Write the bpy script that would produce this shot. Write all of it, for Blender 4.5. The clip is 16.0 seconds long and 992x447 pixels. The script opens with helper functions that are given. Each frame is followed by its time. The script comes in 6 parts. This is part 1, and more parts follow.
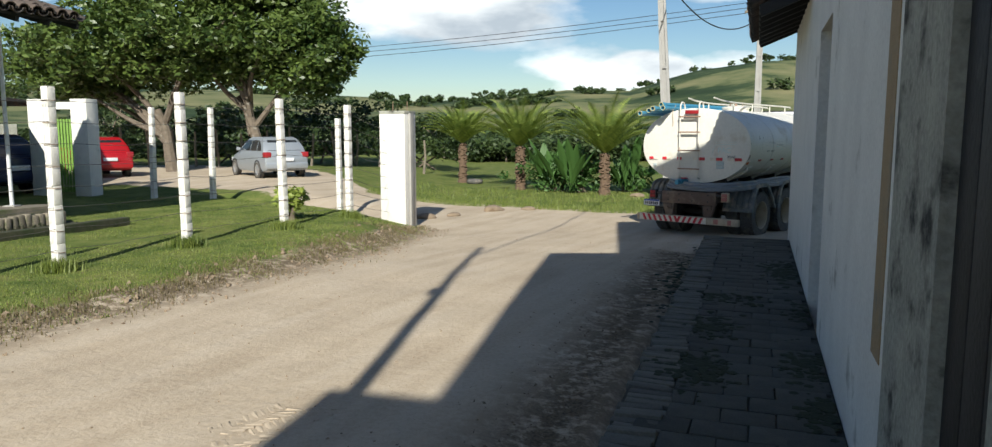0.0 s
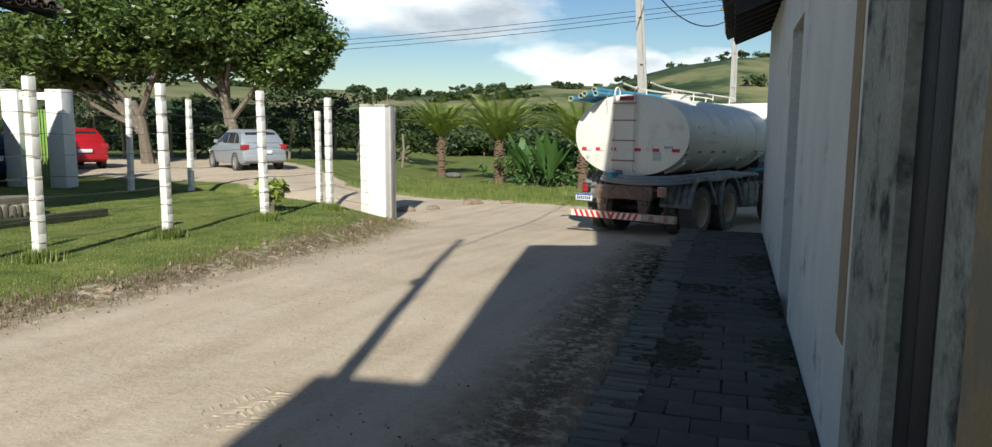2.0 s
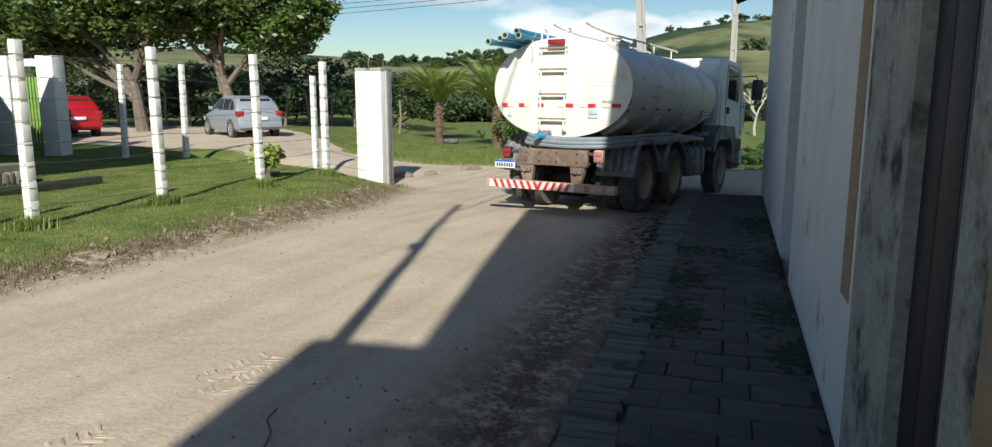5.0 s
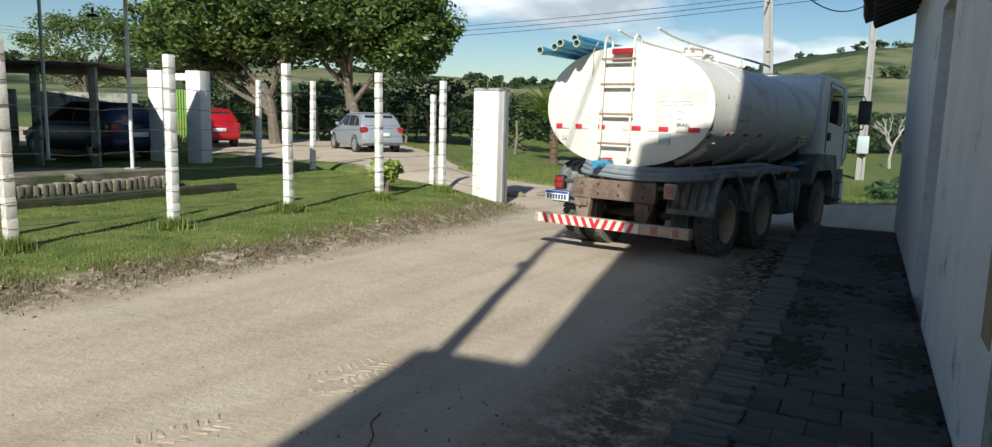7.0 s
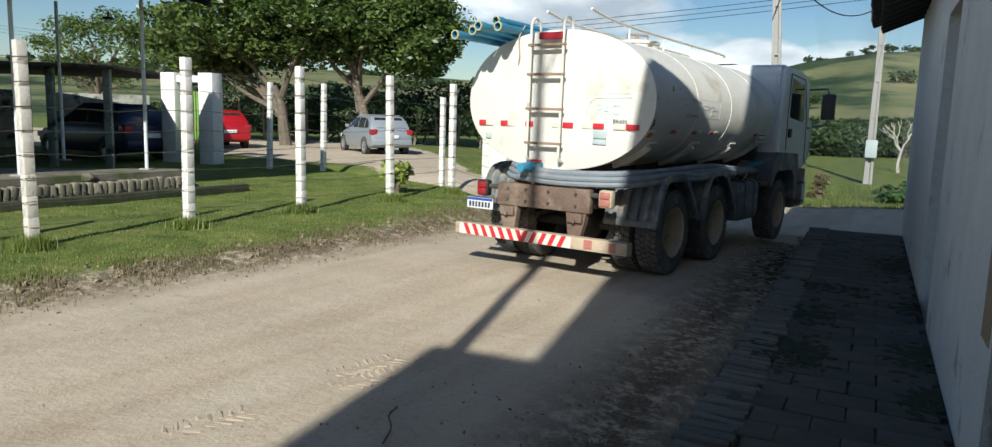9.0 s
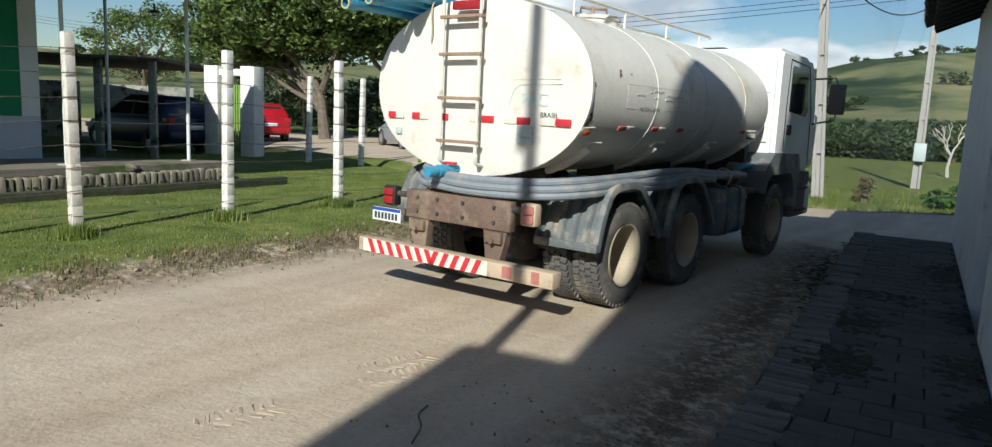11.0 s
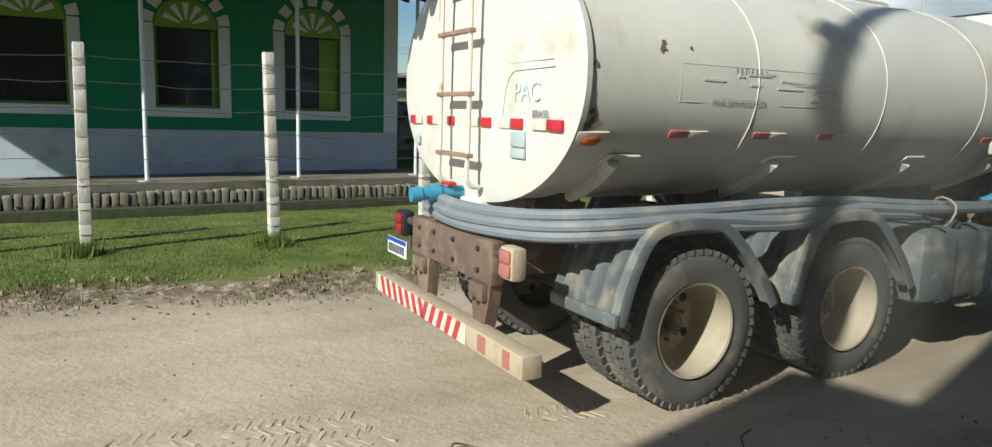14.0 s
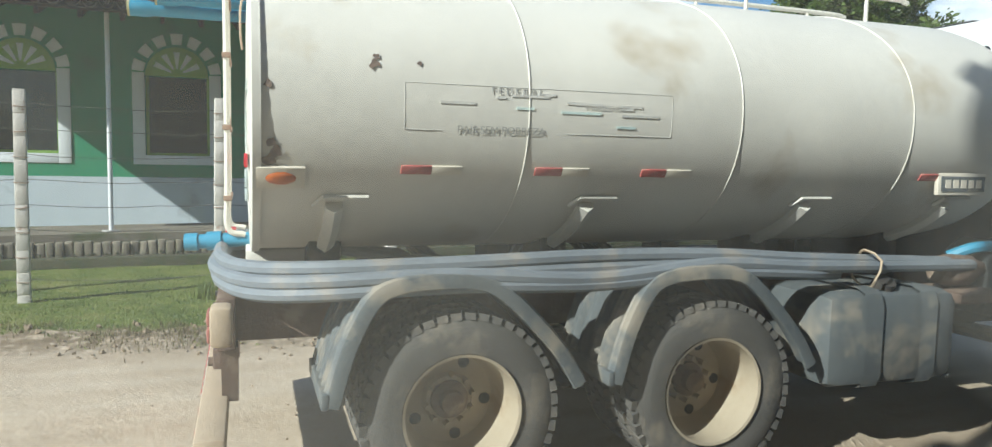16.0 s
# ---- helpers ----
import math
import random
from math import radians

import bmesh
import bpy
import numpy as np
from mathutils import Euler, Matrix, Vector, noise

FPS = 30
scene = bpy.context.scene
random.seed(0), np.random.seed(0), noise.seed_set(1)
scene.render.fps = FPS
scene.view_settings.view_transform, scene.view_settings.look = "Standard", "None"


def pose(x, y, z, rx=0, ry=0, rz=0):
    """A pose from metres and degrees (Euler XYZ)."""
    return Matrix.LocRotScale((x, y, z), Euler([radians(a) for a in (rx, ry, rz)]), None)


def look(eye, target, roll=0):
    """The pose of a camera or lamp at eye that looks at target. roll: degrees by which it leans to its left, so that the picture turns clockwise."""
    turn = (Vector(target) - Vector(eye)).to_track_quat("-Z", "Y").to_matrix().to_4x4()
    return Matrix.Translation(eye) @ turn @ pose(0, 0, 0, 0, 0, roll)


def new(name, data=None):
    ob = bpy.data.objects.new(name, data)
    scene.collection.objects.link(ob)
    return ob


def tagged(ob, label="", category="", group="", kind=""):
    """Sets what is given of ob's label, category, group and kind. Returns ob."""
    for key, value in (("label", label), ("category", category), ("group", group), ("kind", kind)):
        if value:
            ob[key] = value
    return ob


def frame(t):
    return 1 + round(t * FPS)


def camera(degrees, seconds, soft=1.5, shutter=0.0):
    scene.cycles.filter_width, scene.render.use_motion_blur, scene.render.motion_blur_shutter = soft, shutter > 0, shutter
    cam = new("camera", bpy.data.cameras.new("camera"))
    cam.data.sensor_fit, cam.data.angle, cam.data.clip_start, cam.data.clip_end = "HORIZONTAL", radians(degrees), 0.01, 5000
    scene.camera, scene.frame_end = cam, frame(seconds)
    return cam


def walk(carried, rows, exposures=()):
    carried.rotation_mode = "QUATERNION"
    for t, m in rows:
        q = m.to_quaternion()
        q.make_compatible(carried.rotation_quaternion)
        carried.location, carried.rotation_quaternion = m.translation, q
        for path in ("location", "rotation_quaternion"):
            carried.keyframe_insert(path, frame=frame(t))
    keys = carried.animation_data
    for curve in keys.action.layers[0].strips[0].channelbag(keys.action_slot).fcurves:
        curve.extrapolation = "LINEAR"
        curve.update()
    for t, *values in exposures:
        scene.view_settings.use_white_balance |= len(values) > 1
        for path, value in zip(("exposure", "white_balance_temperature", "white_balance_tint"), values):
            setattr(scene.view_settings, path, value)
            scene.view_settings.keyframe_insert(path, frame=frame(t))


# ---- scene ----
cam = camera(67.44, 16.0, soft=1.3)
PATH = [
    (0, pose(0.350, 0.178, 1.960, 83.01, 0.03, 0.30)),
    (0.5, pose(0.296, 0.081, 1.945, 83.37, -2.33, -0.92)),
    (1, pose(0.283, 0.015, 1.949, 82.82, -3.13, -1.48)),
    (1.5, pose(0.286, 0.004, 1.945, 82.25, -1.30, -1.56)),
    (2, pose(0.300, 0.005, 1.946, 82.59, -0.38, -1.42)),
    (2.5, pose(0.323, 0.033, 1.940, 80.81, 0.49, -2.03)),
    (3, pose(0.347, 0.076, 1.937, 80.13, 0.51, -2.32)),
    (5.5, pose(0.303, 0.110, 1.878, 80.05, -0.48, -0.88)),
    (6, pose(0.302, 0.123, 1.871, 80.75, -0.98, 1.88)),
    (6.5, pose(0.310, 0.139, 1.866, 81.23, -0.81, 4.88)),
    (7, pose(0.322, 0.106, 1.866, 81.61, -1.47, 7.31)),
    (7.5, pose(0.345, 0.125, 1.858, 80.73, -1.57, 6.50)),
    (8, pose(0.360, 0.090, 1.862, 81.48, -1.49, 6.87)),
    (8.5, pose(0.329, 0.002, 1.865, 80.88, -0.95, 7.91)),
    (9, pose(0.297, -0.038, 1.867, 81.80, -1.69, 7.88)),
    (9.5, pose(0.290, -0.031, 1.868, 82.37, -1.36, 9.21)),
    (12, pose(0.278, 0.066, 1.863, 80.83, -3.86, 12.62)),
    (12.5, pose(0.243, 0.041, 1.861, 82.41, -1.88, 17.18)),
    (13, pose(0.252, -0.012, 1.859, 80.78, -0.79, 22.66)),
    (13.5, pose(0.230, -0.046, 1.861, 81.34, -1.12, 30.40)),
    (14, pose(0.184, -0.073, 1.864, 81.68, -1.61, 33.97)),
    (14.5, pose(0.157, -0.063, 1.861, 80.07, -2.44, 35.37)),
    (15, pose(0.146, -0.068, 1.857, 80.53, -1.27, 38.22)),
    (15.5, pose(0.161, -0.086, 1.854, 82.63, -1.64, 39.87)),
    (16, pose(0.135, -0.077, 1.855, 85.20, -1.19, 42.40)),
]
# the camera opens up a little as the lorry fills its view
EXPOSURES = [(0, 0.37, 6600, 6), (6, 0.31, 6400, 5), (9.5, 0.2, 6300, 5), (12.5, 0.15, 6350, 5), (13.5, 0.14, 6400, 4), (14.5, 0.34, 6300, 1), (15, 0.48, 6200, 1), (16, 0.54, 6080, 1)]
walk(cam, PATH, EXPOSURES)

# ---- sky and sun ----
SUN_HEADING, SUN_ELEV = -5.0, 32.0   # the way the shadows run, and the sun's height, degrees
world = bpy.data.worlds.new("sky")
scene.world = world
world.use_nodes = True
wn, wl = world.node_tree.nodes, world.node_tree.links
wn.clear()
w_out = wn.new("ShaderNodeOutputWorld")
w_bg = wn.new("ShaderNodeBackground")
w_sky = wn.new("ShaderNodeTexSky")
w_sky.sky_type = "NISHITA"
w_sky.sun_disc = False
w_sky.sun_elevation = radians(SUN_ELEV)
w_sky.sun_rotation = radians(180.0 - SUN_HEADING)
w_sky.air_density, w_sky.dust_density, w_sky.ozone_density = 1.0, 0.35, 2.2
w_bg.inputs["Strength"].default_value = 0.06
w_tc = wn.new("ShaderNodeTexCoord")
w_map = wn.new("ShaderNodeMapping")
w_map.inputs["Scale"].default_value = (1.0, 1.0, 2.6)
w_map.inputs["Location"].default_value = (0.35, 0.2, 0.12)
w_noise = wn.new("ShaderNodeTexNoise")
w_noise.inputs["Scale"].default_value = 3.1
w_noise.inputs["Detail"].default_value = 9.0
w_noise.inputs["Roughness"].default_value = 0.52
w_ramp = wn.new("ShaderNodeValToRGB")
w_ramp.color_ramp.elements[0].position, w_ramp.color_ramp.elements[1].position = 0.52, 0.62
w_shade = wn.new("ShaderNodeTexNoise")
w_shade.inputs["Scale"].default_value = 5.0
w_shade.inputs["Detail"].default_value = 6.0
w_cloud = wn.new("ShaderNodeValToRGB")
w_cloud.color_ramp.elements[0].position, w_cloud.color_ramp.elements[1].position = 0.35, 0.65
w_cloud.color_ramp.elements[0].color = (7.0, 8.0, 9.3, 1)
w_cloud.color_ramp.elements[1].color = (19.0, 19.4, 19.8, 1)
w_mix = wn.new("ShaderNodeMix")
w_mix.data_type = "RGBA"
wl.new(w_tc.outputs["Generated"], w_map.inputs["Vector"])
wl.new(w_map.outputs["Vector"], w_noise.inputs["Vector"])
wl.new(w_map.outputs["Vector"], w_shade.inputs["Vector"])
# banks of cumulus: over the field, low by the hills, and over the house
w_sep = wn.new("ShaderNodeSeparateXYZ")
wl.new(w_tc.outputs["Generated"], w_sep.inputs["Vector"])


def w_math(op, a, b=0.0):
    q = wn.new("ShaderNodeMath")
    q.operation = op
    for k, v in enumerate((a, b)):
        if isinstance(v, (int, float)):
            q.inputs[k].default_value = v
        else:
            wl.new(v, q.inputs[k])
    return q.outputs[0]


cover = w_math("ADD", w_noise.outputs["Fac"], -0.05)
for cx, cy, cz, rx, ry, rz, gain in ((-0.04, 0.98, 0.185, 0.24, 0.5, 0.085, 0.30), (0.19, 0.98, 0.082, 0.06, 0.5, 0.026, 0.22), (-0.62, 0.77, 0.16, 0.16, 0.4, 0.06, 0.2), (0.3, 0.94, 0.2, 0.16, 0.4, 0.05, 0.15)):
    d = 0.0
    for k, (c, r) in enumerate(((cx, rx), (cy, ry), (cz, rz))):
        e = w_math("MULTIPLY", w_math("SUBTRACT", w_sep.outputs[k], c), 1.0 / r)
        d = w_math("ADD", w_math("MULTIPLY", e, e), d)
    cover = w_math("ADD", cover, w_math("MULTIPLY", w_math("MAXIMUM", w_math("SUBTRACT", 1.0, d), 0.0), gain))
wl.new(cover, w_ramp.inputs["Fac"])
wl.new(w_shade.outputs["Fac"], w_cloud.inputs["Fac"])
wl.new(w_ramp.outputs["Color"], w_mix.inputs["Factor"])
w_hsv = wn.new("ShaderNodeHueSaturation")
w_hsv.inputs["Saturation"].default_value, w_hsv.inputs["Value"].default_value = 1.22, 1.2
w_hsv.inputs["Hue"].default_value = 0.506
wl.new(w_sky.outputs["Color"], w_hsv.inputs["Color"])
wl.new(w_hsv.outputs["Color"], w_mix.inputs["A"])
wl.new(w_cloud.outputs["Color"], w_mix.inputs["B"])
wl.new(w_mix.outputs["Result"], w_bg.inputs["Color"])
wl.new(w_bg.outputs["Background"], w_out.inputs["Surface"])

sun = new("sun", bpy.data.lights.new("sun", "SUN"))
sun.data.energy, sun.data.angle, sun.data.color = 5.0, radians(0.55), (1.0, 0.965, 0.90)
_h, _e = radians(SUN_HEADING), radians(SUN_ELEV)
sun.matrix_world = look((0, 0, 40), Vector((0, 0, 40)) + Vector((-math.sin(_h) * math.cos(_e), math.cos(_h) * math.cos(_e), -math.sin(_e))))

# ---- materials ----
def material(name, color, rough=0.7, metal=0.0, vary=0.25, scale=6.0, fine=60.0, bump=0.25, stain=None, stain_scale=1.3, stain_at=0.55, spec=0.5, rand=0.0):
    """A surface with large and fine variation, an optional stain colour in patches, and fine relief."""
    m = bpy.data.materials.new(name)
    m.use_nodes = True
    n, l = m.node_tree.nodes, m.node_tree.links
    b = n["Principled BSDF"]
    tc = n.new("ShaderNodeTexCoord")
    big = n.new("ShaderNodeTexNoise")
    big.inputs["Scale"].default_value, big.inputs["Detail"].default_value = scale, 5.0
    small = n.new("ShaderNodeTexNoise")
    small.inputs["Scale"].default_value, small.inputs["Detail"].default_value = fine, 4.0
    for t in (big, small):
        l.new(tc.outputs["Object"], t.inputs["Vector"])
    add = n.new("ShaderNodeMath")
    add.operation = "ADD"
    l.new(big.outputs["Fac"], add.inputs[0])
    l.new(small.outputs["Fac"], add.inputs[1])
    rng = n.new("ShaderNodeMapRange")
    rng.inputs["From Min"].default_value, rng.inputs["From Max"].default_value = 0.6, 1.4
    rng.inputs["To Min"].default_value, rng.inputs["To Max"].default_value = 1.0 - vary, 1.0 + vary
    l.new(add.outputs[0], rng.inputs["Value"])
    hsv = n.new("ShaderNodeHueSaturation")
    hsv.inputs["Color"].default_value = (*color, 1)
    value = rng.outputs["Result"]
    if rand:
        oi = n.new("ShaderNodeObjectInfo")
        r2 = n.new("ShaderNodeMapRange")
        r2.inputs["To Min"].default_value, r2.inputs["To Max"].default_value = 1 - rand, 1 + rand
        l.new(oi.outputs["Random"], r2.inputs["Value"])
        mu = n.new("ShaderNodeMath")
        mu.operation = "MULTIPLY"
        l.new(value, mu.inputs[0])
        l.new(r2.outputs["Result"], mu.inputs[1])
        value = mu.outputs[0]
    l.new(value, hsv.inputs["Value"])
    col = hsv.outputs["Color"]
    if stain:
        st = n.new("ShaderNodeTexNoise")
        st.inputs["Scale"].default_value, st.inputs["Detail"].default_value, st.inputs["Roughness"].default_value = stain_scale, 8.0, 0.65
        l.new(tc.outputs["Object"], st.inputs["Vector"])
        rp = n.new("ShaderNodeValToRGB")
        rp.color_ramp.elements[0].position, rp.color_ramp.elements[1].position = stain_at, min(1.0, stain_at + 0.13)
        l.new(st.outputs["Fac"], rp.inputs["Fac"])
        mx = n.new("ShaderNodeMix")
        mx.data_type = "RGBA"
        l.new(rp.outputs["Color"], mx.inputs["Factor"])
        l.new(col, mx.inputs["A"])
        mx.inputs["B"].default_value = (*stain, 1)
        col = mx.outputs["Result"]
    l.new(col, b.inputs["Base Color"])
    b.inputs["Roughness"].default_value, b.inputs["Metallic"].default_value = rough, metal
    b.inputs["Specular IOR Level"].default_value = spec
    if bump:
        bp = n.new("ShaderNodeBump")
        bp.inputs["Strength"].default_value, bp.inputs["Distance"].default_value = bump, 0.01
        l.new(add.outputs[0], bp.inputs["Height"])
        l.new(bp.outputs["Normal"], b.inputs["Normal"])
    return m


M_WHITEWASH = material("whitewashed_concrete", (0.74, 0.72, 0.67), 0.9, vary=0.12, scale=5, bump=0.5, stain=(0.30, 0.27, 0.22), stain_scale=7, stain_at=0.63)
M_RUSTPOST = material("stained_whitewash", (0.62, 0.58, 0.52), 0.9, vary=0.2, scale=9, bump=0.6, stain=(0.26, 0.13, 0.07), stain_scale=9, stain_at=0.60)
M_WALL = material("limewashed_wall", (0.68, 0.68, 0.64), 0.9, vary=0.14, scale=2, fine=30, bump=0.5, stain=(0.24, 0.24, 0.20), stain_scale=1.6, stain_at=0.60)
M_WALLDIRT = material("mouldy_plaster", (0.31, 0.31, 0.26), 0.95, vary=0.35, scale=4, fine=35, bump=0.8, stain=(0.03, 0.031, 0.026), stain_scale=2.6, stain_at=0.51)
M_OCHRE = material("ochre_paint", (0.33, 0.235, 0.13), 0.9, vary=0.25, scale=3, bump=0.5, stain=(0.24, 0.20, 0.14), stain_scale=3, stain_at=0.5)
M_DOORWOOD = material("dark_painted_wood", (0.014, 0.014, 0.015), 0.7, vary=0.4, scale=3, fine=40, bump=0.5, stain=(0.05, 0.05, 0.047), stain_scale=4, stain_at=0.62)
M_GREEN = material("green_wall_paint", (0.015, 0.21, 0.10), 0.85, vary=0.1, scale=2, bump=0.25, stain=(0.02, 0.16, 0.085), stain_scale=0.9)
M_LIME = material("lime_paint", (0.20, 0.33, 0.05), 0.8, vary=0.12, scale=3, bump=0.2)
M_TRIMWHITE = material("white_trim_paint", (0.66, 0.68, 0.70), 0.85, vary=0.08, scale=3, bump=0.25)
M_DADO = material("pale_blue_plinth_paint", (0.48, 0.53, 0.58), 0.85, vary=0.1, scale=2, bump=0.25, stain=(0.33, 0.36, 0.38), stain_scale=1.0)
M_TILE = material("weathered_roof_tile", (0.10, 0.075, 0.06), 0.9, vary=0.4, scale=5, bump=0.5, stain=(0.03, 0.03, 0.028), stain_scale=3, stain_at=0.5, rand=0.25)
M_STONE = material("mossy_stone", (0.23, 0.20, 0.15), 0.95, vary=0.35, scale=8, bump=0.8, stain=(0.05, 0.07, 0.02), stain_scale=3, stain_at=0.5, rand=0.25)
M_MOSSBANK = material("mossy_bank", (0.055, 0.056, 0.03), 1.0, vary=0.4, scale=7, bump=0.8, stain=(0.03, 0.045, 0.014), stain_scale=4, stain_at=0.48)
M_TERRACE = material("worn_concrete", (0.19, 0.165, 0.125), 0.95, vary=0.25, scale=3, bump=0.5, stain=(0.07, 0.09, 0.03), stain_scale=0.9, stain_at=0.5)
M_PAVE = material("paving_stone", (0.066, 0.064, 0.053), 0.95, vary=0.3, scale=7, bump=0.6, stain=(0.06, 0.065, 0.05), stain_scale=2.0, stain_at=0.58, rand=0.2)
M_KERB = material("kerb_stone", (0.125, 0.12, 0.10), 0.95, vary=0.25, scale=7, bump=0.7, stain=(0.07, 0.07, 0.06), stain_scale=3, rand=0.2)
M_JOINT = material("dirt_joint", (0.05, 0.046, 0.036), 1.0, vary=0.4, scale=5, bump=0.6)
M_MOSS = material("moss", (0.024, 0.030, 0.012), 1.0, vary=0.4, scale=20, bump=1.0)
M_CONCRETE = material("pole_concrete", (0.34, 0.33, 0.31), 0.9, vary=0.15, scale=4, bump=0.4, stain=(0.26, 0.25, 0.23), stain_scale=2)
M_TANK = material("cream_tank_paint", (0.71, 0.685, 0.615), 0.45, vary=0.09, scale=1.6, fine=20, bump=0.06, stain=(0.52, 0.45, 0.34), stain_scale=1.2, stain_at=0.58)
M_CAB = material("white_cab_paint", (0.76, 0.77, 0.76), 0.35, vary=0.05, scale=2, bump=0.03, stain=(0.55, 0.52, 0.45), stain_scale=1.2, stain_at=0.66)
M_RUSTSTEEL = material("rusty_dusty_steel", (0.15, 0.10, 0.075), 0.85, vary=0.35, scale=5, bump=0.5, stain=(0.24, 0.18, 0.13), stain_scale=4, stain_at=0.52)
M_CHASSIS = material("dusty_black_chassis", (0.055, 0.05, 0.045), 0.85, vary=0.35, scale=5, bump=0.4, stain=(0.16, 0.13, 0.10), stain_scale=3, stain_at=0.56)
M_MUD = material("grey_mudguard_plastic", (0.12, 0.135, 0.14), 0.65, vary=0.2, scale=4, bump=0.15, stain=(0.30, 0.27, 0.22), stain_scale=3, stain_at=0.5)
M_TYRE = material("dusty_tyre_rubber", (0.105, 0.10, 0.092), 0.95, vary=0.3, scale=6, bump=0.4, stain=(0.23, 0.20, 0.16), stain_scale=4, stain_at=0.54)
M_RIM = material("dusty_cream_rim", (0.44, 0.375, 0.275), 0.7, vary=0.15, scale=5, bump=0.2, stain=(0.33, 0.24, 0.15), stain_scale=4, stain_at=0.58)
M_HOSE = material("grey_blue_hose", (0.20, 0.225, 0.25), 0.6, vary=0.15, scale=8, bump=0.15, stain=(0.31, 0.29, 0.26), stain_scale=4, stain_at=0.55)
M_BLUE = material("blue_pvc", (0.05, 0.27, 0.42), 0.45, vary=0.1, scale=5, bump=0.05)
M_PIPEEND = material("yellowed_pipe_end", (0.45, 0.42, 0.22), 0.6, vary=0.1)
M_RED = material("red_reflector", (0.55, 0.03, 0.045), 0.3, vary=0.12, scale=20, bump=0.1)
M_REFWHITE = material("white_reflector", (0.72, 0.66, 0.55), 0.4, vary=0.1, scale=12, bump=0.1)
M_ORANGE = material("orange_lens", (0.50, 0.12, 0.02), 0.35, vary=0.1, scale=20, bump=0.1)
M_LAMPRED = material("red_lamp_lens", (0.30, 0.02, 0.025), 0.25, vary=0.15, scale=30, bump=0.1)
M_LAMPDUSTY = material("dusty_red_lens", (0.42, 0.16, 0.13), 0.6, vary=0.2, scale=20, bump=0.2)
M_PLATE = material("plate_white", (0.72, 0.73, 0.75), 0.5, vary=0.05)
M_PLATEBLUE = material("plate_blue", (0.02, 0.07, 0.35), 0.5, vary=0.05)
M_INK = material("dark_ink", (0.05, 0.055, 0.06), 0.7, vary=0.2)
M_INKWORN = material("worn_dark_print", (0.36, 0.36, 0.34), 0.7, vary=0.35, scale=40)
M_REDWORN = material("dusty_red_reflector", (0.44, 0.10, 0.09), 0.55, vary=0.3, scale=25, bump=0.1, stain=(0.48, 0.36, 0.27), stain_scale=14, stain_at=0.56)
M_HUB = material("dusty_brown_hub", (0.19, 0.14, 0.10), 0.85, vary=0.3, scale=8, bump=0.4, stain=(0.30, 0.23, 0.16), stain_scale=7, stain_at=0.52)
M_FAINT = material("faint_worn_print", (0.58, 0.57, 0.53), 0.6, vary=0.2, scale=30)
M_TEAL = material("faded_teal_print", (0.58, 0.71, 0.68), 0.6, vary=0.15, scale=20)
M_BUMPER = material("dusty_cream_bumper", (0.48, 0.38, 0.27), 0.75, vary=0.15, scale=5, bump=0.3, stain=(0.33, 0.23, 0.15), stain_scale=4)
M_GLASS = material("dark_glass", (0.02, 0.024, 0.027), 0.08, vary=0.05, bump=0.0)
M_BLACK = material("black_plastic", (0.02, 0.02, 0.021), 0.55, vary=0.2, bump=0.1)
M_GALV = material("galvanised_white_tube", (0.68, 0.69, 0.70), 0.5, vary=0.08, scale=8, bump=0.1)
M_RAIL = material("cream_rail_paint", (0.68, 0.65, 0.57), 0.5, vary=0.1, scale=8, bump=0.1, stain=(0.25, 0.13, 0.08), stain_scale=6, stain_at=0.64)
M_RUNG = material("rusty_rung", (0.30, 0.20, 0.14), 0.8, vary=0.25, scale=10, bump=0.3)
M_SILVER = material("silver_car_paint", (0.34, 0.37, 0.40), 0.35, metal=0.35, vary=0.05, scale=3, bump=0.02)
M_REDCAR = material("red_car_paint", (0.38, 0.010, 0.016), 0.3, vary=0.05, scale=3, bump=0.02)
M_BLUECAR = material("dark_blue_car_paint", (0.010, 0.018, 0.06), 0.3, vary=0.05, scale=3, bump=0.02)
M_CHROME = material("dull_alloy", (0.45, 0.45, 0.45), 0.4, metal=0.7, vary=0.1)
M_BARK = material("tree_bark", (0.15, 0.12, 0.09), 0.95, vary=0.4, scale=7, bump=0.9, stain=(0.30, 0.28, 0.24), stain_scale=4, stain_at=0.58)
M_CYCTRUNK = material("cycad_trunk", (0.13, 0.085, 0.055), 0.95, vary=0.4, scale=14, bump=1.0)
M_WIRE = material("barbed_wire_steel", (0.12, 0.11, 0.10), 0.6, metal=0.5, vary=0.2, bump=0.0)
M_CABLE = material("black_cable", (0.02, 0.02, 0.02), 0.6, vary=0.1, bump=0.0)
M_BOXGREY = material("grey_meter_box", (0.45, 0.52, 0.52), 0.6, vary=0.1)
M_GATE = material("green_gate_paint", (0.16, 0.30, 0.05), 0.6, vary=0.15, bump=0.1)
M_RAWPOST = material("rough_timber", (0.20, 0.17, 0.13), 0.95, vary=0.35, scale=6, bump=0.8)


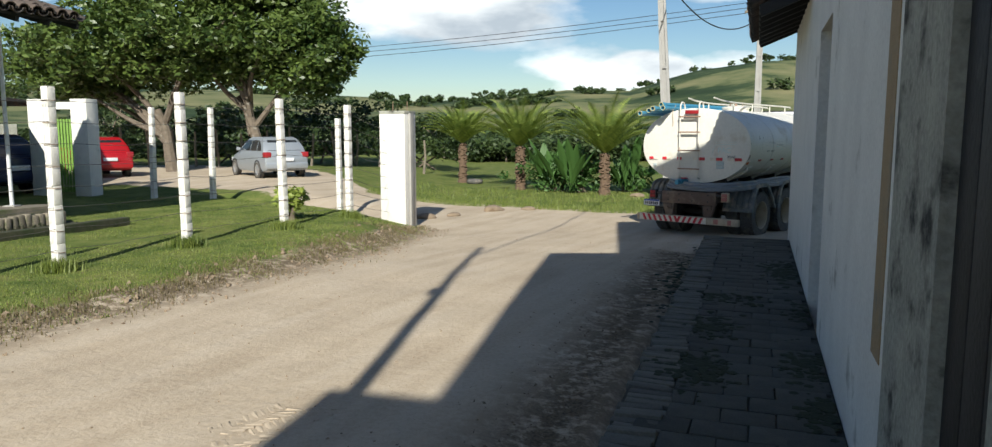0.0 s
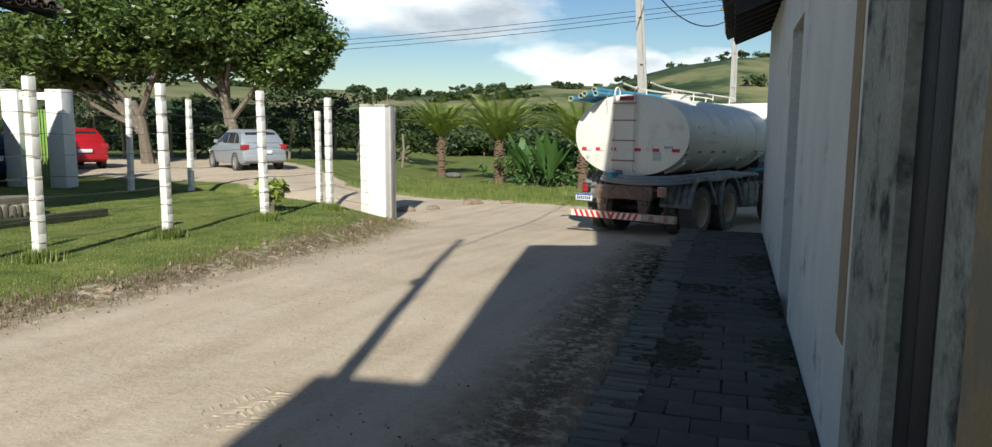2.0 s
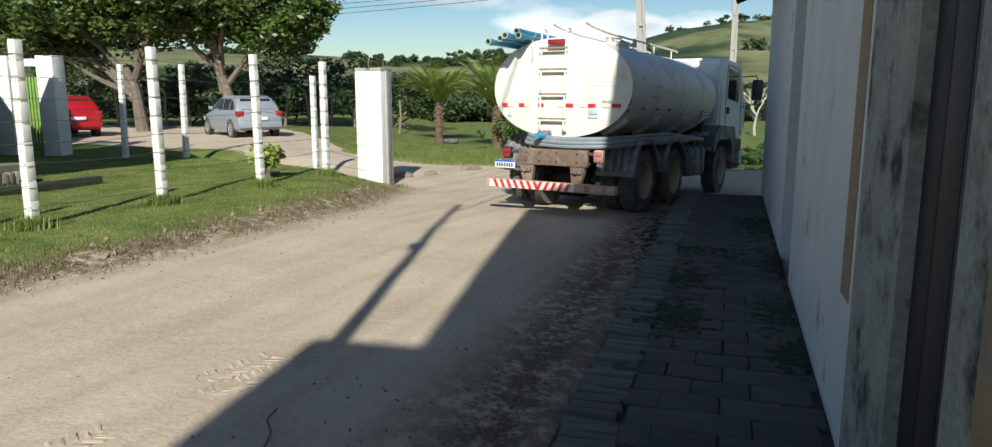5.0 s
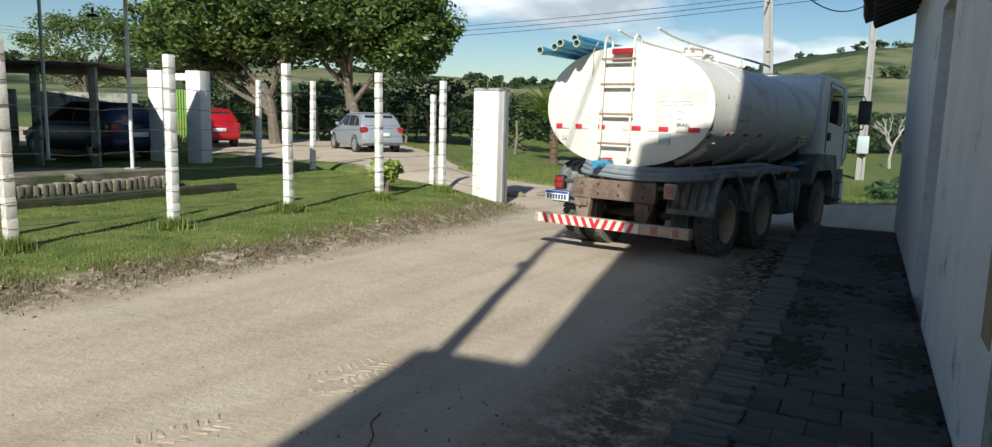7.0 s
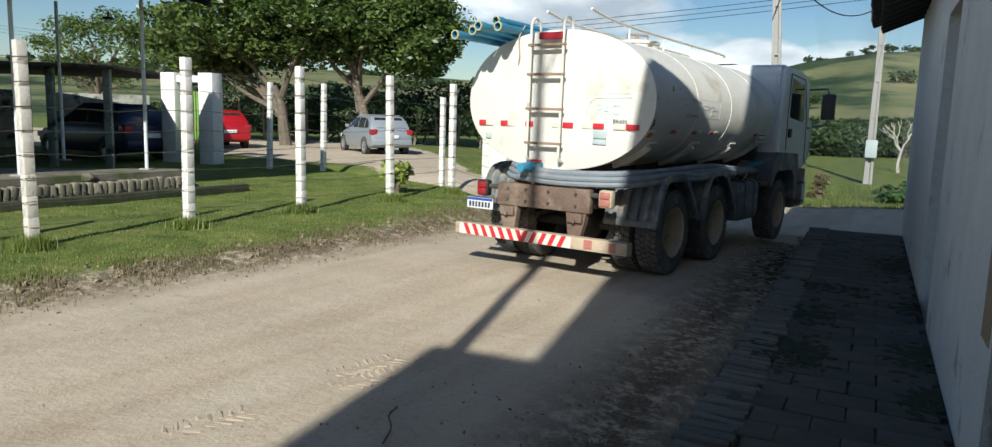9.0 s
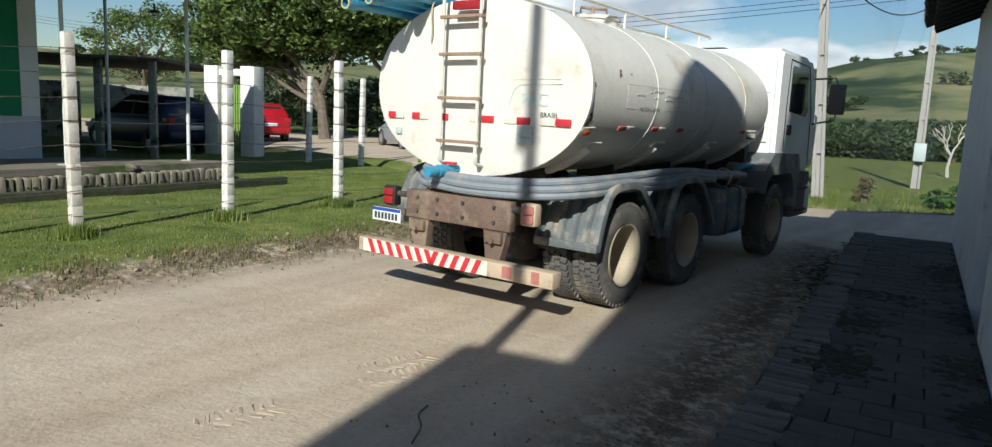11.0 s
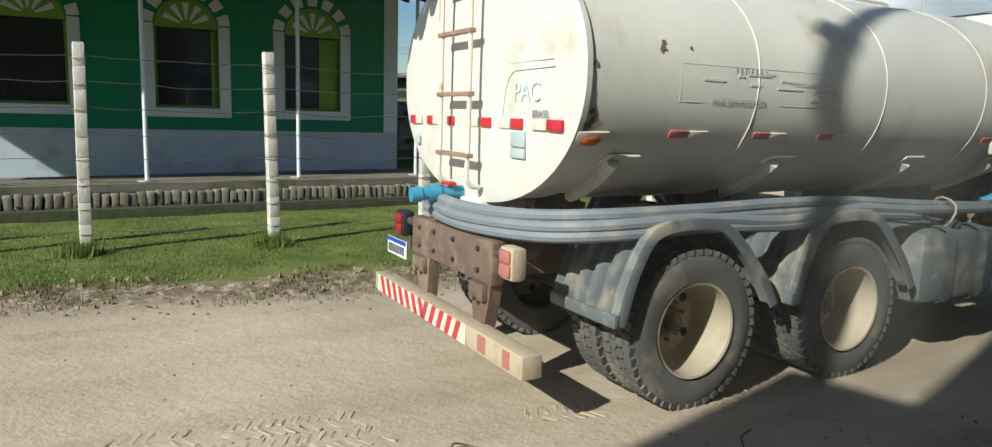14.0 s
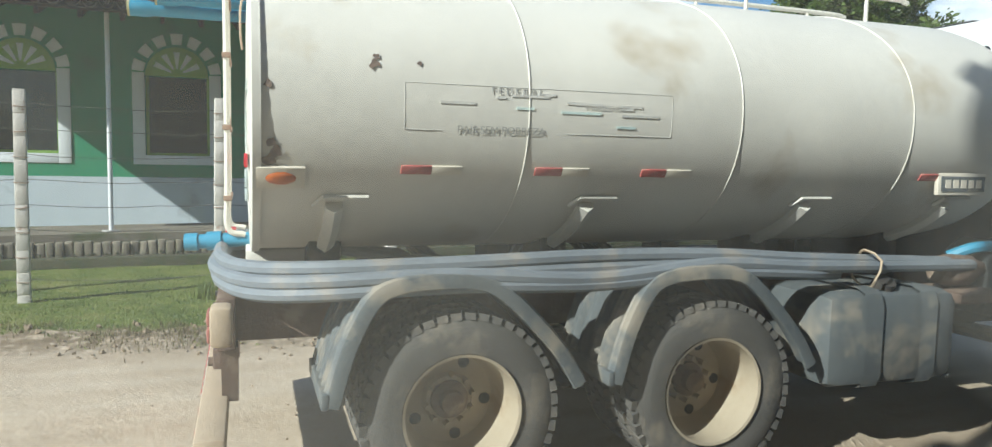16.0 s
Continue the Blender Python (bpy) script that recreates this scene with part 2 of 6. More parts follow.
def leaf_material(name, color, tip, rough=0.55, scale=0.5):
    """Leaves: colour drifts from clump to clump and from leaf to leaf; thin, so some light passes."""
    m = bpy.data.materials.new(name)
    m.use_nodes = True
    n, l = m.node_tree.nodes, m.node_tree.links
    b = n["Principled BSDF"]
    geo, tc = n.new("ShaderNodeNewGeometry"), n.new("ShaderNodeTexCoord")
    no = n.new("ShaderNodeTexNoise")
    no.inputs["Scale"].default_value = scale
    l.new(tc.outputs["Object"], no.inputs["Vector"])
    ad = n.new("ShaderNodeMath")
    ad.operation = "MULTIPLY_ADD"
    l.new(geo.outputs["Random Per Island"], ad.inputs[0])
    ad.inputs[1].default_value = 0.6
    l.new(no.outputs["Fac"], ad.inputs[2])
    rp = n.new("ShaderNodeValToRGB")
    rp.color_ramp.elements[0].position, rp.color_ramp.elements[1].position = 0.4, 1.0
    rp.color_ramp.elements[0].color, rp.color_ramp.elements[1].color = (*color, 1), (*tip, 1)
    l.new(ad.outputs[0], rp.inputs["Fac"])
    l.new(rp.outputs["Color"], b.inputs["Base Color"])
    b.inputs["Roughness"].default_value = rough
    tr = n.new("ShaderNodeBsdfTranslucent")
    l.new(rp.outputs["Color"], tr.inputs["Color"])
    mix = n.new("ShaderNodeMixShader")
    mix.inputs[0].default_value = 0.25
    l.new(b.outputs["BSDF"], mix.inputs[1])
    l.new(tr.outputs["BSDF"], mix.inputs[2])
    l.new(mix.outputs[0], n["Material Output"].inputs["Surface"])
    return m


M_LEAF = leaf_material("broad_leaves", (0.028, 0.060, 0.014), (0.13, 0.185, 0.042), rough=0.4)
M_LEAFDARK = leaf_material("dark_scrub_leaves", (0.018, 0.038, 0.012), (0.065, 0.10, 0.03))
M_CYCAD = leaf_material("cycad_fronds", (0.13, 0.20, 0.035), (0.36, 0.42, 0.09))
M_BANANA = leaf_material("banana_leaves", (0.035, 0.09, 0.02), (0.08, 0.17, 0.04))
M_GRASS = leaf_material("grass_blades", (0.055, 0.10, 0.018), (0.22, 0.265, 0.055), scale=1.6)
M_DRYGRASS = leaf_material("dry_grass_blades", (0.10, 0.085, 0.04), (0.21, 0.17, 0.085), scale=1.5)


def ground_material():
    """Pale dirt and turf, divided by the sheet's own turf share, with ragged edges, ruts and far hill cover."""
    m = bpy.data.materials.new("dirt_and_turf")
    m.use_nodes = True
    n, l = m.node_tree.nodes, m.node_tree.links
    b = n["Principled BSDF"]
    tc = n.new("ShaderNodeTexCoord")

    def noise_tex(scale, detail=5.0, rough=0.55):
        t = n.new("ShaderNodeTexNoise")
        t.inputs["Scale"].default_value, t.inputs["Detail"].default_value, t.inputs["Roughness"].default_value = scale, detail, rough
        l.new(tc.outputs["Object"], t.inputs["Vector"])
        return t.outputs["Fac"]

    def ramp(fac, stops):
        r = n.new("ShaderNodeValToRGB")
        e = r.color_ramp.elements
        while len(e) < len(stops):
            e.new(0.5)
        for q, (p, c) in zip(e, stops):
            q.position, q.color = p, (*c, 1)
        l.new(fac, r.inputs["Fac"])
        return r.outputs["Color"]

    def mix(fac, a, c):
        x = n.new("ShaderNodeMix")
        x.data_type = "RGBA"
        l.new(fac, x.inputs["Factor"])
        l.new(a, x.inputs["A"])
        l.new(c, x.inputs["B"])
        return x.outputs["Result"]

    def math2(op, a, c):
        x = n.new("ShaderNodeMath")
        x.operation = op
        for k, v in enumerate((a, c)):
            if isinstance(v, (int, float)):
                x.inputs[k].default_value = v
            else:
                l.new(v, x.inputs[k])
        return x.outputs[0]

    def attribute(name):
        a = n.new("ShaderNodeAttribute")
        a.attribute_name = name
        return a.outputs["Fac"]

    dirt = ramp(noise_tex(0.9), [(0.3, (0.40, 0.32, 0.23)), (0.55, (0.50, 0.41, 0.305)), (0.75, (0.56, 0.475, 0.365))])
    grit = ramp(noise_tex(26, 6, 0.7), [(0.34, (0.28, 0.21, 0.145)), (0.5, (0.52, 0.43, 0.32)), (0.7, (0.62, 0.54, 0.43))])
    half = n.new("ShaderNodeMix")
    half.data_type = "RGBA"
    half.inputs["Factor"].default_value = 0.35
    l.new(dirt, half.inputs["A"])
    l.new(grit, half.inputs["B"])
    dirt = half.outputs["Result"]
    along = n.new("ShaderNodeMapping")
    along.vector_type = "TEXTURE"
    along.inputs["Rotation"].default_value = (0, 0, radians(-24))
    along.inputs["Scale"].default_value = (0.31, 3.6, 1.0)
    l.new(tc.outputs["Object"], along.inputs["Vector"])
    streak = n.new("ShaderNodeTexNoise")
    streak.inputs["Scale"].default_value, streak.inputs["Detail"].default_value = 1.0, 7.0
    l.new(along.outputs["Vector"], streak.inputs["Vector"])
    worn = ramp(streak.outputs["Fac"], [(0.35, (0.33, 0.25, 0.175)), (0.5, (0.50, 0.41, 0.31)), (0.65, (0.60, 0.52, 0.42))])
    third = n.new("ShaderNodeMix")
    third.data_type = "RGBA"
    third.inputs["Factor"].default_value = 0.24
    l.new(dirt, third.inputs["A"])
    l.new(worn, third.inputs["B"])
    dirt = third.outputs["Result"]
    litter = ramp(noise_tex(7, 8, 0.75), [(0.37, (0, 0, 0)), (0.52, (1, 1, 1))])
    dark = ramp(noise_tex(40, 3), [(0.3, (0.075, 0.055, 0.035)), (0.7, (0.20, 0.15, 0.095))])
    dirt = mix(math2("MULTIPLY", litter, attribute("litter")), dirt, dark)
    turf = ramp(noise_tex(1.6, 8, 0.65), [(0.34, (0.06, 0.098, 0.02)), (0.5, (0.11, 0.15, 0.034)), (0.68, (0.20, 0.20, 0.07))])
    turf = mix(ramp(noise_tex(30, 4, 0.7), [(0.42, (0, 0, 0)), (0.62, (0.7, 0.7, 0.7))]), turf, ramp(noise_tex(3), [(0.3, (0.10, 0.13, 0.034)), (0.7, (0.25, 0.24, 0.085))]))
    ragged = math2("ADD", attribute("turf"), math2("MULTIPLY", math2("SUBTRACT", noise_tex(2.6, 8, 0.7), 0.5), 1.1))
    near = mix(ramp(ragged, [(0.42, (0, 0, 0)), (0.6, (1, 1, 1))]), dirt, turf)
    hill = ramp(noise_tex(0.02, 10, 0.62), [(0.38, (0.024, 0.044, 0.02)), (0.46, (0.045, 0.07, 0.03)), (0.52, (0.14, 0.155, 0.07)), (0.66, (0.24, 0.22, 0.115))])
    col = mix(attribute("hill"), near, hill)
    l.new(col, b.inputs["Base Color"])
    b.inputs["Roughness"].default_value = 0.98
    b.inputs["Specular IOR Level"].default_value = 0.15
    bp = n.new("ShaderNodeBump")
    bp.inputs["Strength"].default_value, bp.inputs["Distance"].default_value = 0.6, 0.03
    l.new(math2("ADD", noise_tex(5, 8, 0.65), math2("MULTIPLY", noise_tex(45, 4), 0.25)), bp.inputs["Height"])
    l.new(bp.outputs["Normal"], b.inputs["Normal"])
    return m


M_GROUND = ground_material()
M_TRACK = material("pressed_dirt", (0.46, 0.375, 0.28), 1.0, vary=0.15, scale=8, bump=0.4)
M_CLOD = material("dirt_clod", (0.25, 0.19, 0.13), 1.0, vary=0.3, scale=10, bump=0.4)
M_LITTER = material("dry_leaf", (0.15, 0.11, 0.07), 0.9, vary=0.4, scale=20, bump=0.2)
M_DEADWOOD = material("bleached_deadwood", (0.42, 0.39, 0.34), 0.9, vary=0.2, scale=6, bump=0.4)

# ---- mesh building ----
def finish(name, bm, mat, smooth=True):
    me = bpy.data.meshes.new(name)
    bm.to_mesh(me)
    bm.free()
    me.materials.append(mat)
    if smooth:
        for p in me.polygons:
            p.use_smooth = True
        me.set_sharp_from_angle(angle=radians(35))
    return me


def part(name, bm, mat, parent, label="", smooth=True):
    """Links a bmesh as one mesh object under a thing or a part."""
    ob = new(name, finish(name, bm, mat, smooth))
    ob.parent = parent
    if label:
        tagged(ob, label)
    return ob


def thing(name, label, category, m=None, group="", kind=""):
    ob = new(name)
    ob.empty_display_size = 0.1
    if m is not None:
        ob.matrix_world = m
    return tagged(ob, label, category, group, kind)


def solid(name, bm, mat, label, category, m=None, group="", kind="", smooth=True):
    ob = new(name, finish(name, bm, mat, smooth))
    if m is not None:
        ob.matrix_world = m
    return tagged(ob, label, category, group, kind)


def box(bm, x0, x1, y0, y1, z0, z1, bevel=0.0, m=None):
    q = bmesh.ops.create_cube(bm, size=1.0)
    t = Matrix.Translation(((x0 + x1) / 2, (y0 + y1) / 2, (z0 + z1) / 2)) @ Matrix.Diagonal((x1 - x0, y1 - y0, z1 - z0, 1))
    bmesh.ops.transform(bm, matrix=(m @ t) if m is not None else t, verts=q["verts"])
    if bevel:
        edges = list({e for v in q["verts"] for e in v.link_edges})
        bmesh.ops.bevel(bm, geom=edges, offset=bevel, segments=2, affect="EDGES", profile=0.5)
    return bm


def rod(bm, a, b, r0, r1=None, seg=10, caps=True):
    a, b = Vector(a), Vector(b)
    r1 = r0 if r1 is None else r1
    turn = (b - a).to_track_quat("Z", "Y").to_matrix().to_4x4()
    bmesh.ops.create_cone(bm, cap_ends=caps, segments=seg, radius1=r0, radius2=r1, depth=(b - a).length, matrix=Matrix.Translation((a + b) / 2) @ turn)
    return bm


def tube(bm, pts, radius, seg=8, closed=False, caps=True):
    """A tube along points; radius is a number or one per point."""
    pts = [Vector(p) for p in pts]
    n = len(pts)
    rs = radius if isinstance(radius, (list, tuple)) else [radius] * n
    rings, up = [], Vector((0.03, 0.05, 1))
    for i, p in enumerate(pts):
        d = pts[min(i + 1, n - 1)] - pts[max(i - 1, 0)]
        if closed:
            d = pts[(i + 1) % n] - pts[i - 1]
        d.normalize()
        u = up - d * up.dot(d)
        if u.length < 0.05:
            u = Vector((1, 0, 0)) - d * d.x
        u.normalize()
        w = d.cross(u)
        up = u
        rings.append([bm.verts.new(p + (u * math.cos(a) + w * math.sin(a)) * rs[i]) for a in [2 * math.pi * k / seg for k in range(seg)]])
    for i in range(n if closed else n - 1):
        a, b = rings[i], rings[(i + 1) % n]
        for k in range(seg):
            bm.faces.new((a[k], a[(k + 1) % seg], b[(k + 1) % seg], b[k]))
    if caps and not closed:
        bm.faces.new(rings[0][::-1])
        bm.faces.new(rings[-1])
    return bm


def spline(pts, n=6):
    """Catmull-Rom through points, n steps a span."""
    p = [Vector(q) for q in pts]
    p = [2 * p[0] - p[1]] + p + [2 * p[-1] - p[-2]]
    out = []
    for i in range(1, len(p) - 2):
        for k in range(n):
            t = k / n
            a, b, c, d = p[i - 1], p[i], p[i + 1], p[i + 2]
            out.append(0.5 * (2 * b + (c - a) * t + (2 * a - 5 * b + 4 * c - d) * t * t + (3 * b - a - 3 * c + d) * t ** 3))
    out.append(p[-2])
    return out


def lathe(bm, profile, seg=40, axis="X"):
    """A ring surface from (along, radius) pairs round an axis."""
    rings = []
    for s, r in profile:
        ring = []
        for k in range(seg):
            a = 2 * math.pi * k / seg
            c, d = r * math.cos(a), r * math.sin(a)
            ring.append(bm.verts.new((s, c, d) if axis == "X" else (c, s, d) if axis == "Y" else (c, d, s)))
        rings.append(ring)
    for a, b in zip(rings, rings[1:]):
        for k in range(seg):
            bm.faces.new((a[k], a[(k + 1) % seg], b[(k + 1) % seg], b[k]))
    return rings


def sheet(bm, outline, plane, depth0, depth1):
    """A flat outline [(a, b)...] made solid. plane 'XZ': a along x, b up, depth along y; 'YZ': a along y, depth along x; 'XY': depth along z."""
    def at(a, b, d):
        return (a, d, b) if plane == "XZ" else (d, a, b) if plane == "YZ" else (a, b, d)
    lo = [bm.verts.new(at(a, b, depth0)) for a, b in outline]
    hi = [bm.verts.new(at(a, b, depth1)) for a, b in outline]
    fs = [bm.faces.new(lo), bm.faces.new(hi[::-1])]
    for i in range(len(lo)):
        j = (i + 1) % len(lo)
        fs.append(bm.faces.new((lo[i], hi[i], hi[j], lo[j])))
    bmesh.ops.recalc_face_normals(bm, faces=fs)
    return bm


def lettering(words, size, mat, name, m, parent=None, label=""):
    cu = bpy.data.curves.new(name, "FONT")
    cu.body, cu.size, cu.extrude, cu.align_x, cu.align_y = words, size, 0.0005, "CENTER", "CENTER"
    tmp = bpy.data.objects.new("tmp", cu)
    scene.collection.objects.link(tmp)
    me = bpy.data.meshes.new_from_object(tmp.evaluated_get(bpy.context.evaluated_depsgraph_get()))
    bpy.data.objects.remove(tmp)
    me.name = name
    me.materials.clear()
    me.materials.append(mat)
    ob = new(name, me)
    ob.parent = parent
    ob.matrix_local = m
    if label:
        tagged(ob, label)
    return ob


def lerp(v, xs, ys):
    return float(np.interp(v, xs, ys))


def smooth01(v):
    v = max(0.0, min(1.0, v))
    return v * v * (3 - 2 * v)

# ---- ground ----
ROAD_Y, ROAD_Z = (-30, 3, 7, 10, 12, 14.7, 17, 20, 30, 60), (0.165, 0.145, 0.115, 0.08, -0.005, -0.125, -0.255, -0.295, -0.26, -0.2)
EDGE_Y = (-40, 1.7, 4.5, 6.7, 8.0, 9.8, 12.5, 14.9, 17.2, 19.0, 21.5, 26)
EDGE_X = (-27, -7.1, -5.05, -4.0, -3.3, -2.6, -1.7, -1.25, -1.2, -2.2, -6.5, -12)
PAVE = pose(2.2, 3.75, 0, 0, 0, -19)      # the houses' line: y along the wall, x into it
PAVE_INV = PAVE.inverted()


def hills(x, y):
    """Height of the far ridge."""
    d = math.hypot(x, y)
    az = math.degrees(math.atan2(x, y))
    top = lerp(az, (-180, -60, -30, -14, -6, 0, 5, 10, 14, 19, 25, 40, 60, 180), (20, 24, 26, 25, 21, 24, 29, 27, 37, 43, 40, 36, 26, 20))
    n = noise.noise((x * 0.006, y * 0.006, 3.0)) * 6 + noise.noise((x * 0.02, y * 0.02, 9.0)) * 2.2
    return smooth01((d - 130) / 380) * (top + n) + smooth01((d - 600) / 500) * 14


def ground_z(x, y, rough=True):
    road = lerp(y, ROAD_Y, ROAD_Z)
    turf = lerp(y, (-40, 4, 14, 18, 26, 60), (0.22, 0.22, 0.22, 0.2, 0.36, 0.4))
    left = lerp(y, EDGE_Y, EDGE_X) - x
    if y > 19:
        left = max(left, (-1.2 - x) * 0.7 * smooth01((y - 19) / 3))
    t = smooth01((left + 0.1) / lerp(y, (14, 20), (1.1, 4.0)))
    z = road + (turf - road) * t
    # a shallow hump of dug soil along the turf's edge, and wheel ruts
    if rough and -3 < y < 40:
        if y < 17:
            z += 0.05 * math.exp(-((left - 0.45) / 0.3) ** 2) * (0.6 + 0.8 * noise.noise((x * 1.7, y * 1.7, 0.0)))
        z += 0.022 * noise.noise((x * 0.9, y * 0.9, 1.0)) + 0.010 * noise.noise((x * 4, y * 4, 5.0)) * (0.4 + t)
    p = PAVE_INV @ Vector((x, y, 0))
    if p.x > -2.3 and -12 < p.y < 9.8:
        z -= 0.055 * smooth01((p.x + 2.3) / 0.6) + 0.2 * smooth01((p.x + 1.5) / 0.2)
    return z + hills(x, y)


def turf_share(x, y):
    left = lerp(y, EDGE_Y, EDGE_X) - x
    t = smooth01((left - 0.05) / 1.1) if y < 19 else 0.0
    # the field past the bend, and the yard drive between turf and field
    field = smooth01((y - lerp(x, (-30, -9, -4, 0.5, 3, 6, 10, 14), (40, 34, 24.2, 22.6, 21.0, 20.6, 21.5, 18))) / 1.2)
    yard = smooth01((lerp(x, (-30, -12, -7, -3), (26.0, 24.5, 22.6, 20.2)) - y) / 1.5) if x < -1.2 else 0.0
    if y >= 19:
        t = max(t, yard if x < -2.5 else 0.0)
    t = max(t, field)
    right = x - lerp(y, (5, 13, 15, 20), (30, 30, 6.6, 8.4))
    return max(t, smooth01(right / 0.8))


def litter_share(x, y):
    p = PAVE_INV @ Vector((x, y, 0))
    near = math.exp(-((p.x + 1.75) / 0.42) ** 2) if -4 < p.y < 9 else 0.0
    left = lerp(y, EDGE_Y, EDGE_X) - x
    edge = 0.95 * math.exp(-((left - 0.35) / 0.5) ** 2) if y < 17 else 0.0
    return max(near, edge)


def build_ground():
    def axis(fine0, fine1, step, far):
        a = list(np.arange(fine0, fine1, step))
        s, v = step, fine1
        while v < far:
            a.append(v)
            s *= 1.16
            v += s
        a.append(far)
        s, v = step, fine0 - step
        low = []
        while v > -far:
            low.append(v)
            s *= 1.16
            v -= s
        low.append(-far)
        return sorted(low) + a
    xs, ys = axis(-13.0, 7.0, 0.14, 1500.0), axis(0.5, 26.0, 0.14, 1500.0)
    verts = [(x, y, ground_z(x, y)) for y in ys for x in xs]
    w = len(xs)
    faces = [(j * w + i, j * w + i + 1, (j + 1) * w + i + 1, (j + 1) * w + i) for j in range(len(ys) - 1) for i in range(w - 1)]
    me = bpy.data.meshes.new("ground")
    me.from_pydata(verts, [], faces)
    for name, fn in (("turf", turf_share), ("litter", litter_share), ("hill", lambda x, y: smooth01((math.hypot(x, y) - 75) / 60))):
        a = me.attributes.new(name, "FLOAT", "POINT")
        a.data.foreach_set("value", [fn(v[0], v[1]) for v in verts])
    me.materials.append(M_GROUND)
    for p in me.polygons:
        p.use_smooth = True
    tagged(new("ground", me), "pale dirt road, green turf and far green hills", "ground", kind="structure")


build_ground()

# ---- the row of houses beside the camera ----
def wall_piece(bm, y0, y1, z0, z1, proud=0.0, depth=0.32):
    return box(bm, -proud, depth, y0, y1, z0, z1)


def build_row():
    # far part, single storey, with a doorway
    bm = bmesh.new()
    wall_piece(bm, 4.75, 10.55, -0.4, 3.75)
    wall_piece(bm, 3.4, 4.75, 3.02, 3.75)
    box(bm, 0.32, 9.0, 10.2, 10.55, -0.4, 3.75)
    solid("wall_far", bm, M_WALL, "white limewashed house wall with mould stains", "wall", PAVE, kind="structure")
    bm = bmesh.new()
    wall_piece(bm, 0.62, 3.4, -0.2, 6.9)
    wall_piece(bm, -1.13, 0.62, 2.9, 6.9)
    wall_piece(bm, -1.82, -1.13, 2.9, 6.9)
    wall_piece(bm, -0.22, 0.62, -0.2, 2.9)
    solid("wall_near", bm, M_WALL, "tall white limewashed wall in shade, stained below", "wall", PAVE, kind="structure")
    bm = bmesh.new()
    box(bm, -0.005, 0.0, -0.15, 0.11, 0.86, 6.9)
    solid("trim_ochre", bm, M_OCHRE, "faded ochre painted strip on the wall", "trim", PAVE, kind="structure")
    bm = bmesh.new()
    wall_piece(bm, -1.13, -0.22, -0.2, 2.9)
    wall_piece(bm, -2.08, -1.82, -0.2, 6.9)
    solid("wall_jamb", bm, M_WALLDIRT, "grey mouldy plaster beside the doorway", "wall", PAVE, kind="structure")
    bm = bmesh.new()
    wall_piece(bm, -9.0, -2.08, -0.2, 6.9, 0.0)
    solid("wall_ochre", bm, M_OCHRE, "ochre painted house wall", "wall", PAVE, kind="structure")
    # back and end walls, and roofs
    bm = bmesh.new()
    box(bm, 8.7, 9.0, -9.0, 10.2, -0.4, 6.9)
    box(bm, 0.32, 8.7, -9.3, -9.0, -0.4, 6.9)
    box(bm, 0.32, 8.7, 3.1, 3.4, 3.75, 6.9)
    solid("wall_back", bm, M_WALL, "plain house walls", "wall", PAVE, kind="structure")
    # doors, set back in their openings
    for y0, y1, z1, dx in ((-1.82, -1.13, 2.9, 0.05), (3.4, 4.75, 3.02, 0.16)):
        d = thing("door", "dark weathered wooden door, closed", "door", PAVE, group="doors of the houses", kind="structure")
        n = 3 if y1 - y0 < 1 else 5
        w = (y1 - y0) / n
        for k in range(n):
            bm = bmesh.new()
            box(bm, dx, dx + 0.05, y0 + k * w + 0.006, y0 + (k + 1) * w - 0.006, 0.02, z1, 0.006)
            part("plank", bm, M_DOORWOOD, d)
        bm = bmesh.new()
        box(bm, dx + 0.04, dx + 0.08, y0, y1, 0.5, 0.62)
        box(bm, dx + 0.04, dx + 0.08, y0, y1, z1 - 0.6, z1 - 0.48)
        part("batten", bm, M_DOORWOOD, d)
    # low tiled roof over the far part, with an eave
    tile_roof("roof_far", PAVE @ pose(-0.66, 6.6, 3.66, 0, 0, 0), 4.2, 4.6, 22, "dark weathered clay tile eave over the far house")
    # unseen high roof slabs, corners placed so their edges shade the road in steps
    bm = bmesh.new()
    sheet(bm, [(1.3, 1.0), (2.27, 7.04), (9.5, 7.04), (9.5, 1.0)], "XY", 6.9, 7.08)
    sheet(bm, [(-1.06, -5.95), (0.18, 1.0), (1.3, 1.0), (9.5, 1.0), (9.5, -5.95)], "XY", 6.9, 7.08)
    sheet(bm, [(-3.04, -11.4), (-1.84, -5.75), (-1.06, -5.95), (9.5, -5.95), (9.5, -11.4)], "XY", 6.9, 7.08)
    solid("roof_high", bm, M_TILE, "unseen dark roof slabs of the tall house, outlined to shade the road", "roof", kind="structure")


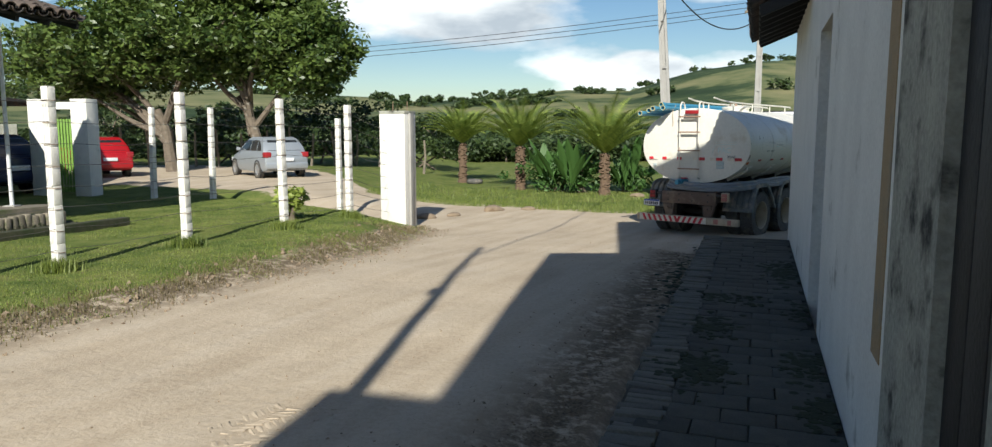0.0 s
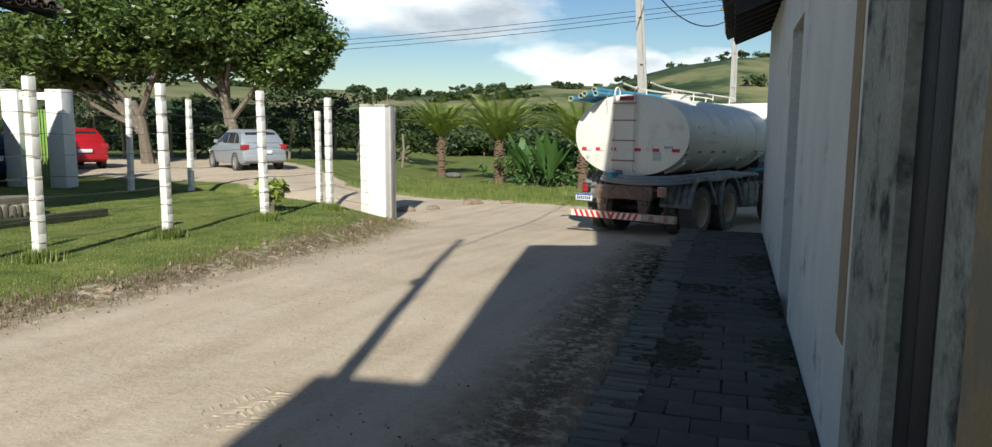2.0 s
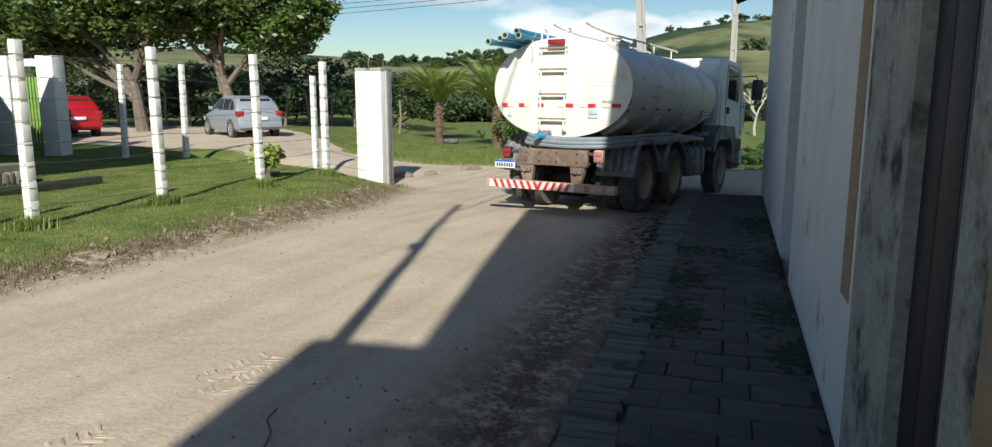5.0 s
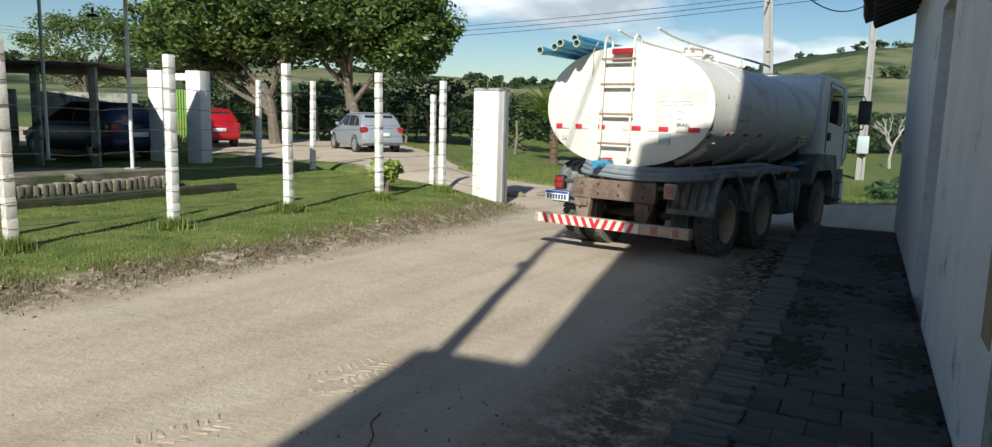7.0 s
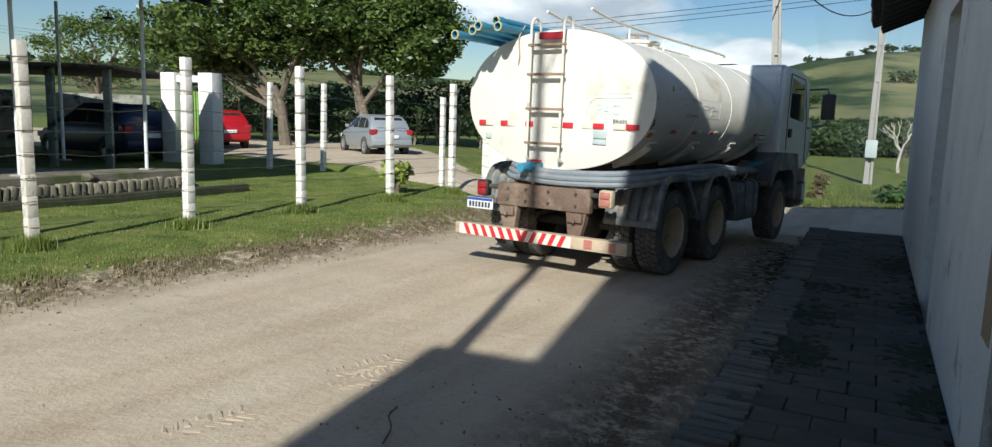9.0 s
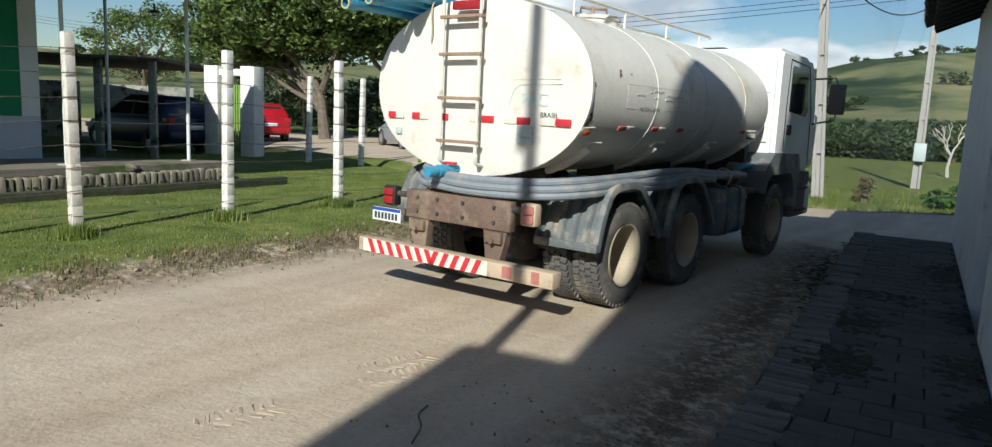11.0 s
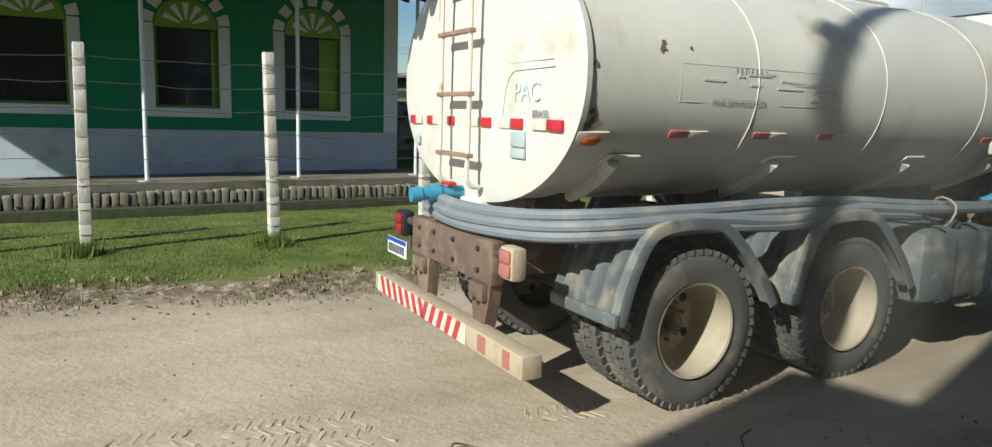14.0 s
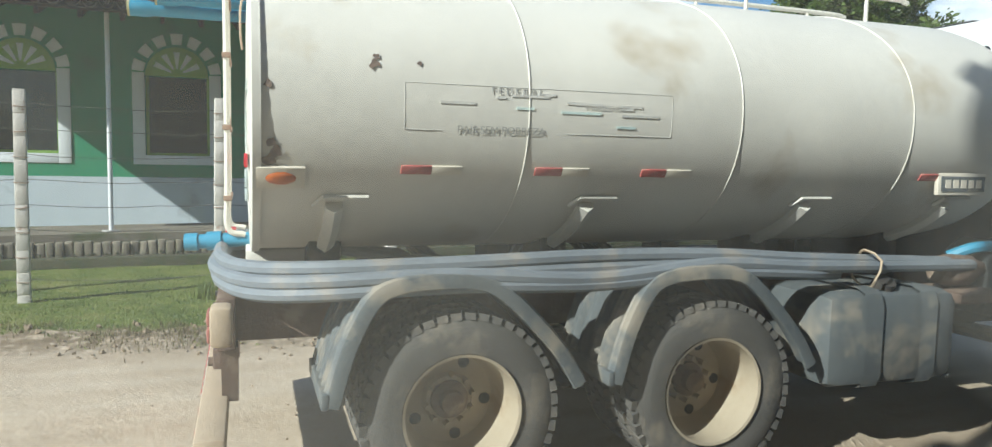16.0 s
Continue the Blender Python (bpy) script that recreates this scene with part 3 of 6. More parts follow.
def tile_roof(name, m, length, depth, tilt, label, cols=None, rows=9, thick=0.03):
    """Barrel tiles in courses: y along the eave, x up the slope, from the eave's lower edge."""
    slope = pose(0, 0, 0, 0, -tilt, 0)
    bm = bmesh.new()
    box(bm, 0.0, depth, 0.0, length, -0.10, -0.05, m=slope)
    for k in range(int(length / 0.55) + 1):
        box(bm, -0.02, depth, k * 0.55, k * 0.55 + 0.06, -0.20, -0.10, m=slope)
    roof = solid(name, bm, M_DOORWOOD, label, "roof", m, kind="structure", smooth=False)
    cols = cols or int(length / 0.21)
    pitch = length / cols
    shapes = []
    for up in (True, False):
        bm = bmesh.new()
        seg, pts = 6, []
        for s in (0, 1):
            for q in (0, 1):
                rr = (0.105 - 0.022 * s) * (1 if q == 0 else 0.84)
                pts.append([bm.verts.new((s * 0.5, rr * math.cos(math.pi * k / seg), (1 if up else -1) * rr * math.sin(math.pi * k / seg) + (0 if up else 0.06))) for k in range(seg + 1)])
        o0, i0, o1, i1 = pts
        for k in range(seg):
            bm.faces.new((o0[k], o0[k + 1], o1[k + 1], o1[k]))
            bm.faces.new((i0[k], i1[k], i1[k + 1], i0[k + 1]))
            bm.faces.new((o0[k], i0[k], i0[k + 1], o0[k + 1]))
        bmesh.ops.recalc_face_normals(bm, faces=bm.faces)
        shapes.append(finish("tile", bm, M_TILE))
    rng = random.Random(len(label))
    near_rows = max(1, min(rows, 140 // cols))
    for c in range(cols):
        for r in range(near_rows):
            for k in (0, 1):
                t = new("tile", shapes[k])
                t.parent = roof
                t.matrix_local = slope @ pose(-0.10 + r * 0.42 + rng.uniform(-0.015, 0.015), (c + 0.5 * (1 - k) + 0.25) * pitch, 0.03 if k == 0 else 0.0, 0, rng.uniform(-2, 2), rng.uniform(-2, 2))
    if rows > near_rows:
        bm = bmesh.new()
        for c in range(cols):
            for k in (0, 1):
                q = bmesh.new()
                q.from_mesh(shapes[k])
                bmesh.ops.transform(q, matrix=slope @ pose(-0.10 + near_rows * 0.42, (c + 0.5 * (1 - k) + 0.25) * pitch, 0.03 if k == 0 else 0, 0, 0, 0) @ Matrix.Diagonal((max(0.1, (depth - near_rows * 0.42) / 0.5), 1, 1, 1)), verts=q.verts)
                tmp = bpy.data.meshes.new("tmp")
                q.to_mesh(tmp)
                q.free()
                bm.from_mesh(tmp)
                bpy.data.meshes.remove(tmp)
        rest = part("upper_tiles", bm, M_TILE, roof)
        tagged(rest, kind="stuff")
    return roof


def build_pavement():
    bm = bmesh.new()
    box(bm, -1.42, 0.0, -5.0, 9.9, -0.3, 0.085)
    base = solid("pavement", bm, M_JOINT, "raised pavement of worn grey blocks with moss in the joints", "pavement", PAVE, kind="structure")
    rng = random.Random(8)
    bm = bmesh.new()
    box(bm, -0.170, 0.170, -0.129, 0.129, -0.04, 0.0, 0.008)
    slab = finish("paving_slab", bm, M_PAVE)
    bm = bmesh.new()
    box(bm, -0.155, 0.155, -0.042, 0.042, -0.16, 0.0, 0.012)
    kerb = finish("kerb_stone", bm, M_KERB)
    y, row = -0.6, 0
    while y < 9.6:
        for k in range(-(row % 2), 3):
            x = -0.92 + 0.345 * k + (0.17 if row % 2 else 0.0)
            if x > -0.17:
                x = -0.185
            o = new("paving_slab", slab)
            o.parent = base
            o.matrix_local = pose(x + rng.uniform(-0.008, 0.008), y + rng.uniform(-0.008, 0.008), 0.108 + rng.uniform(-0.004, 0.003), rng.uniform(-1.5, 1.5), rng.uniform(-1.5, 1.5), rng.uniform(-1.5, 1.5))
        y += 0.262
        row += 1
    y = -0.6
    while y < 9.8:
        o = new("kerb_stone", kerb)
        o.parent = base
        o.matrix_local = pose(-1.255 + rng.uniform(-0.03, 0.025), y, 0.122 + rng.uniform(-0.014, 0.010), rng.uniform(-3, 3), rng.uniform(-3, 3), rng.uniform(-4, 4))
        y += 0.088 + rng.uniform(0, 0.008)
    # moss cushions
    bm = bmesh.new()
    for cx, cy, n, sx, sy in ((-1.0, 1.9, 130, 0.17, 0.3), (-0.95, 3.3, 70, 0.16, 0.25), (-0.14, 2.3, 60, 0.1, 0.3), (-0.14, 1.2, 40, 0.08, 0.2), (-0.2, 6.5, 120, 0.16, 0.6), (-0.9, 4.6, 50, 0.25, 0.2), (-1.5, 5.6, 60, 0.1, 1.5), (-0.12, 4.2, 30, 0.08, 0.5)):
        for k in range(2 * n):
            r = rng.uniform(0.008, 0.034)
            bmesh.ops.create_icosphere(bm, subdivisions=1, radius=r, matrix=pose(cx + rng.gauss(0, sx * 0.8), cy + rng.gauss(0, sy * 0.8), 0.108) @ Matrix.Diagonal((1.5, 1.5, 0.35, 1)))
    bm.verts.ensure_lookup_table()
    for v in bm.verts:
        v.co.x = min(v.co.x, -0.01)
    solid("moss", bm, M_MOSS, "dark green moss tufts growing between paving blocks", "moss", PAVE, kind="stuff")


build_row()
build_pavement()

# ---- the tank lorry: x to its right, y forward, origin on the ground under the rear plate ----
TANK_C, TANK_W, TANK_H, TANK_L = Vector((0.03, 0.0, 2.0)), 1.19, 0.755, 4.5
WHEEL_R, AXLE_Z = 0.49, 0.545     # tyre radius; axle height over the lorry's own base


def oval(y, k=1.0, n=72, grow=0.0):
    """Points of the tank's oval cross-section."""
    out = []
    for i in range(n):
        a = 2 * math.pi * i / n
        c, s = math.cos(a), math.sin(a)
        e = 2 / 2.15
        out.append(Vector((TANK_C.x + (TANK_W + grow) * k * math.copysign(abs(c) ** e, c), y, TANK_C.z + (TANK_H + grow) * k * math.copysign(abs(s) ** e, s))))
    return out


def on_tank(angle, y, out=0.0):
    """A point on the tank's side and the outward way; angle in degrees from its right-hand flank, upward."""
    a = radians(angle)
    c, s = math.cos(a), math.sin(a)
    e = 2 / 2.15
    p = Vector((TANK_C.x + TANK_W * math.copysign(abs(c) ** e, c), y, TANK_C.z + TANK_H * math.copysign(abs(s) ** e, s)))
    nrm = Vector((c / TANK_W, 0, s / TANK_H)).normalized()
    return p + nrm * out, nrm


def loft(bm, rings, cap0=True, cap1=True):
    vs = [[bm.verts.new(p) for p in r] for r in rings]
    n = len(vs[0])
    for a, b in zip(vs, vs[1:]):
        for k in range(n):
            bm.faces.new((a[k], a[(k + 1) % n], b[(k + 1) % n], b[k]))
    if cap0:
        bm.faces.new(vs[0][::-1])
    if cap1:
        bm.faces.new(vs[-1])
    bmesh.ops.recalc_face_normals(bm, faces=bm.faces)
    return bm


def build_tyre(bm, x0, width, r):
    w = width / 2
    lathe(bm, [(x0 - w * 0.72, r * 0.56), (x0 - w * 0.9, r * 0.60), (x0 - w, r * 0.74), (x0 - w * 0.98, r * 0.88), (x0 - w * 0.84, r * 0.955), (x0, r * 0.965), (x0 + w * 0.84, r * 0.955), (x0 + w * 0.98, r * 0.88), (x0 + w, r * 0.74), (x0 + w * 0.9, r * 0.60), (x0 + w * 0.72, r * 0.56)], 48)
    # tread blocks in zigzag rows
    n = 44
    for k in range(n):
        a = 360.0 * k / n
        for j, (xa, tw, sk) in enumerate(((-0.78, 0.30, 12), (-0.25, 0.26, -18), (0.25, 0.26, 18), (0.78, 0.30, -12))):
            m = pose(0, 0, 0, a + (3.5 if j % 2 else 0), 0, 0) @ pose(x0 + xa * w * 0.88, 0, r * 0.972, 0, 0, sk)
            box(bm, -tw * w * 0.78, tw * w * 0.78, -0.026, 0.026, -0.02, r * 0.028, m=m)
    bmesh.ops.recalc_face_normals(bm, faces=bm.faces)


def wheel_meshes():
    bm = bmesh.new()
    build_tyre(bm, 0.0, 0.27, WHEEL_R)
    tyre = finish("tyre", bm, M_TYRE)
    bm = bmesh.new()
    R = WHEEL_R * 0.60
    lathe(bm, [(0.125, R * 0.96), (0.14, R * 1.0), (0.135, R * 0.95), (0.10, R * 0.92), (-0.02, R * 0.87), (-0.12, R * 0.84), (-0.15, R * 0.78), (-0.155, R * 0.45), (-0.13, R * 0.40), (-0.13, 0.001)], 40)
    bmesh.ops.recalc_face_normals(bm, faces=bm.faces)
    rim = finish("rim", bm, M_RIM)
    bm = bmesh.new()
    lathe(bm, [(-0.14, 0.10), (-0.085, 0.096), (-0.07, 0.062), (-0.02, 0.058), (-0.01, 0.001)], 20)
    hub = finish("hub", bm, M_HUB)
    bm = bmesh.new()
    rod(bm, (-0.155, 0, 0), (-0.085, 0, 0), 0.017, 0.014, 6)
    nut = finish("wheel_nut", bm, M_RIM)
    # no real opening: a black disc gives the dark depth of a hand hole
    bm = bmesh.new()
    rod(bm, (-0.160, 0, 0), (-0.148, 0, 0), 0.030, 0.030, 10)
    hole = finish("hand_hole_dark", bm, M_BLACK)
    return tyre, rim, hub, nut, hole


def add_wheel(truck, meshes, x, y, side, dual=True, drop=0.0):
    """A road wheel that turns about its axle; side 1: right, -1: left."""
    tyre, rim, hub, nut, hole = meshes
    w = new("wheel")
    w.empty_display_size = 0.1
    w.parent = truck
    w.matrix_local = pose(x, y, AXLE_Z - drop)

    def put(name, mesh, m, parent=w):
        o = new(name, mesh)
        o.parent = parent
        o.matrix_local = (m if side == 1 else pose(0, 0, 0, 0, 0, 180) @ m)
        return o
    put("tyre", tyre, pose(0, 0, 0))
    if dual:
        put("inner_tyre", tyre, pose(-0.32, 0, 0, 20))
        put("rim", rim, pose(0, 0, 0))
    else:
        put("rim", rim, pose(0.0, 0, 0))
    put("hub", hub, pose(-0.02, 0, 0))
    for k in range(10):
        a = 36 * k
        put("wheel_nut", nut, pose(0, 0, 0, a, 0, 0) @ pose(0.0, 0, 0.122))
        if k % 2:
            put("hand_hole_dark", hole, pose(0, 0, 0, a + 18, 0, 0) @ pose(0.0, 0, 0.195))
    return w, Vector((x, y, AXLE_Z - drop))


def build_mudguard(truck, cy, side):
    """A ribbed plastic guard with a flat crown and sloping ends over a pair of tyres."""
    bm = bmesh.new()
    prof = spline([(cy - 0.645, 0.66), (cy - 0.57, 0.92), (cy - 0.46, 1.13), (cy - 0.34, 1.205), (cy - 0.15, 1.225), (cy + 0.06, 1.215), (cy + 0.20, 1.15), (cy + 0.36, 1.00), (cy + 0.50, 0.84), (cy + 0.60, 0.68)], 3)
    across = []
    x0, x1, ribs, n = 0.56, 1.18, 5, 60
    for k in range(n + 1):
        u = k / n
        f = (ribs * u) % 1.0
        groove = min(1.0, max(0.0, 2.6 - abs(f - 0.5) * 9.0))
        across.append((x0 + (x1 - x0) * u, 0.02 - 0.042 * groove if 0.03 < u < 0.97 else 0.012))
    across += [(x1 + 0.022, 0.004), (x1 + 0.03, -0.02), (x1 + 0.026, -0.06), (x1 + 0.014, -0.065)]
    rows = []
    for i, (y, z) in enumerate(prof):
        q0, q1 = prof[max(0, i - 1)], prof[min(len(prof) - 1, i + 1)]
        d = Vector((-(q1[1] - q0[1]), q1[0] - q0[0])).normalized()
        rows.append([bm.verts.new((side * xx, y + d.x * h, z + d.y * h)) for xx, h in across])
    for a, b in zip(rows, rows[1:]):
        for k in range(len(a) - 1):
            bm.faces.new((a[k], a[k + 1], b[k + 1], b[k]))
    bmesh.ops.recalc_face_normals(bm, faces=bm.faces)
    bmesh.ops.solidify(bm, geom=list(bm.faces), thickness=0.010)
    guard = part("mudguard", bm, M_MUD, truck, "ribbed grey plastic mudguard, dusty")
    # stiff flap edge across the rear end, and two bolt heads on the crown
    bm = bmesh.new()
    box(bm, min(side * x0, side * (x1 + 0.03)), max(side * x0, side * (x1 + 0.03)), cy - 0.665, cy - 0.63, 0.645, 0.72, 0.008)
    part("flap_edge", bm, M_MUD, guard)
    for y in (cy - 0.30, cy + 0.12):
        bm = bmesh.new()
        rod(bm, (side * 0.86, y, 1.18), (side * 0.86, y, 1.235), 0.02, 0.017, 8)
        part("bolt", bm, M_CHASSIS, guard)


def build_truck():
    truck = thing("tank_lorry", "dusty cream tank lorry with hoses and ladder, reversing", "truck")
    # tank: rolled shell with rear plate and bowed front
    bm = bmesh.new()
    loft(bm, [oval(0.03), oval(1.21), oval(2.37), oval(3.5), oval(TANK_L - 0.2)] + [oval(TANK_L - 0.2 + 0.2 * math.sin(radians(a)), 0.86 + 0.14 * math.cos(radians(a))) for a in (30, 55, 75, 90)])
    shell = part("tank_shell", bm, M_TANK, truck, "cream oval steel tank with rust streaks and worn print")
    bm = bmesh.new()
    loft(bm, [oval(0.035, 1.0, grow=0.016), oval(0.0, 1.0, grow=0.018), oval(-0.008, 0.99), oval(-0.02, 0.6), oval(-0.024, 0.1)])
    plate = part("rear_plate", bm, M_TANK, truck, "cream oval rear plate of the tank")
    for y in (1.21, 2.37, 3.5):
        bm = bmesh.new()
        pts = oval(y, grow=0.002, n=80)
        tube(bm, pts, 0.0035, 5, closed=True)
        part("weld_seam", bm, M_TANK, shell)
    # manhole on top
    bm = bmesh.new()
    lathe(bm, [(2.70, 0.29), (2.80, 0.29), (2.80, 0.31), (2.83, 0.31), (2.85, 0.26), (2.87, 0.001)], 28, "Z")
    bmesh.ops.translate(bm, verts=bm.verts, vec=(0.08, 1.85, 0))
    hatch = part("manhole", bm, M_TANK, truck, "round cream manhole lid")
    bm = bmesh.new()
    tube(bm, [(0.0, 1.75, 2.86), (0.0, 1.75, 2.93), (0.18, 1.98, 2.93), (0.18, 1.98, 2.86)], 0.016, 8)
    rod(bm, (0.08, 1.86, 2.86), (0.08, 1.86, 2.95), 0.03, 0.02, 8)
    part("handle", bm, M_RUNG, hatch)
    # top walkway rails
    for sx in (-0.14, 0.42):
        bm = bmesh.new()
        tube(bm, spline([(sx, 0.02, 2.98), (sx, 0.45, 2.93), (sx, 1.3, 2.90), (sx, 3.9, 2.89), (sx, 4.25, 2.87)], 5), 0.017, 8)
        for y in (0.95, 1.95, 2.95, 3.9):
            rod(bm, (sx, y, 2.69), (sx, y, 2.90), 0.013, 0.013, 8)
        part("top_rail", bm, M_RAIL, truck, "cream painted tube rail on the tank's top")
    # ladder with hooped grab rails
    ladder = new("ladder")
    ladder.empty_display_size = 0.1
    ladder.parent = truck
    xl, xr, yb = -0.25, 0.17, -0.12
    for x in (xl, xr):
        bm = bmesh.new()
        tube(bm, spline([(x, -0.03, 1.32), (x, yb, 1.36), (x, yb, 1.6), (x, yb, 2.2), (x, yb, 2.72), (x, yb + 0.01, 2.84), (x, yb + 0.07, 2.90), (x, yb + 0.15, 2.88), (x, yb + 0.19, 2.80), (x, yb + 0.19, 2.66)], 5), 0.016, 8)
        part("ladder_rail", bm, M_RAIL, ladder)
    for z in (1.52, 1.90, 2.28, 2.60):
        bm = bmesh.new()
        box(bm, xl - 0.03, xr + 0.03, yb - 0.022, yb + 0.022, z - 0.014, z + 0.014, 0.004)
        part("rung", bm, M_RUNG, ladder)
    bm = bmesh.new()
    box(bm, xl + 0.12, xr + 0.0, yb - 0.03, yb + 0.02, 2.655, 2.73, 0.006)
    part("top_lamp", bm, M_LAMPRED, ladder, "dark red lamp bar at the ladder's top")
    # reflectors on the plate: red and white pairs
    for i, (x, w) in enumerate(((-0.955, 0.10), (-0.64, 0.10), (-0.29, 0.10), (0.22, 0.13), (0.60, 0.13), (1.0, 0.145))):
        bm = bmesh.new()
        box(bm, x - w / 2, x + w / 2, -0.034, -0.018, 1.70, 1.76, 0.003)
        part("red_reflector", bm, M_RED, plate)
        x2 = x + (w if i < 3 else -w - 0.01)
        if i != 2:
            bm = bmesh.new()
            box(bm, x2 - w / 2, x2 + w / 2, -0.032, -0.018, 1.70, 1.76, 0.003)
            part("white_reflector", bm, M_REFWHITE, plate)
    for x0, x1, z0, z1 in ((0.54, 0.70, 1.60, 1.685), (0.54, 0.70, 1.535, 1.59), (-0.90, -0.83, 1.55, 1.61)):
        bm = bmesh.new()
        box(bm, x0, x1, -0.032, -0.018, z0, z1, 0.002)
        part("grey_sticker", bm, M_BOXGREY, plate)
    # faded print on the plate
    up = pose(0, 0, 0, 90, 0, 0)
    lettering("PAC", 0.155, M_TEAL, "lettering", pose(0.70, -0.0275, 1.906) @ up, plate, "faded teal letters")
    lettering("BRASIL", 0.06, M_INK, "lettering", pose(0.86, -0.0285, 1.785) @ up, plate, "small dark letters")
    bm = bmesh.new()
    tube(bm, [(0.42, -0.026, 1.74), (0.45, -0.026, 1.90), (0.49, -0.026, 1.99), (0.55, -0.025, 2.03), (0.97, -0.022, 2.04)], 0.004, 5)
    tube(bm, [(0.5, -0.023, 2.075), (0.95, -0.021, 2.08)], 0.003, 5)
    part("printed_outline", bm, M_TEAL, plate)
    # worn print, reflectors and marker on the flank
    def tangent(angle, y, out):
        p, nrm = on_tank(angle, y, out)
        return Matrix.Translation(p) @ Matrix((Vector((0, 1, 0)), nrm.cross(Vector((0, 1, 0))), nrm)).transposed().to_4x4()
    for k, (y, red) in enumerate(((0.77, 1), (1.41, 1), (1.98, 1), (3.79, 1))):
        for j in (0, 1):
            bm = bmesh.new()
            box(bm, -0.07, 0.07, -0.022, 0.022, -0.012, 0.004, 0.002)
            o = part("flank_reflector", bm, M_REDWORN if j == 0 else M_REFWHITE, shell)
            o.matrix_local = tangent(-21.5, y + (-0.07 if j == 0 else 0.07), 0.004)
    o = lettering("PAÍS SEM POBREZA", 0.05, M_INKWORN, "lettering", tangent(-7.6, 1.08, 0.004), shell, "worn dark slogan")
    lettering("F E D E R A L", 0.045, M_INKWORN, "lettering", tangent(4.0, 1.15, 0.004), shell)
    lettering("Ministério", 0.045, M_FAINT, "lettering", tangent(0.6, 1.58, 0.004), shell)
    rng = random.Random(3)
    for a, y0, y1 in ((5.3, 0.63, 1.96), (-8.0, 0.63, 0.80), (-8.0, 1.40, 1.96)):
        bm = bmesh.new()
        tube(bm, [on_tank(a, y0, 0.0)[0], on_tank(a, (y0 + y1) / 2, 0.001)[0], on_tank(a, y1, 0.0)[0]], 0.002, 4)
        part("printed_outline", bm, M_FAINT, shell)
    for y in (0.63, 1.96):
        bm = bmesh.new()
        tube(bm, [on_tank(a, y, 0.0)[0] for a in (5.3, 1, -4, -8)], 0.002, 4)
        part("printed_outline", bm, M_FAINT, shell)
    for k in range(12):
        bm = bmesh.new()
        w = rng.uniform(0.02, 0.12)
        box(bm, -w, w, -0.006, 0.006, -0.01, 0.002)
        o = part("worn_print", bm, M_TEAL if k % 4 == 0 else M_FAINT, shell)
        o.matrix_local = tangent(rng.uniform(-5.5, 3.5), rng.uniform(0.8, 1.85), 0.002)
    bm = bmesh.new()
    bmesh.ops.create_icosphere(bm, subdivisions=2, radius=0.05, matrix=Matrix.Diagonal((1.4, 0.75, 0.4, 1)))
    marker = part("marker_lamp", bm, M_ORANGE, truck, "orange side marker lamp")
    marker.matrix_local = tangent(-24.5, 0.115, 0.012)
    bm = bmesh.new()
    box(bm, -0.10, 0.10, -0.055, 0.055, -0.012, 0.006, 0.003)
    part("marker_base", bm, M_REFWHITE, marker)
    # rust scabs by the marker and on the flank
    for a, y, s in ((-16, 0.09, 0.045), (-13, 0.07, 0.025), (-18.5, 0.07, 0.04), (10.5, 0.50, 0.035), (12.5, 0.51, 0.022), (11, 0.70, 0.018), (3, 0.06, 0.025)):
        bm = bmesh.new()
        bmesh.ops.create_circle(bm, cap_ends=True, segments=9, radius=s)
        for v in bm.verts:
            v.co *= 0.35 + 0.6 * rng.random()
            v.co.z = 0.003
        o = part("rust_patch", bm, M_RUSTSTEEL, shell)
        o.matrix_local = tangent(a, y, 0.002)
    # saddles with bent arms
    for y in (0.35, 1.60, 2.95, 4.0):
        for side in (1, -1):
            saddle = new("saddle")
            saddle.parent = truck
            bm = bmesh.new()
            pts = [on_tank(a, y, 0.008)[0] for a in (-36, -44, -52, -60, -68)]
            for q in pts:
                q.x = TANK_C.x + side * (q.x - TANK_C.x)
            for a, b in zip(pts, pts[1:]):
                d = (b - a)
                rod(bm, a - d * 0.1, b + d * 0.1, 0.05, 0.05, 6)
            for v in bm.verts:
                v.co.y = y + (v.co.y - y) * 0.9
            part("saddle_arm", bm, M_TANK, saddle)
            bm = bmesh.new()
            q, nrm = on_tank(-32, y, 0.012)
            p2, _ = on_tank(-36, y - 0.09, 0.012)
            tube(bm, [(TANK_C.x + side * (p2.x - TANK_C.x), y - 0.09, p2.z), (TANK_C.x + side * (q.x - TANK_C.x), y - 0.05, q.z), (TANK_C.x + side * (q.x - TANK_C.x), y + 0.15, q.z)], 0.013, 6)
            part("saddle_bead", bm, M_TANK, saddle)
            bm = bmesh.new()
            box(bm, min(side * 0.34, side * 0.62), max(side * 0.34, side * 0.62), y - 0.08, y + 0.08, 1.02, 1.36, 0.01)
            part("saddle_post", bm, M_CHASSIS, saddle)
    # chassis
    for side in (1, -1):
        bm = bmesh.new()
        box(bm, side * 0.42 - 0.04, side * 0.42 + 0.04, -0.08, 6.5, 0.80, 1.06, 0.01)
        part("chassis_rail", bm, M_RUSTSTEEL, truck)
    for y in (0.3, 1.65, 3.1, 4.4):
        bm = bmesh.new()
        box(bm, -0.40, 0.40, y - 0.05, y + 0.05, 0.84, 1.02, 0.01)
        part("crossmember", bm, M_CHASSIS, truck)
    bm = bmesh.new()
    box(bm, -0.60, 0.62, -0.17, -0.08, 0.79, 1.05, 0.012)
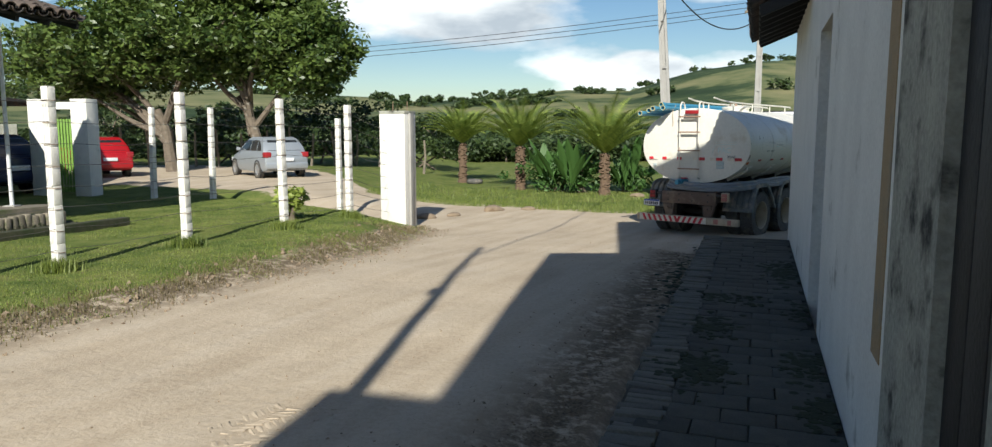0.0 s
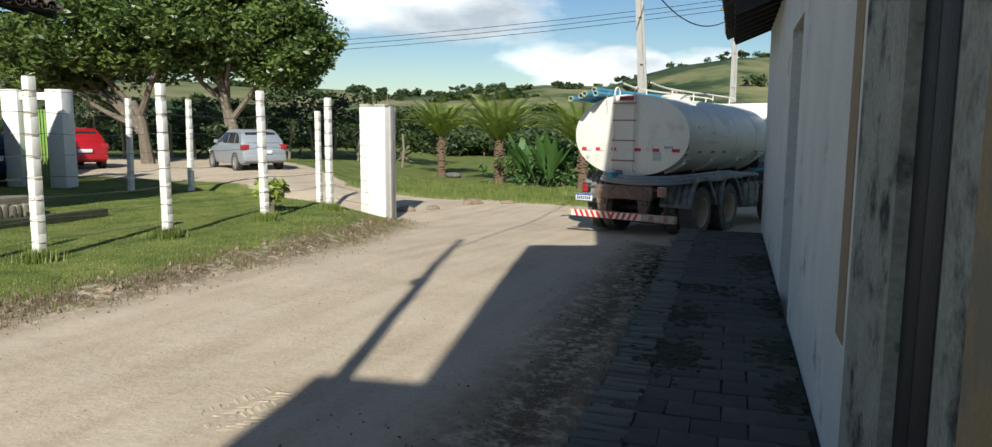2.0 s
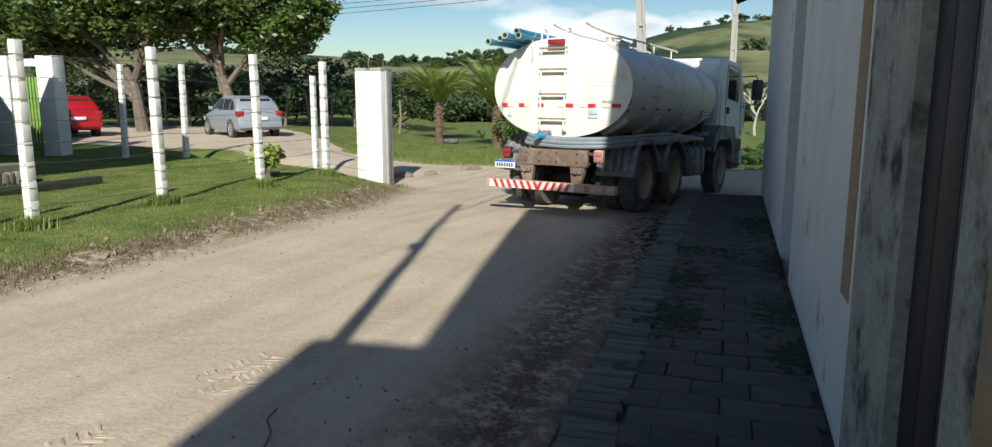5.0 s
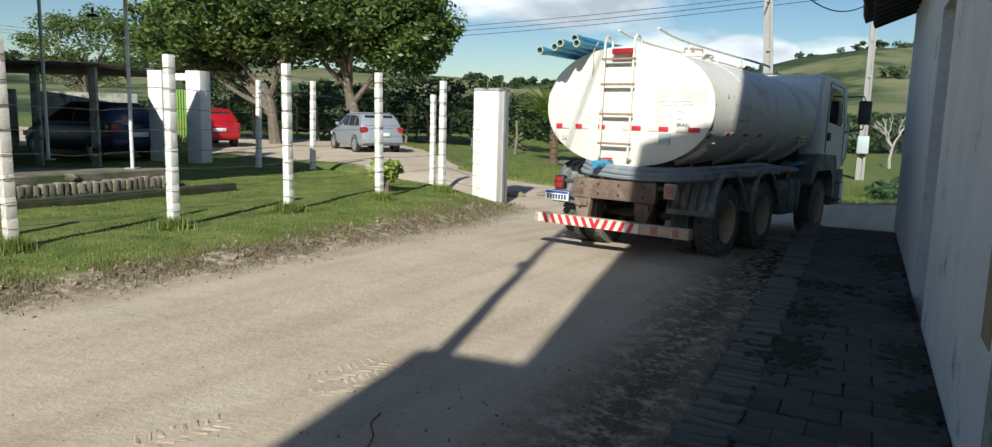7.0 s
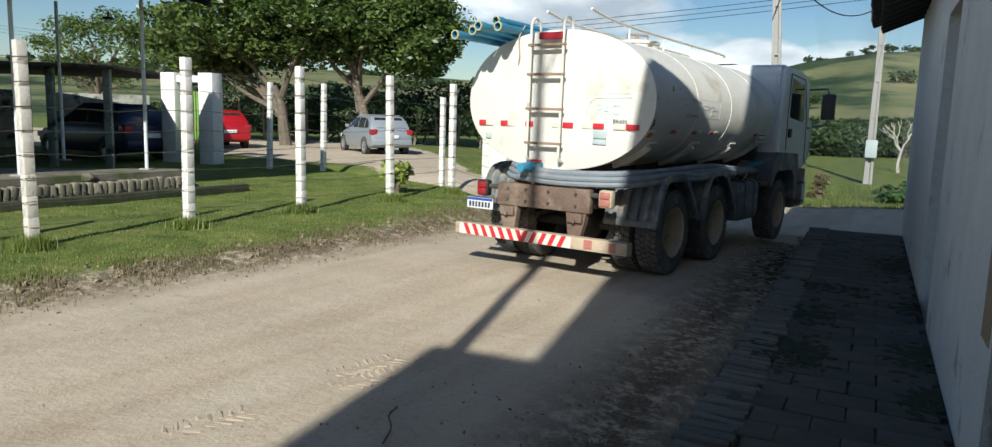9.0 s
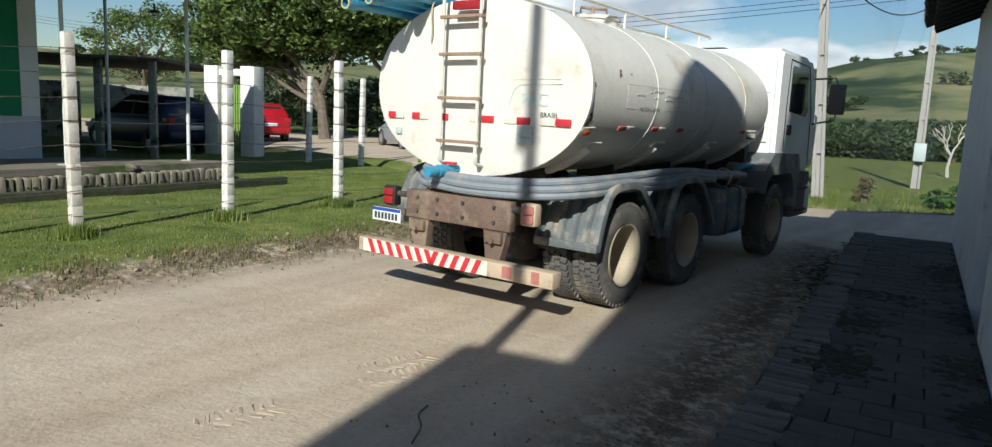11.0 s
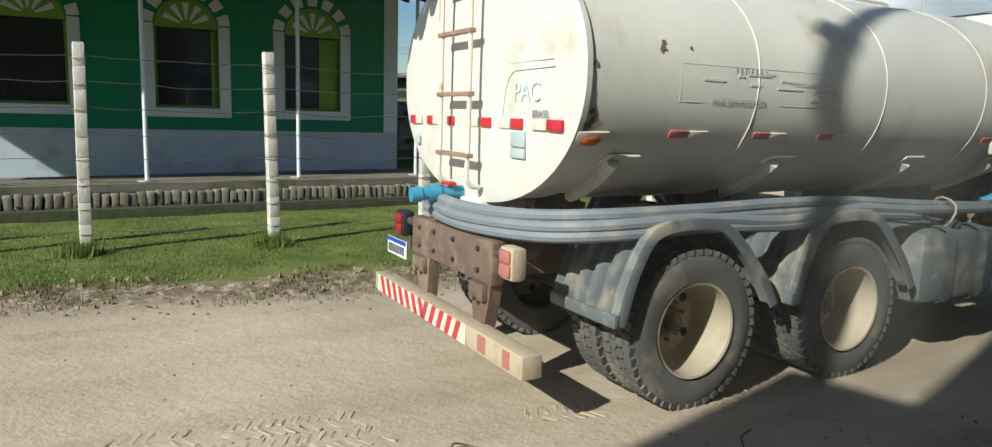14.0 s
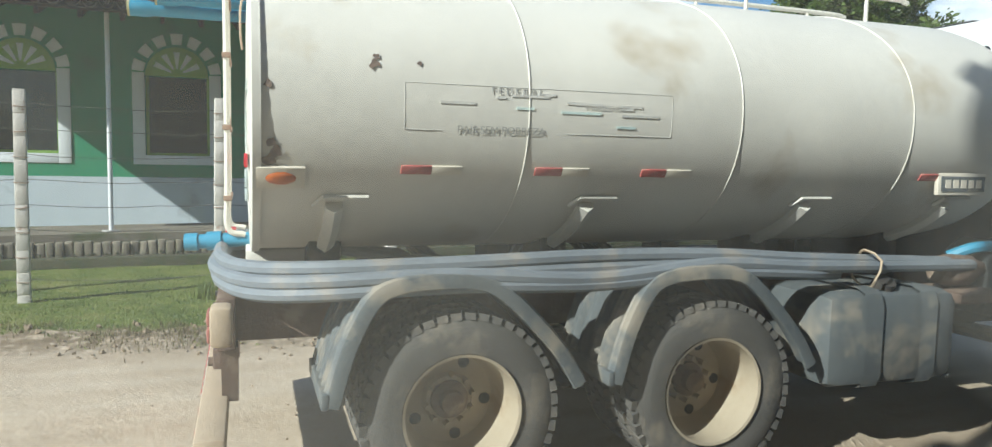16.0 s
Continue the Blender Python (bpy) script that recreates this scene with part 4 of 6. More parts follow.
    tail = part("rear_crossmember", bm, M_RUSTSTEEL, truck, "rusty brown rear crossmember")
    for x in (-0.45, -0.2, 0.1, 0.45):
        for z in (0.86, 0.99):
            bm = bmesh.new()
            rod(bm, (x, -0.19, z), (x, -0.165, z), 0.016, 0.016, 6)
            part("bolt", bm, M_CHASSIS, tail)
    for side in (1, -1):
        bm = bmesh.new()
        sheet(bm, [(side * 0.32, 0.80), (side * 0.58, 0.80), (side * 0.55, 0.66), (side * 0.50, 0.50), (side * 0.36, 0.50), (side * 0.34, 0.66)], "XZ", -0.15, -0.07)
        box(bm, side * 0.45 - 0.09, side * 0.45 + 0.09, -0.19, -0.14, 0.68, 0.78, 0.008)
        rod(bm, (side * 0.45, -0.215, 0.70), (side * 0.45, -0.14, 0.70), 0.024, 0.024, 8)
        part("bumper_bracket", bm, M_RUSTSTEEL, truck)
        # tail lamp on an arm
        bm = bmesh.new()
        tube(bm, [(side * 0.58, -0.13, 0.99), (side * 0.74, -0.13, 0.99)], 0.028, 8)
        lamp = part("tail_lamp", bm, M_CHASSIS, truck, "square red tail lamp on a bracket")
        bm = bmesh.new()
        x0 = 0.73 if side == 1 else -0.89
        box(bm, x0, x0 + 0.16, -0.19, -0.09, 0.87, 1.06, 0.025)
        part("lamp_body", bm, M_BUMPER if side == 1 else M_BLACK, lamp)
        for z0, z1 in ((0.89, 0.965), (0.970, 1.04)):
            bm = bmesh.new()
            box(bm, x0 + 0.02, x0 + 0.14, -0.202, -0.185, z0, z1, 0.012)
            part("lens", bm, M_LAMPDUSTY if side == 1 else M_LAMPRED, lamp)
    # number plate with bars in place of its characters
    bm = bmesh.new()
    box(bm, -1.02, -0.64, -0.20, -0.188, 0.715, 0.845, 0.006)
    num = part("number_plate", bm, M_PLATE, truck, "white plate with a blue top band")
    bm = bmesh.new()
    box(bm, -1.015, -0.645, -0.203, -0.198, 0.812, 0.842)
    part("plate_band", bm, M_PLATEBLUE, num)
    for k in range(7):
        bm = bmesh.new()
        x = -0.985 + k * 0.046
        box(bm, x, x + 0.03, -0.203, -0.198, 0.735, 0.797)
        part("plate_bar", bm, M_INK, num)
    bm = bmesh.new()
    box(bm, -0.9, -0.6, -0.185, -0.165, 0.80, 0.86)
    part("plate_bracket", bm, M_CHASSIS, num)
    # rear bumper beam with slanted stripes
    bm = bmesh.new()
    box(bm, -1.15, 1.13, -0.25, -0.12, 0.40, 0.535, 0.012)
    beam = part("rear_bumper", bm, M_BUMPER, truck, "cream underrun beam with slanted red stripes")
    bm = bmesh.new()
    box(bm, -1.08, 0.46, -0.2525, -0.248, 0.405, 0.53)
    part("stripe_backing", bm, M_REFWHITE, beam)
    for k in range(12):
        x = -1.02 + k * 0.124
        lean = 0.06 if k < 7 else -0.06
        bm = bmesh.new()
        sheet(bm, [(x + lean, 0.405), (x + 0.058 + lean, 0.405), (x + 0.058, 0.53), (x, 0.53)], "XZ", -0.2565, -0.25)
        part("stripe", bm, M_RED, beam)
    for x0, x1 in ((0.62, 0.72), (0.92, 1.0)):
        bm = bmesh.new()
        box(bm, x0, x1, -0.253, -0.248, 0.42, 0.52)
        part("stripe", bm, M_LAMPDUSTY, beam)
    # axles and wheels
    meshes = wheel_meshes()
    wheels = []
    for y in (0.94, 2.33):
        bm = bmesh.new()
        rod(bm, (-0.9, y, AXLE_Z), (0.9, y, AXLE_Z), 0.07, 0.07, 12)
        bmesh.ops.create_uvsphere(bm, u_segments=14, v_segments=10, radius=0.22, matrix=pose(0, y, AXLE_Z))
        part("axle", bm, M_CHASSIS, truck)
        for side in (1, -1):
            wheels.append(add_wheel(truck, meshes, side * 1.005, y, side))
            build_mudguard(truck, y, side)
    for side in (1, -1):
        wheels.append(add_wheel(truck, meshes, side * 1.02, 5.17, side, dual=False, drop=0.02))
    bm = bmesh.new()
    rod(bm, (-0.9, 5.17, AXLE_Z), (0.9, 5.17, AXLE_Z), 0.06, 0.06, 10)
    part("front_axle", bm, M_CHASSIS, truck)
    # spare hose spools, leaf springs
    for side in (1, -1):
        bm = bmesh.new()
        tube(bm, [(side * 0.55, 0.6, 0.62), (side * 0.55, 1.65, 0.76), (side * 0.55, 2.7, 0.62)], 0.05, 6)
        part("leaf_spring", bm, M_CHASSIS, truck)
    # fuel tank with straps
    bm = bmesh.new()
    box(bm, 0.62, 1.20, 3.02, 3.98, 0.50, 1.05, 0.09)
    fuel = part("fuel_tank", bm, M_MUD, truck, "dusty grey plastic fuel tank")
    for y in (3.32, 3.72):
        bm = bmesh.new()
        box(bm, 0.60, 1.215, y - 0.03, y + 0.03, 0.485, 1.07, 0.09)
        part("tank_strap", bm, M_MUD, fuel)
    bm = bmesh.new()
    rod(bm, (1.06, 3.50, 1.03), (1.10, 3.50, 1.10), 0.07, 0.06, 14)
    part("filler_cap", bm, M_CHASSIS, fuel)
    bm = bmesh.new()
    box(bm, -1.18, -0.62, 3.0, 4.1, 0.5, 1.05, 0.04)
    part("battery_box", bm, M_CHASSIS, truck)
    bm = bmesh.new()
    lathe(bm, [(4.05, 0.001), (4.05, 0.07), (4.12, 0.10), (4.30, 0.10), (4.36, 0.06), (4.5, 0.05), (4.5, 0.001)], 18, "Y")
    bmesh.ops.translate(bm, verts=bm.verts, vec=(0.95, 0, 1.12))
    box(bm, 0.78, 1.18, 4.0, 4.5, 0.95, 1.01, 0.01)
    part("pump", bm, M_RUSTSTEEL, truck, "dusty cast pump on a bracket")
    bm = bmesh.new()
    tube(bm, spline([(0.9, 4.2, 1.20), (1.0, 4.35, 1.27), (1.08, 4.7, 1.26)], 4), 0.035, 8)
    part("pump_pipe", bm, M_BLUE, truck)
    bm = bmesh.new()
    box(bm, 1.13, 1.16, 3.78, 4.16, 1.60, 1.73, 0.006)
    sign = part("side_sign", bm, M_REFWHITE, truck, "small white-edged dark plate on the tank's flank")
    bm = bmesh.new()
    box(bm, 1.159, 1.164, 3.80, 4.14, 1.62, 1.71)
    part("sign_face", bm, M_MUD, sign)
    for k in range(5):
        bm = bmesh.new()
        box(bm, 1.163, 1.167, 3.83 + k * 0.06, 3.87 + k * 0.06, 1.642, 1.69)
        part("sign_bar", bm, M_REFWHITE, sign)
    bm = bmesh.new()
    box(bm, 0.9, 1.135, 3.93, 3.99, 1.63, 1.67)
    part("sign_arm", bm, M_CHASSIS, sign)
    # hoses lying along the flank and looped behind
    for k in range(5):
        bm = bmesh.new()
        dz, dx, e = 0.055 * (k % 3), 0.075 * (k // 3), 0.03 * k
        end = (2.2, 3.55, 4.05, 3.2, 4.25)[k]
        pts = [(-0.2 + 0.05 * k, 0.9, 1.15), (-0.55, 0.35, 1.16 + dz * 0.4), (-0.52 + e, -0.05, 1.15 + dz), (-0.30 + e, -0.13 - 0.01 * k, 1.12 + dz), (0.25, -0.12 - 0.015 * k, 1.10 + dz), (0.72 + dx, -0.02, 1.11 + dz), (1.04 + dx * 0.6, 0.28, 1.14 + dz), (1.12 + dx * 0.6, 0.9, 1.17 + dz * 0.9), (1.12 + dx * 0.6, 1.6, 1.15 + dz + 0.03 * math.sin(k)), (1.10 + dx * 0.6, 2.3, 1.19 + dz * 0.8)]
        if end > 3:
            pts += [(1.08 + dx * 0.5, 2.95, 1.16 + dz * 0.7), (1.03, end, 1.14 + dz * 0.4)]
        else:
            pts += [(1.0, 2.6, 1.15)]
        tube(bm, spline(pts, 6), 0.036, 9)
        part("hose", bm, M_HOSE, truck, "grey-blue ribbed suction hose")
    bm = bmesh.new()
    for y, x in ((0.0, -0.42), (3.35, 1.08)):
        c = Vector((x, y - 0.1 if y < 1 else y, 1.17))
        tube(bm, [c + Vector((0, 0.02, 0)) + Vector((0, math.cos(a) * 0.05 if y < 1 else 0.02 * math.sin(a * 3), 0)) + Vector((0 if y < 1 else math.cos(a) * 0.10, 0, math.sin(a) * 0.11)) for a in [2 * math.pi * q / 12 for q in range(12)]], 0.008, 5, closed=True)
    part("tie_rope", bm, M_BUMPER, truck)
    # outlet valve
    bm = bmesh.new()
    rod(bm, (-0.12, 0.05, 1.27), (-0.16, -0.30, 1.25), 0.042, 0.042, 12)
    rod(bm, (-0.145, -0.16, 1.257), (-0.155, -0.24, 1.253), 0.055, 0.055, 12)
    rod(bm, (-0.158, -0.29, 1.25), (-0.166, -0.36, 1.247), 0.052, 0.05, 12)
    valve = part("outlet_valve", bm, M_BLUE, truck, "blue outlet valve under the rear plate")
    bm = bmesh.new()
    box(bm, -0.18, -0.06, -0.14, -0.08, 1.31, 1.335, 0.006)
    part("valve_lever", bm, M_RED, valve)
    bm = bmesh.new()
    box(bm, -0.25, 0.2, -0.03, 0.3, 1.14, 1.24, 0.01)
    part("outlet_bracket", bm, M_TANK, truck)
    # blue pipes lashed on the left of the top
    for k, (x, z, y0) in enumerate(((-0.50, 2.78, -0.42), (-0.62, 2.765, -0.62), (-0.75, 2.73, -0.55), (-0.56, 2.85, -0.38), (-0.86, 2.67, -0.72))):
        bm = bmesh.new()
        lathe(bm, [(y0, 0.040), (y0, 0.052), (y0 + 0.12, 0.052), (y0 + 0.14, 0.044), (3.2, 0.044), (3.2, 0.03), (y0 + 0.1, 0.036), (y0, 0.040)], 16, "Y")
        bmesh.ops.translate(bm, verts=bm.verts, vec=(x, 0, z))
        pipe = part("water_pipe", bm, M_BLUE, truck, "blue plastic pipe lashed on the tank")
        bm = bmesh.new()
        lathe(bm, [(y0 - 0.004, 0.038), (y0 - 0.004, 0.053), (y0 + 0.01, 0.053)], 16, "Y")
        bmesh.ops.translate(bm, verts=bm.verts, vec=(x, 0, z))
        part("pipe_end", bm, M_PIPEEND, pipe)
    bm = bmesh.new()
    tube(bm, spline([(-0.45, 0.05, 2.85), (-0.47, -0.04, 2.70), (-0.45, -0.05, 2.50), (-0.47, -0.04, 2.40)], 5), 0.007, 5)
    part("loose_rope", bm, M_BUMPER, truck)
    # cab
    cab = new("cab")
    cab.empty_display_size = 0.1
    cab.parent = truck
    bm = bmesh.new()
    y0, y1, z0, z1, w = 4.75, 6.62, 1.15, 2.77, 1.2
    prof = [(y0 + 0.02, z0), (y1 - 0.03, z0), (y1 + 0.06, z0 + 0.5), (y1 - 0.02, z0 + 0.75), (y1 - 0.25, z1 - 0.15), (y1 - 0.45, z1), (y0 + 0.08, z1 + 0.03), (y0, z1 - 0.07)]
    sheet(bm, prof, "YZ", -w, w)
    bmesh.ops.bevel(bm, geom=list(bm.edges), offset=0.06, segments=3, affect="EDGES")
    body = part("cab_body", bm, M_CAB, cab, "white square-cornered lorry cab")
    for side in (1, -1):
        s = side
        bm = bmesh.new()
        sheet(bm, [(5.25, 2.0), (6.04, 1.94), (6.14, 2.03), (5.99, 2.55), (5.29, 2.61), (5.25, 2.57)], "YZ", s * (w - 0.03), s * (w + 0.006))
        bmesh.ops.recalc_face_normals(bm, faces=bm.faces)
        part("side_window", bm, M_GLASS, cab)
        bm = bmesh.new()
        tube(bm, [(s * (w + 0.002), y, z) for y, z in ((5.14, 1.47), (5.12, 2.0), (5.16, 2.68), (6.03, 2.64), (6.30, 2.02), (6.36, 1.25))], 0.009, 5)
        part("door_seam", bm, M_BLACK, cab)
        bm = bmesh.new()
        box(bm, min(s * (w - 0.01), s * (w + 0.03)), max(s * (w - 0.01), s * (w + 0.03)), 5.22, 5.36, 1.68, 1.82, 0.012)
        part("door_handle", bm, M_BLACK, cab)
        mirror = new("mirror")
        mirror.parent = cab
        bm = bmesh.new()
        tube(bm, [(s * w, 6.38, 2.50), (s * (w + 0.26), 6.48, 2.52), (s * (w + 0.30), 6.50, 2.40)], 0.014, 6)
        part("mirror_arm", bm, M_BLACK, mirror)
        bm = bmesh.new()
        tube(bm, [(s * w, 6.40, 1.85), (s * (w + 0.28), 6.50, 1.92), (s * (w + 0.30), 6.50, 2.05)], 0.014, 6)
        part("mirror_arm", bm, M_BLACK, mirror)
        bm = bmesh.new()
        box(bm, min(s * (w + 0.18), s * (w + 0.40)), max(s * (w + 0.18), s * (w + 0.40)), 6.46, 6.56, 2.0, 2.44, 0.03)
        part("mirror_head", bm, M_BLACK, mirror)
        bm = bmesh.new()
        sheet(bm, [(4.50, 0.92), (4.56, 1.06), (4.74, 1.16), (5.55, 1.16), (5.72, 1.02), (5.78, 0.68), (5.88, 0.68), (5.96, 1.20), (5.84, 1.42), (4.78, 1.45), (4.42, 1.22), (4.38, 0.95)], "YZ", s * 0.70, s * (w + 0.03))
        bmesh.ops.recalc_face_normals(bm, faces=bm.faces)
        part("wheel_arch", bm, M_MUD, cab, "grey plastic wheel arch")
        bm = bmesh.new()
        box(bm, min(s * 0.75, s * 1.19), max(s * 0.75, s * 1.19), 5.90, 6.62, 0.50, 1.16, 0.03)
        steps = part("cab_step", bm, M_RUSTSTEEL, cab, "dusty brown boarding step box")
        for z in (0.58, 0.90):
            bm = bmesh.new()
            box(bm, min(s * 1.0, s * 1.23), max(s * 1.0, s * 1.23), 5.98, 6.46, z, z + 0.035, 0.008)
            part("tread", bm, M_CHASSIS, steps)
        bm = bmesh.new()
        tube(bm, [(s * (w + 0.01), 6.36, 1.30), (s * (w + 0.06), 6.36, 1.36), (s * (w + 0.06), 6.40, 1.95), (s * (w + 0.01), 6.40, 2.0)], 0.014, 6)
        part("grab_handle", bm, M_CAB, cab)
    bm = bmesh.new()
    box(bm, -0.68, 0.68, y0 - 0.008, y0 + 0.05, 2.22, 2.62, 0.05)
    part("rear_window", bm, M_GLASS, cab)
    for x0, x1 in ((0.74, 1.10), (-1.10, -0.74)):
        for z0, z1 in ((2.22, 2.62), (1.58, 2.14)):
            bm = bmesh.new()
            box(bm, x0, x1, y0 - 0.012, y0 + 0.03, z0, z1, 0.012)
            part("pressed_panel", bm, M_CAB, cab)
    bm = bmesh.new()
    box(bm, -1.05, 1.05, y1 - 0.16, y1 + 0.02, 1.85, 2.45, 0.04, m=Matrix.Translation((0, y1, 2.1)) @ pose(0, 0, 0, 18) @ Matrix.Translation((0, -y1, -2.1)))
    part("windscreen", bm, M_GLASS, cab)
    bm = bmesh.new()
    box(bm, -1.2, 1.2, 6.45, 6.72, 0.5, 0.98, 0.05)
    part("front_bumper", bm, M_CAB, cab)
    bm = bmesh.new()
    box(bm, -0.55, 0.35, 4.95, 5.9, 2.78, 2.83, 0.015)
    part("roof_hatch", bm, M_BLACK, cab)
    bm = bmesh.new()
    box(bm, -0.9, 0.9, 4.55, 4.7, 0.8, 2.0, 0.02)
    box(bm, -0.35, 0.35, 4.9, 6.3, 0.6, 1.15, 0.03)
    part("engine", bm, M_CHASSIS, cab)
    return truck, wheels


TRUCK, WHEELS = build_truck()

# ---- fence, gate pillars and the green house ----
POSTS = [(-10.9, -1.15), (-9.95, 0.62), (-9.0, 2.38), (-8.08, 4.14), (-7.03, 5.87), (-6.1, 7.6), (-5.31, 9.56), (-4.5, 11.57), (-3.6, 13.69), (-2.81, 15.71)]
FAR_POSTS = [(-8.78, 19.7), (-7.2, 19.65), (-3.72, 19.0)]


def tie_mesh():
    bm = bmesh.new()
    tube(bm, [Vector((0.067 * math.copysign(min(1, abs(math.cos(a)) * 1.4), math.cos(a)), 0.067 * math.copysign(min(1, abs(math.sin(a)) * 1.4), math.sin(a)), 0)) for a in [2 * math.pi * q / 12 for q in range(12)]], 0.004, 4, closed=True)
    return finish("wire_tie", bm, M_RUNG)


TIE = tie_mesh()


def build_post(x, y, h, mat, rng, label, group):
    z = ground_z(x, y) - 0.15
    p = thing("fence_post", label, "fence post", pose(x, y, z, rng.uniform(-1, 1), rng.uniform(-1, 1), -23 + rng.uniform(-4, 4)), group)
    bm = bmesh.new()
    n = 10
    for k in range(n):
        # cast in lifts, with slightly uneven notched edges
        a, b = k * h / n, (k + 1) * h / n - 0.006
        w = 0.062 - 0.006 * k / n + rng.uniform(-0.0015, 0.0015)
        box(bm, -w, w, -w, w, a, b, 0.008)
        box(bm, -w + 0.005, w - 0.005, -w + 0.005, w - 0.005, b - 0.004, b + 0.016)
    part("shaft", bm, mat, p)
    for k in range(8):
        tie = new("wire_tie", TIE)
        tie.parent = p
        tie.matrix_local = pose(0, 0, 0.38 + k * (h - 0.55) / 7, rng.uniform(-4, 4), rng.uniform(-4, 4), 0)
    return p


def build_fence():
    rng = random.Random(11)
    for i, (x, y) in enumerate(POSTS):
        build_post(x, y, 2.46 + rng.uniform(-0.03, 0.03), M_RUSTPOST if i < 6 else M_WHITEWASH, rng, "rust-stained whitewashed concrete fence post in the turf" if i < 6 else "whitewashed concrete fence post with notched edges in the turf", "posts of the roadside fence")
    for x, y in FAR_POSTS:
        build_post(x, y, 2.52, M_WHITEWASH, rng, "whitewashed concrete post across the yard", "posts of the yard fence")
    fence = thing("wire_fence", "sagging rusty barbed wire strung between concrete posts", "wire fence")
    line = POSTS + [(-2.2, 17.75)]
    for k in range(8):
        bm = bmesh.new()
        zz = 0.38 + k * 0.27
        pts = []
        for (x0, y0), (x1, y1) in zip(line, line[1:]):
            for q in range(6):
                u = q / 6
                pts.append((x0 + (x1 - x0) * u + 0.06, y0 + (y1 - y0) * u, ground_z(x0, y0, False) * (1 - u) + ground_z(x1, y1, False) * u - 0.12 + zz - 0.05 * 4 * u * (1 - u) * rng.uniform(0.4, 1.1)))
        tube(bm, pts, 0.0035, 4)
        for p, q in zip(pts, pts[1:]):
            for j in range(2):
                c = Vector(p).lerp(Vector(q), (j + 0.5) / 2)
                d = Vector((rng.uniform(-1, 1), rng.uniform(-1, 1), rng.uniform(-1, 1))).normalized() * 0.018
                rod(bm, c - d, c + d, 0.002, 0.002, 3)
        part("wire", bm, M_WIRE, fence)


def build_pillars():
    # white gate pillar at the bend
    p = thing("gate_pillar", "thick whitewashed gate pillar with stained top and rods", "pillar", pose(-2.05, 17.75, 0.0, 0, 0, -17))
    bm = bmesh.new()
    box(bm, -0.32, 0.32, -0.32, 0.32, -0.3, 2.44, 0.02)
    part("shaft", bm, M_WHITEWASH, p)
    bm = bmesh.new()
    box(bm, 0.32, 0.37, -0.10, 0.12, -0.3, 2.40, 0.008)
    part("gate_stop", bm, M_CONCRETE, p)
    bm = bmesh.new()
    box(bm, -0.324, 0.324, -0.324, 0.324, 2.37, 2.455, 0.02)
    part("weathered_top", bm, M_WALLDIRT, p, "grey mould-stained top")
    bm = bmesh.new()
    for x, y in ((-0.12, 0.0), (0.2, 0.1)):
        rod(bm, (x, y, 2.4), (x + 0.01, y, 2.68), 0.008, 0.008, 6)
    part("rods", bm, M_RUNG, p)
    # yard gateway: two pillars, a lintel and a green gate
    g = thing("yard_gateway", "white plastered gateway with a green slatted gate, open to the yard", "gateway", pose(-11.0, 20.5, 0.28, 0, 0, -8))
    for x in (-1.2, 0.08):
        bm = bmesh.new()
        box(bm, x - 0.24, x + 0.24, -0.24, 0.24, -0.3, 2.58, 0.02)
        part("pillar", bm, M_WHITEWASH, g)
    bm = bmesh.new()
    box(bm, -1.3, 0.0, -0.14, 0.14, 2.30, 2.50, 0.015)
    part("lintel", bm, M_WHITEWASH, g)
    for k in range(7):
        bm = bmesh.new()
        x = -0.9 + k * 0.09
        box(bm, x, x + 0.06, 0.05, 0.08, 0.05, 2.05, 0.005)
        part("gate_slat", bm, M_GATE, g)
    # shed wall and shaded yard behind
    bm = bmesh.new()
    box(bm, -1.6, 1.6, -0.1, 0.1, 0, 2.0, 0.01)
    box(bm, -6.0, -2.2, -0.1, 0.1, 0, 2.05, 0.01)
    solid("yard_wall", bm, M_WALLDIRT, "low mouldy white yard wall", "wall", pose(-17.6, 25.0, 0.25, 0, 0, 30), kind="structure")
    shed = thing("shed", "low dark open shed with posts beside the house", "shed", pose(-14.9, 17.6, 0.25, 0, 0, 16))
    for x in (-3.4, -1.1, 1.0, 2.4):
        bm = bmesh.new()
        box(bm, x - 0.09, x + 0.09, -0.09, 0.09, -0.1, 2.55, 0.01)
        part("post", bm, M_WALLDIRT, shed)
    bm = bmesh.new()
    box(bm, -6.5, 2.7, -0.3, 6.5, 2.55, 2.65, 0.01)
    part("roof", bm, M_TILE, shed)


def arch(cx, z, r0, r1, a0, a1, n=3):
    pts = [(cx + r1 * math.cos(radians(a0 + (a1 - a0) * k / n)), z + r1 * math.sin(radians(a0 + (a1 - a0) * k / n))) for k in range(n + 1)]
    return pts + [(cx + r0 * math.cos(radians(a1 - (a1 - a0) * k / n)), z + r0 * math.sin(radians(a1 - (a1 - a0) * k / n))) for k in range(n + 1)]


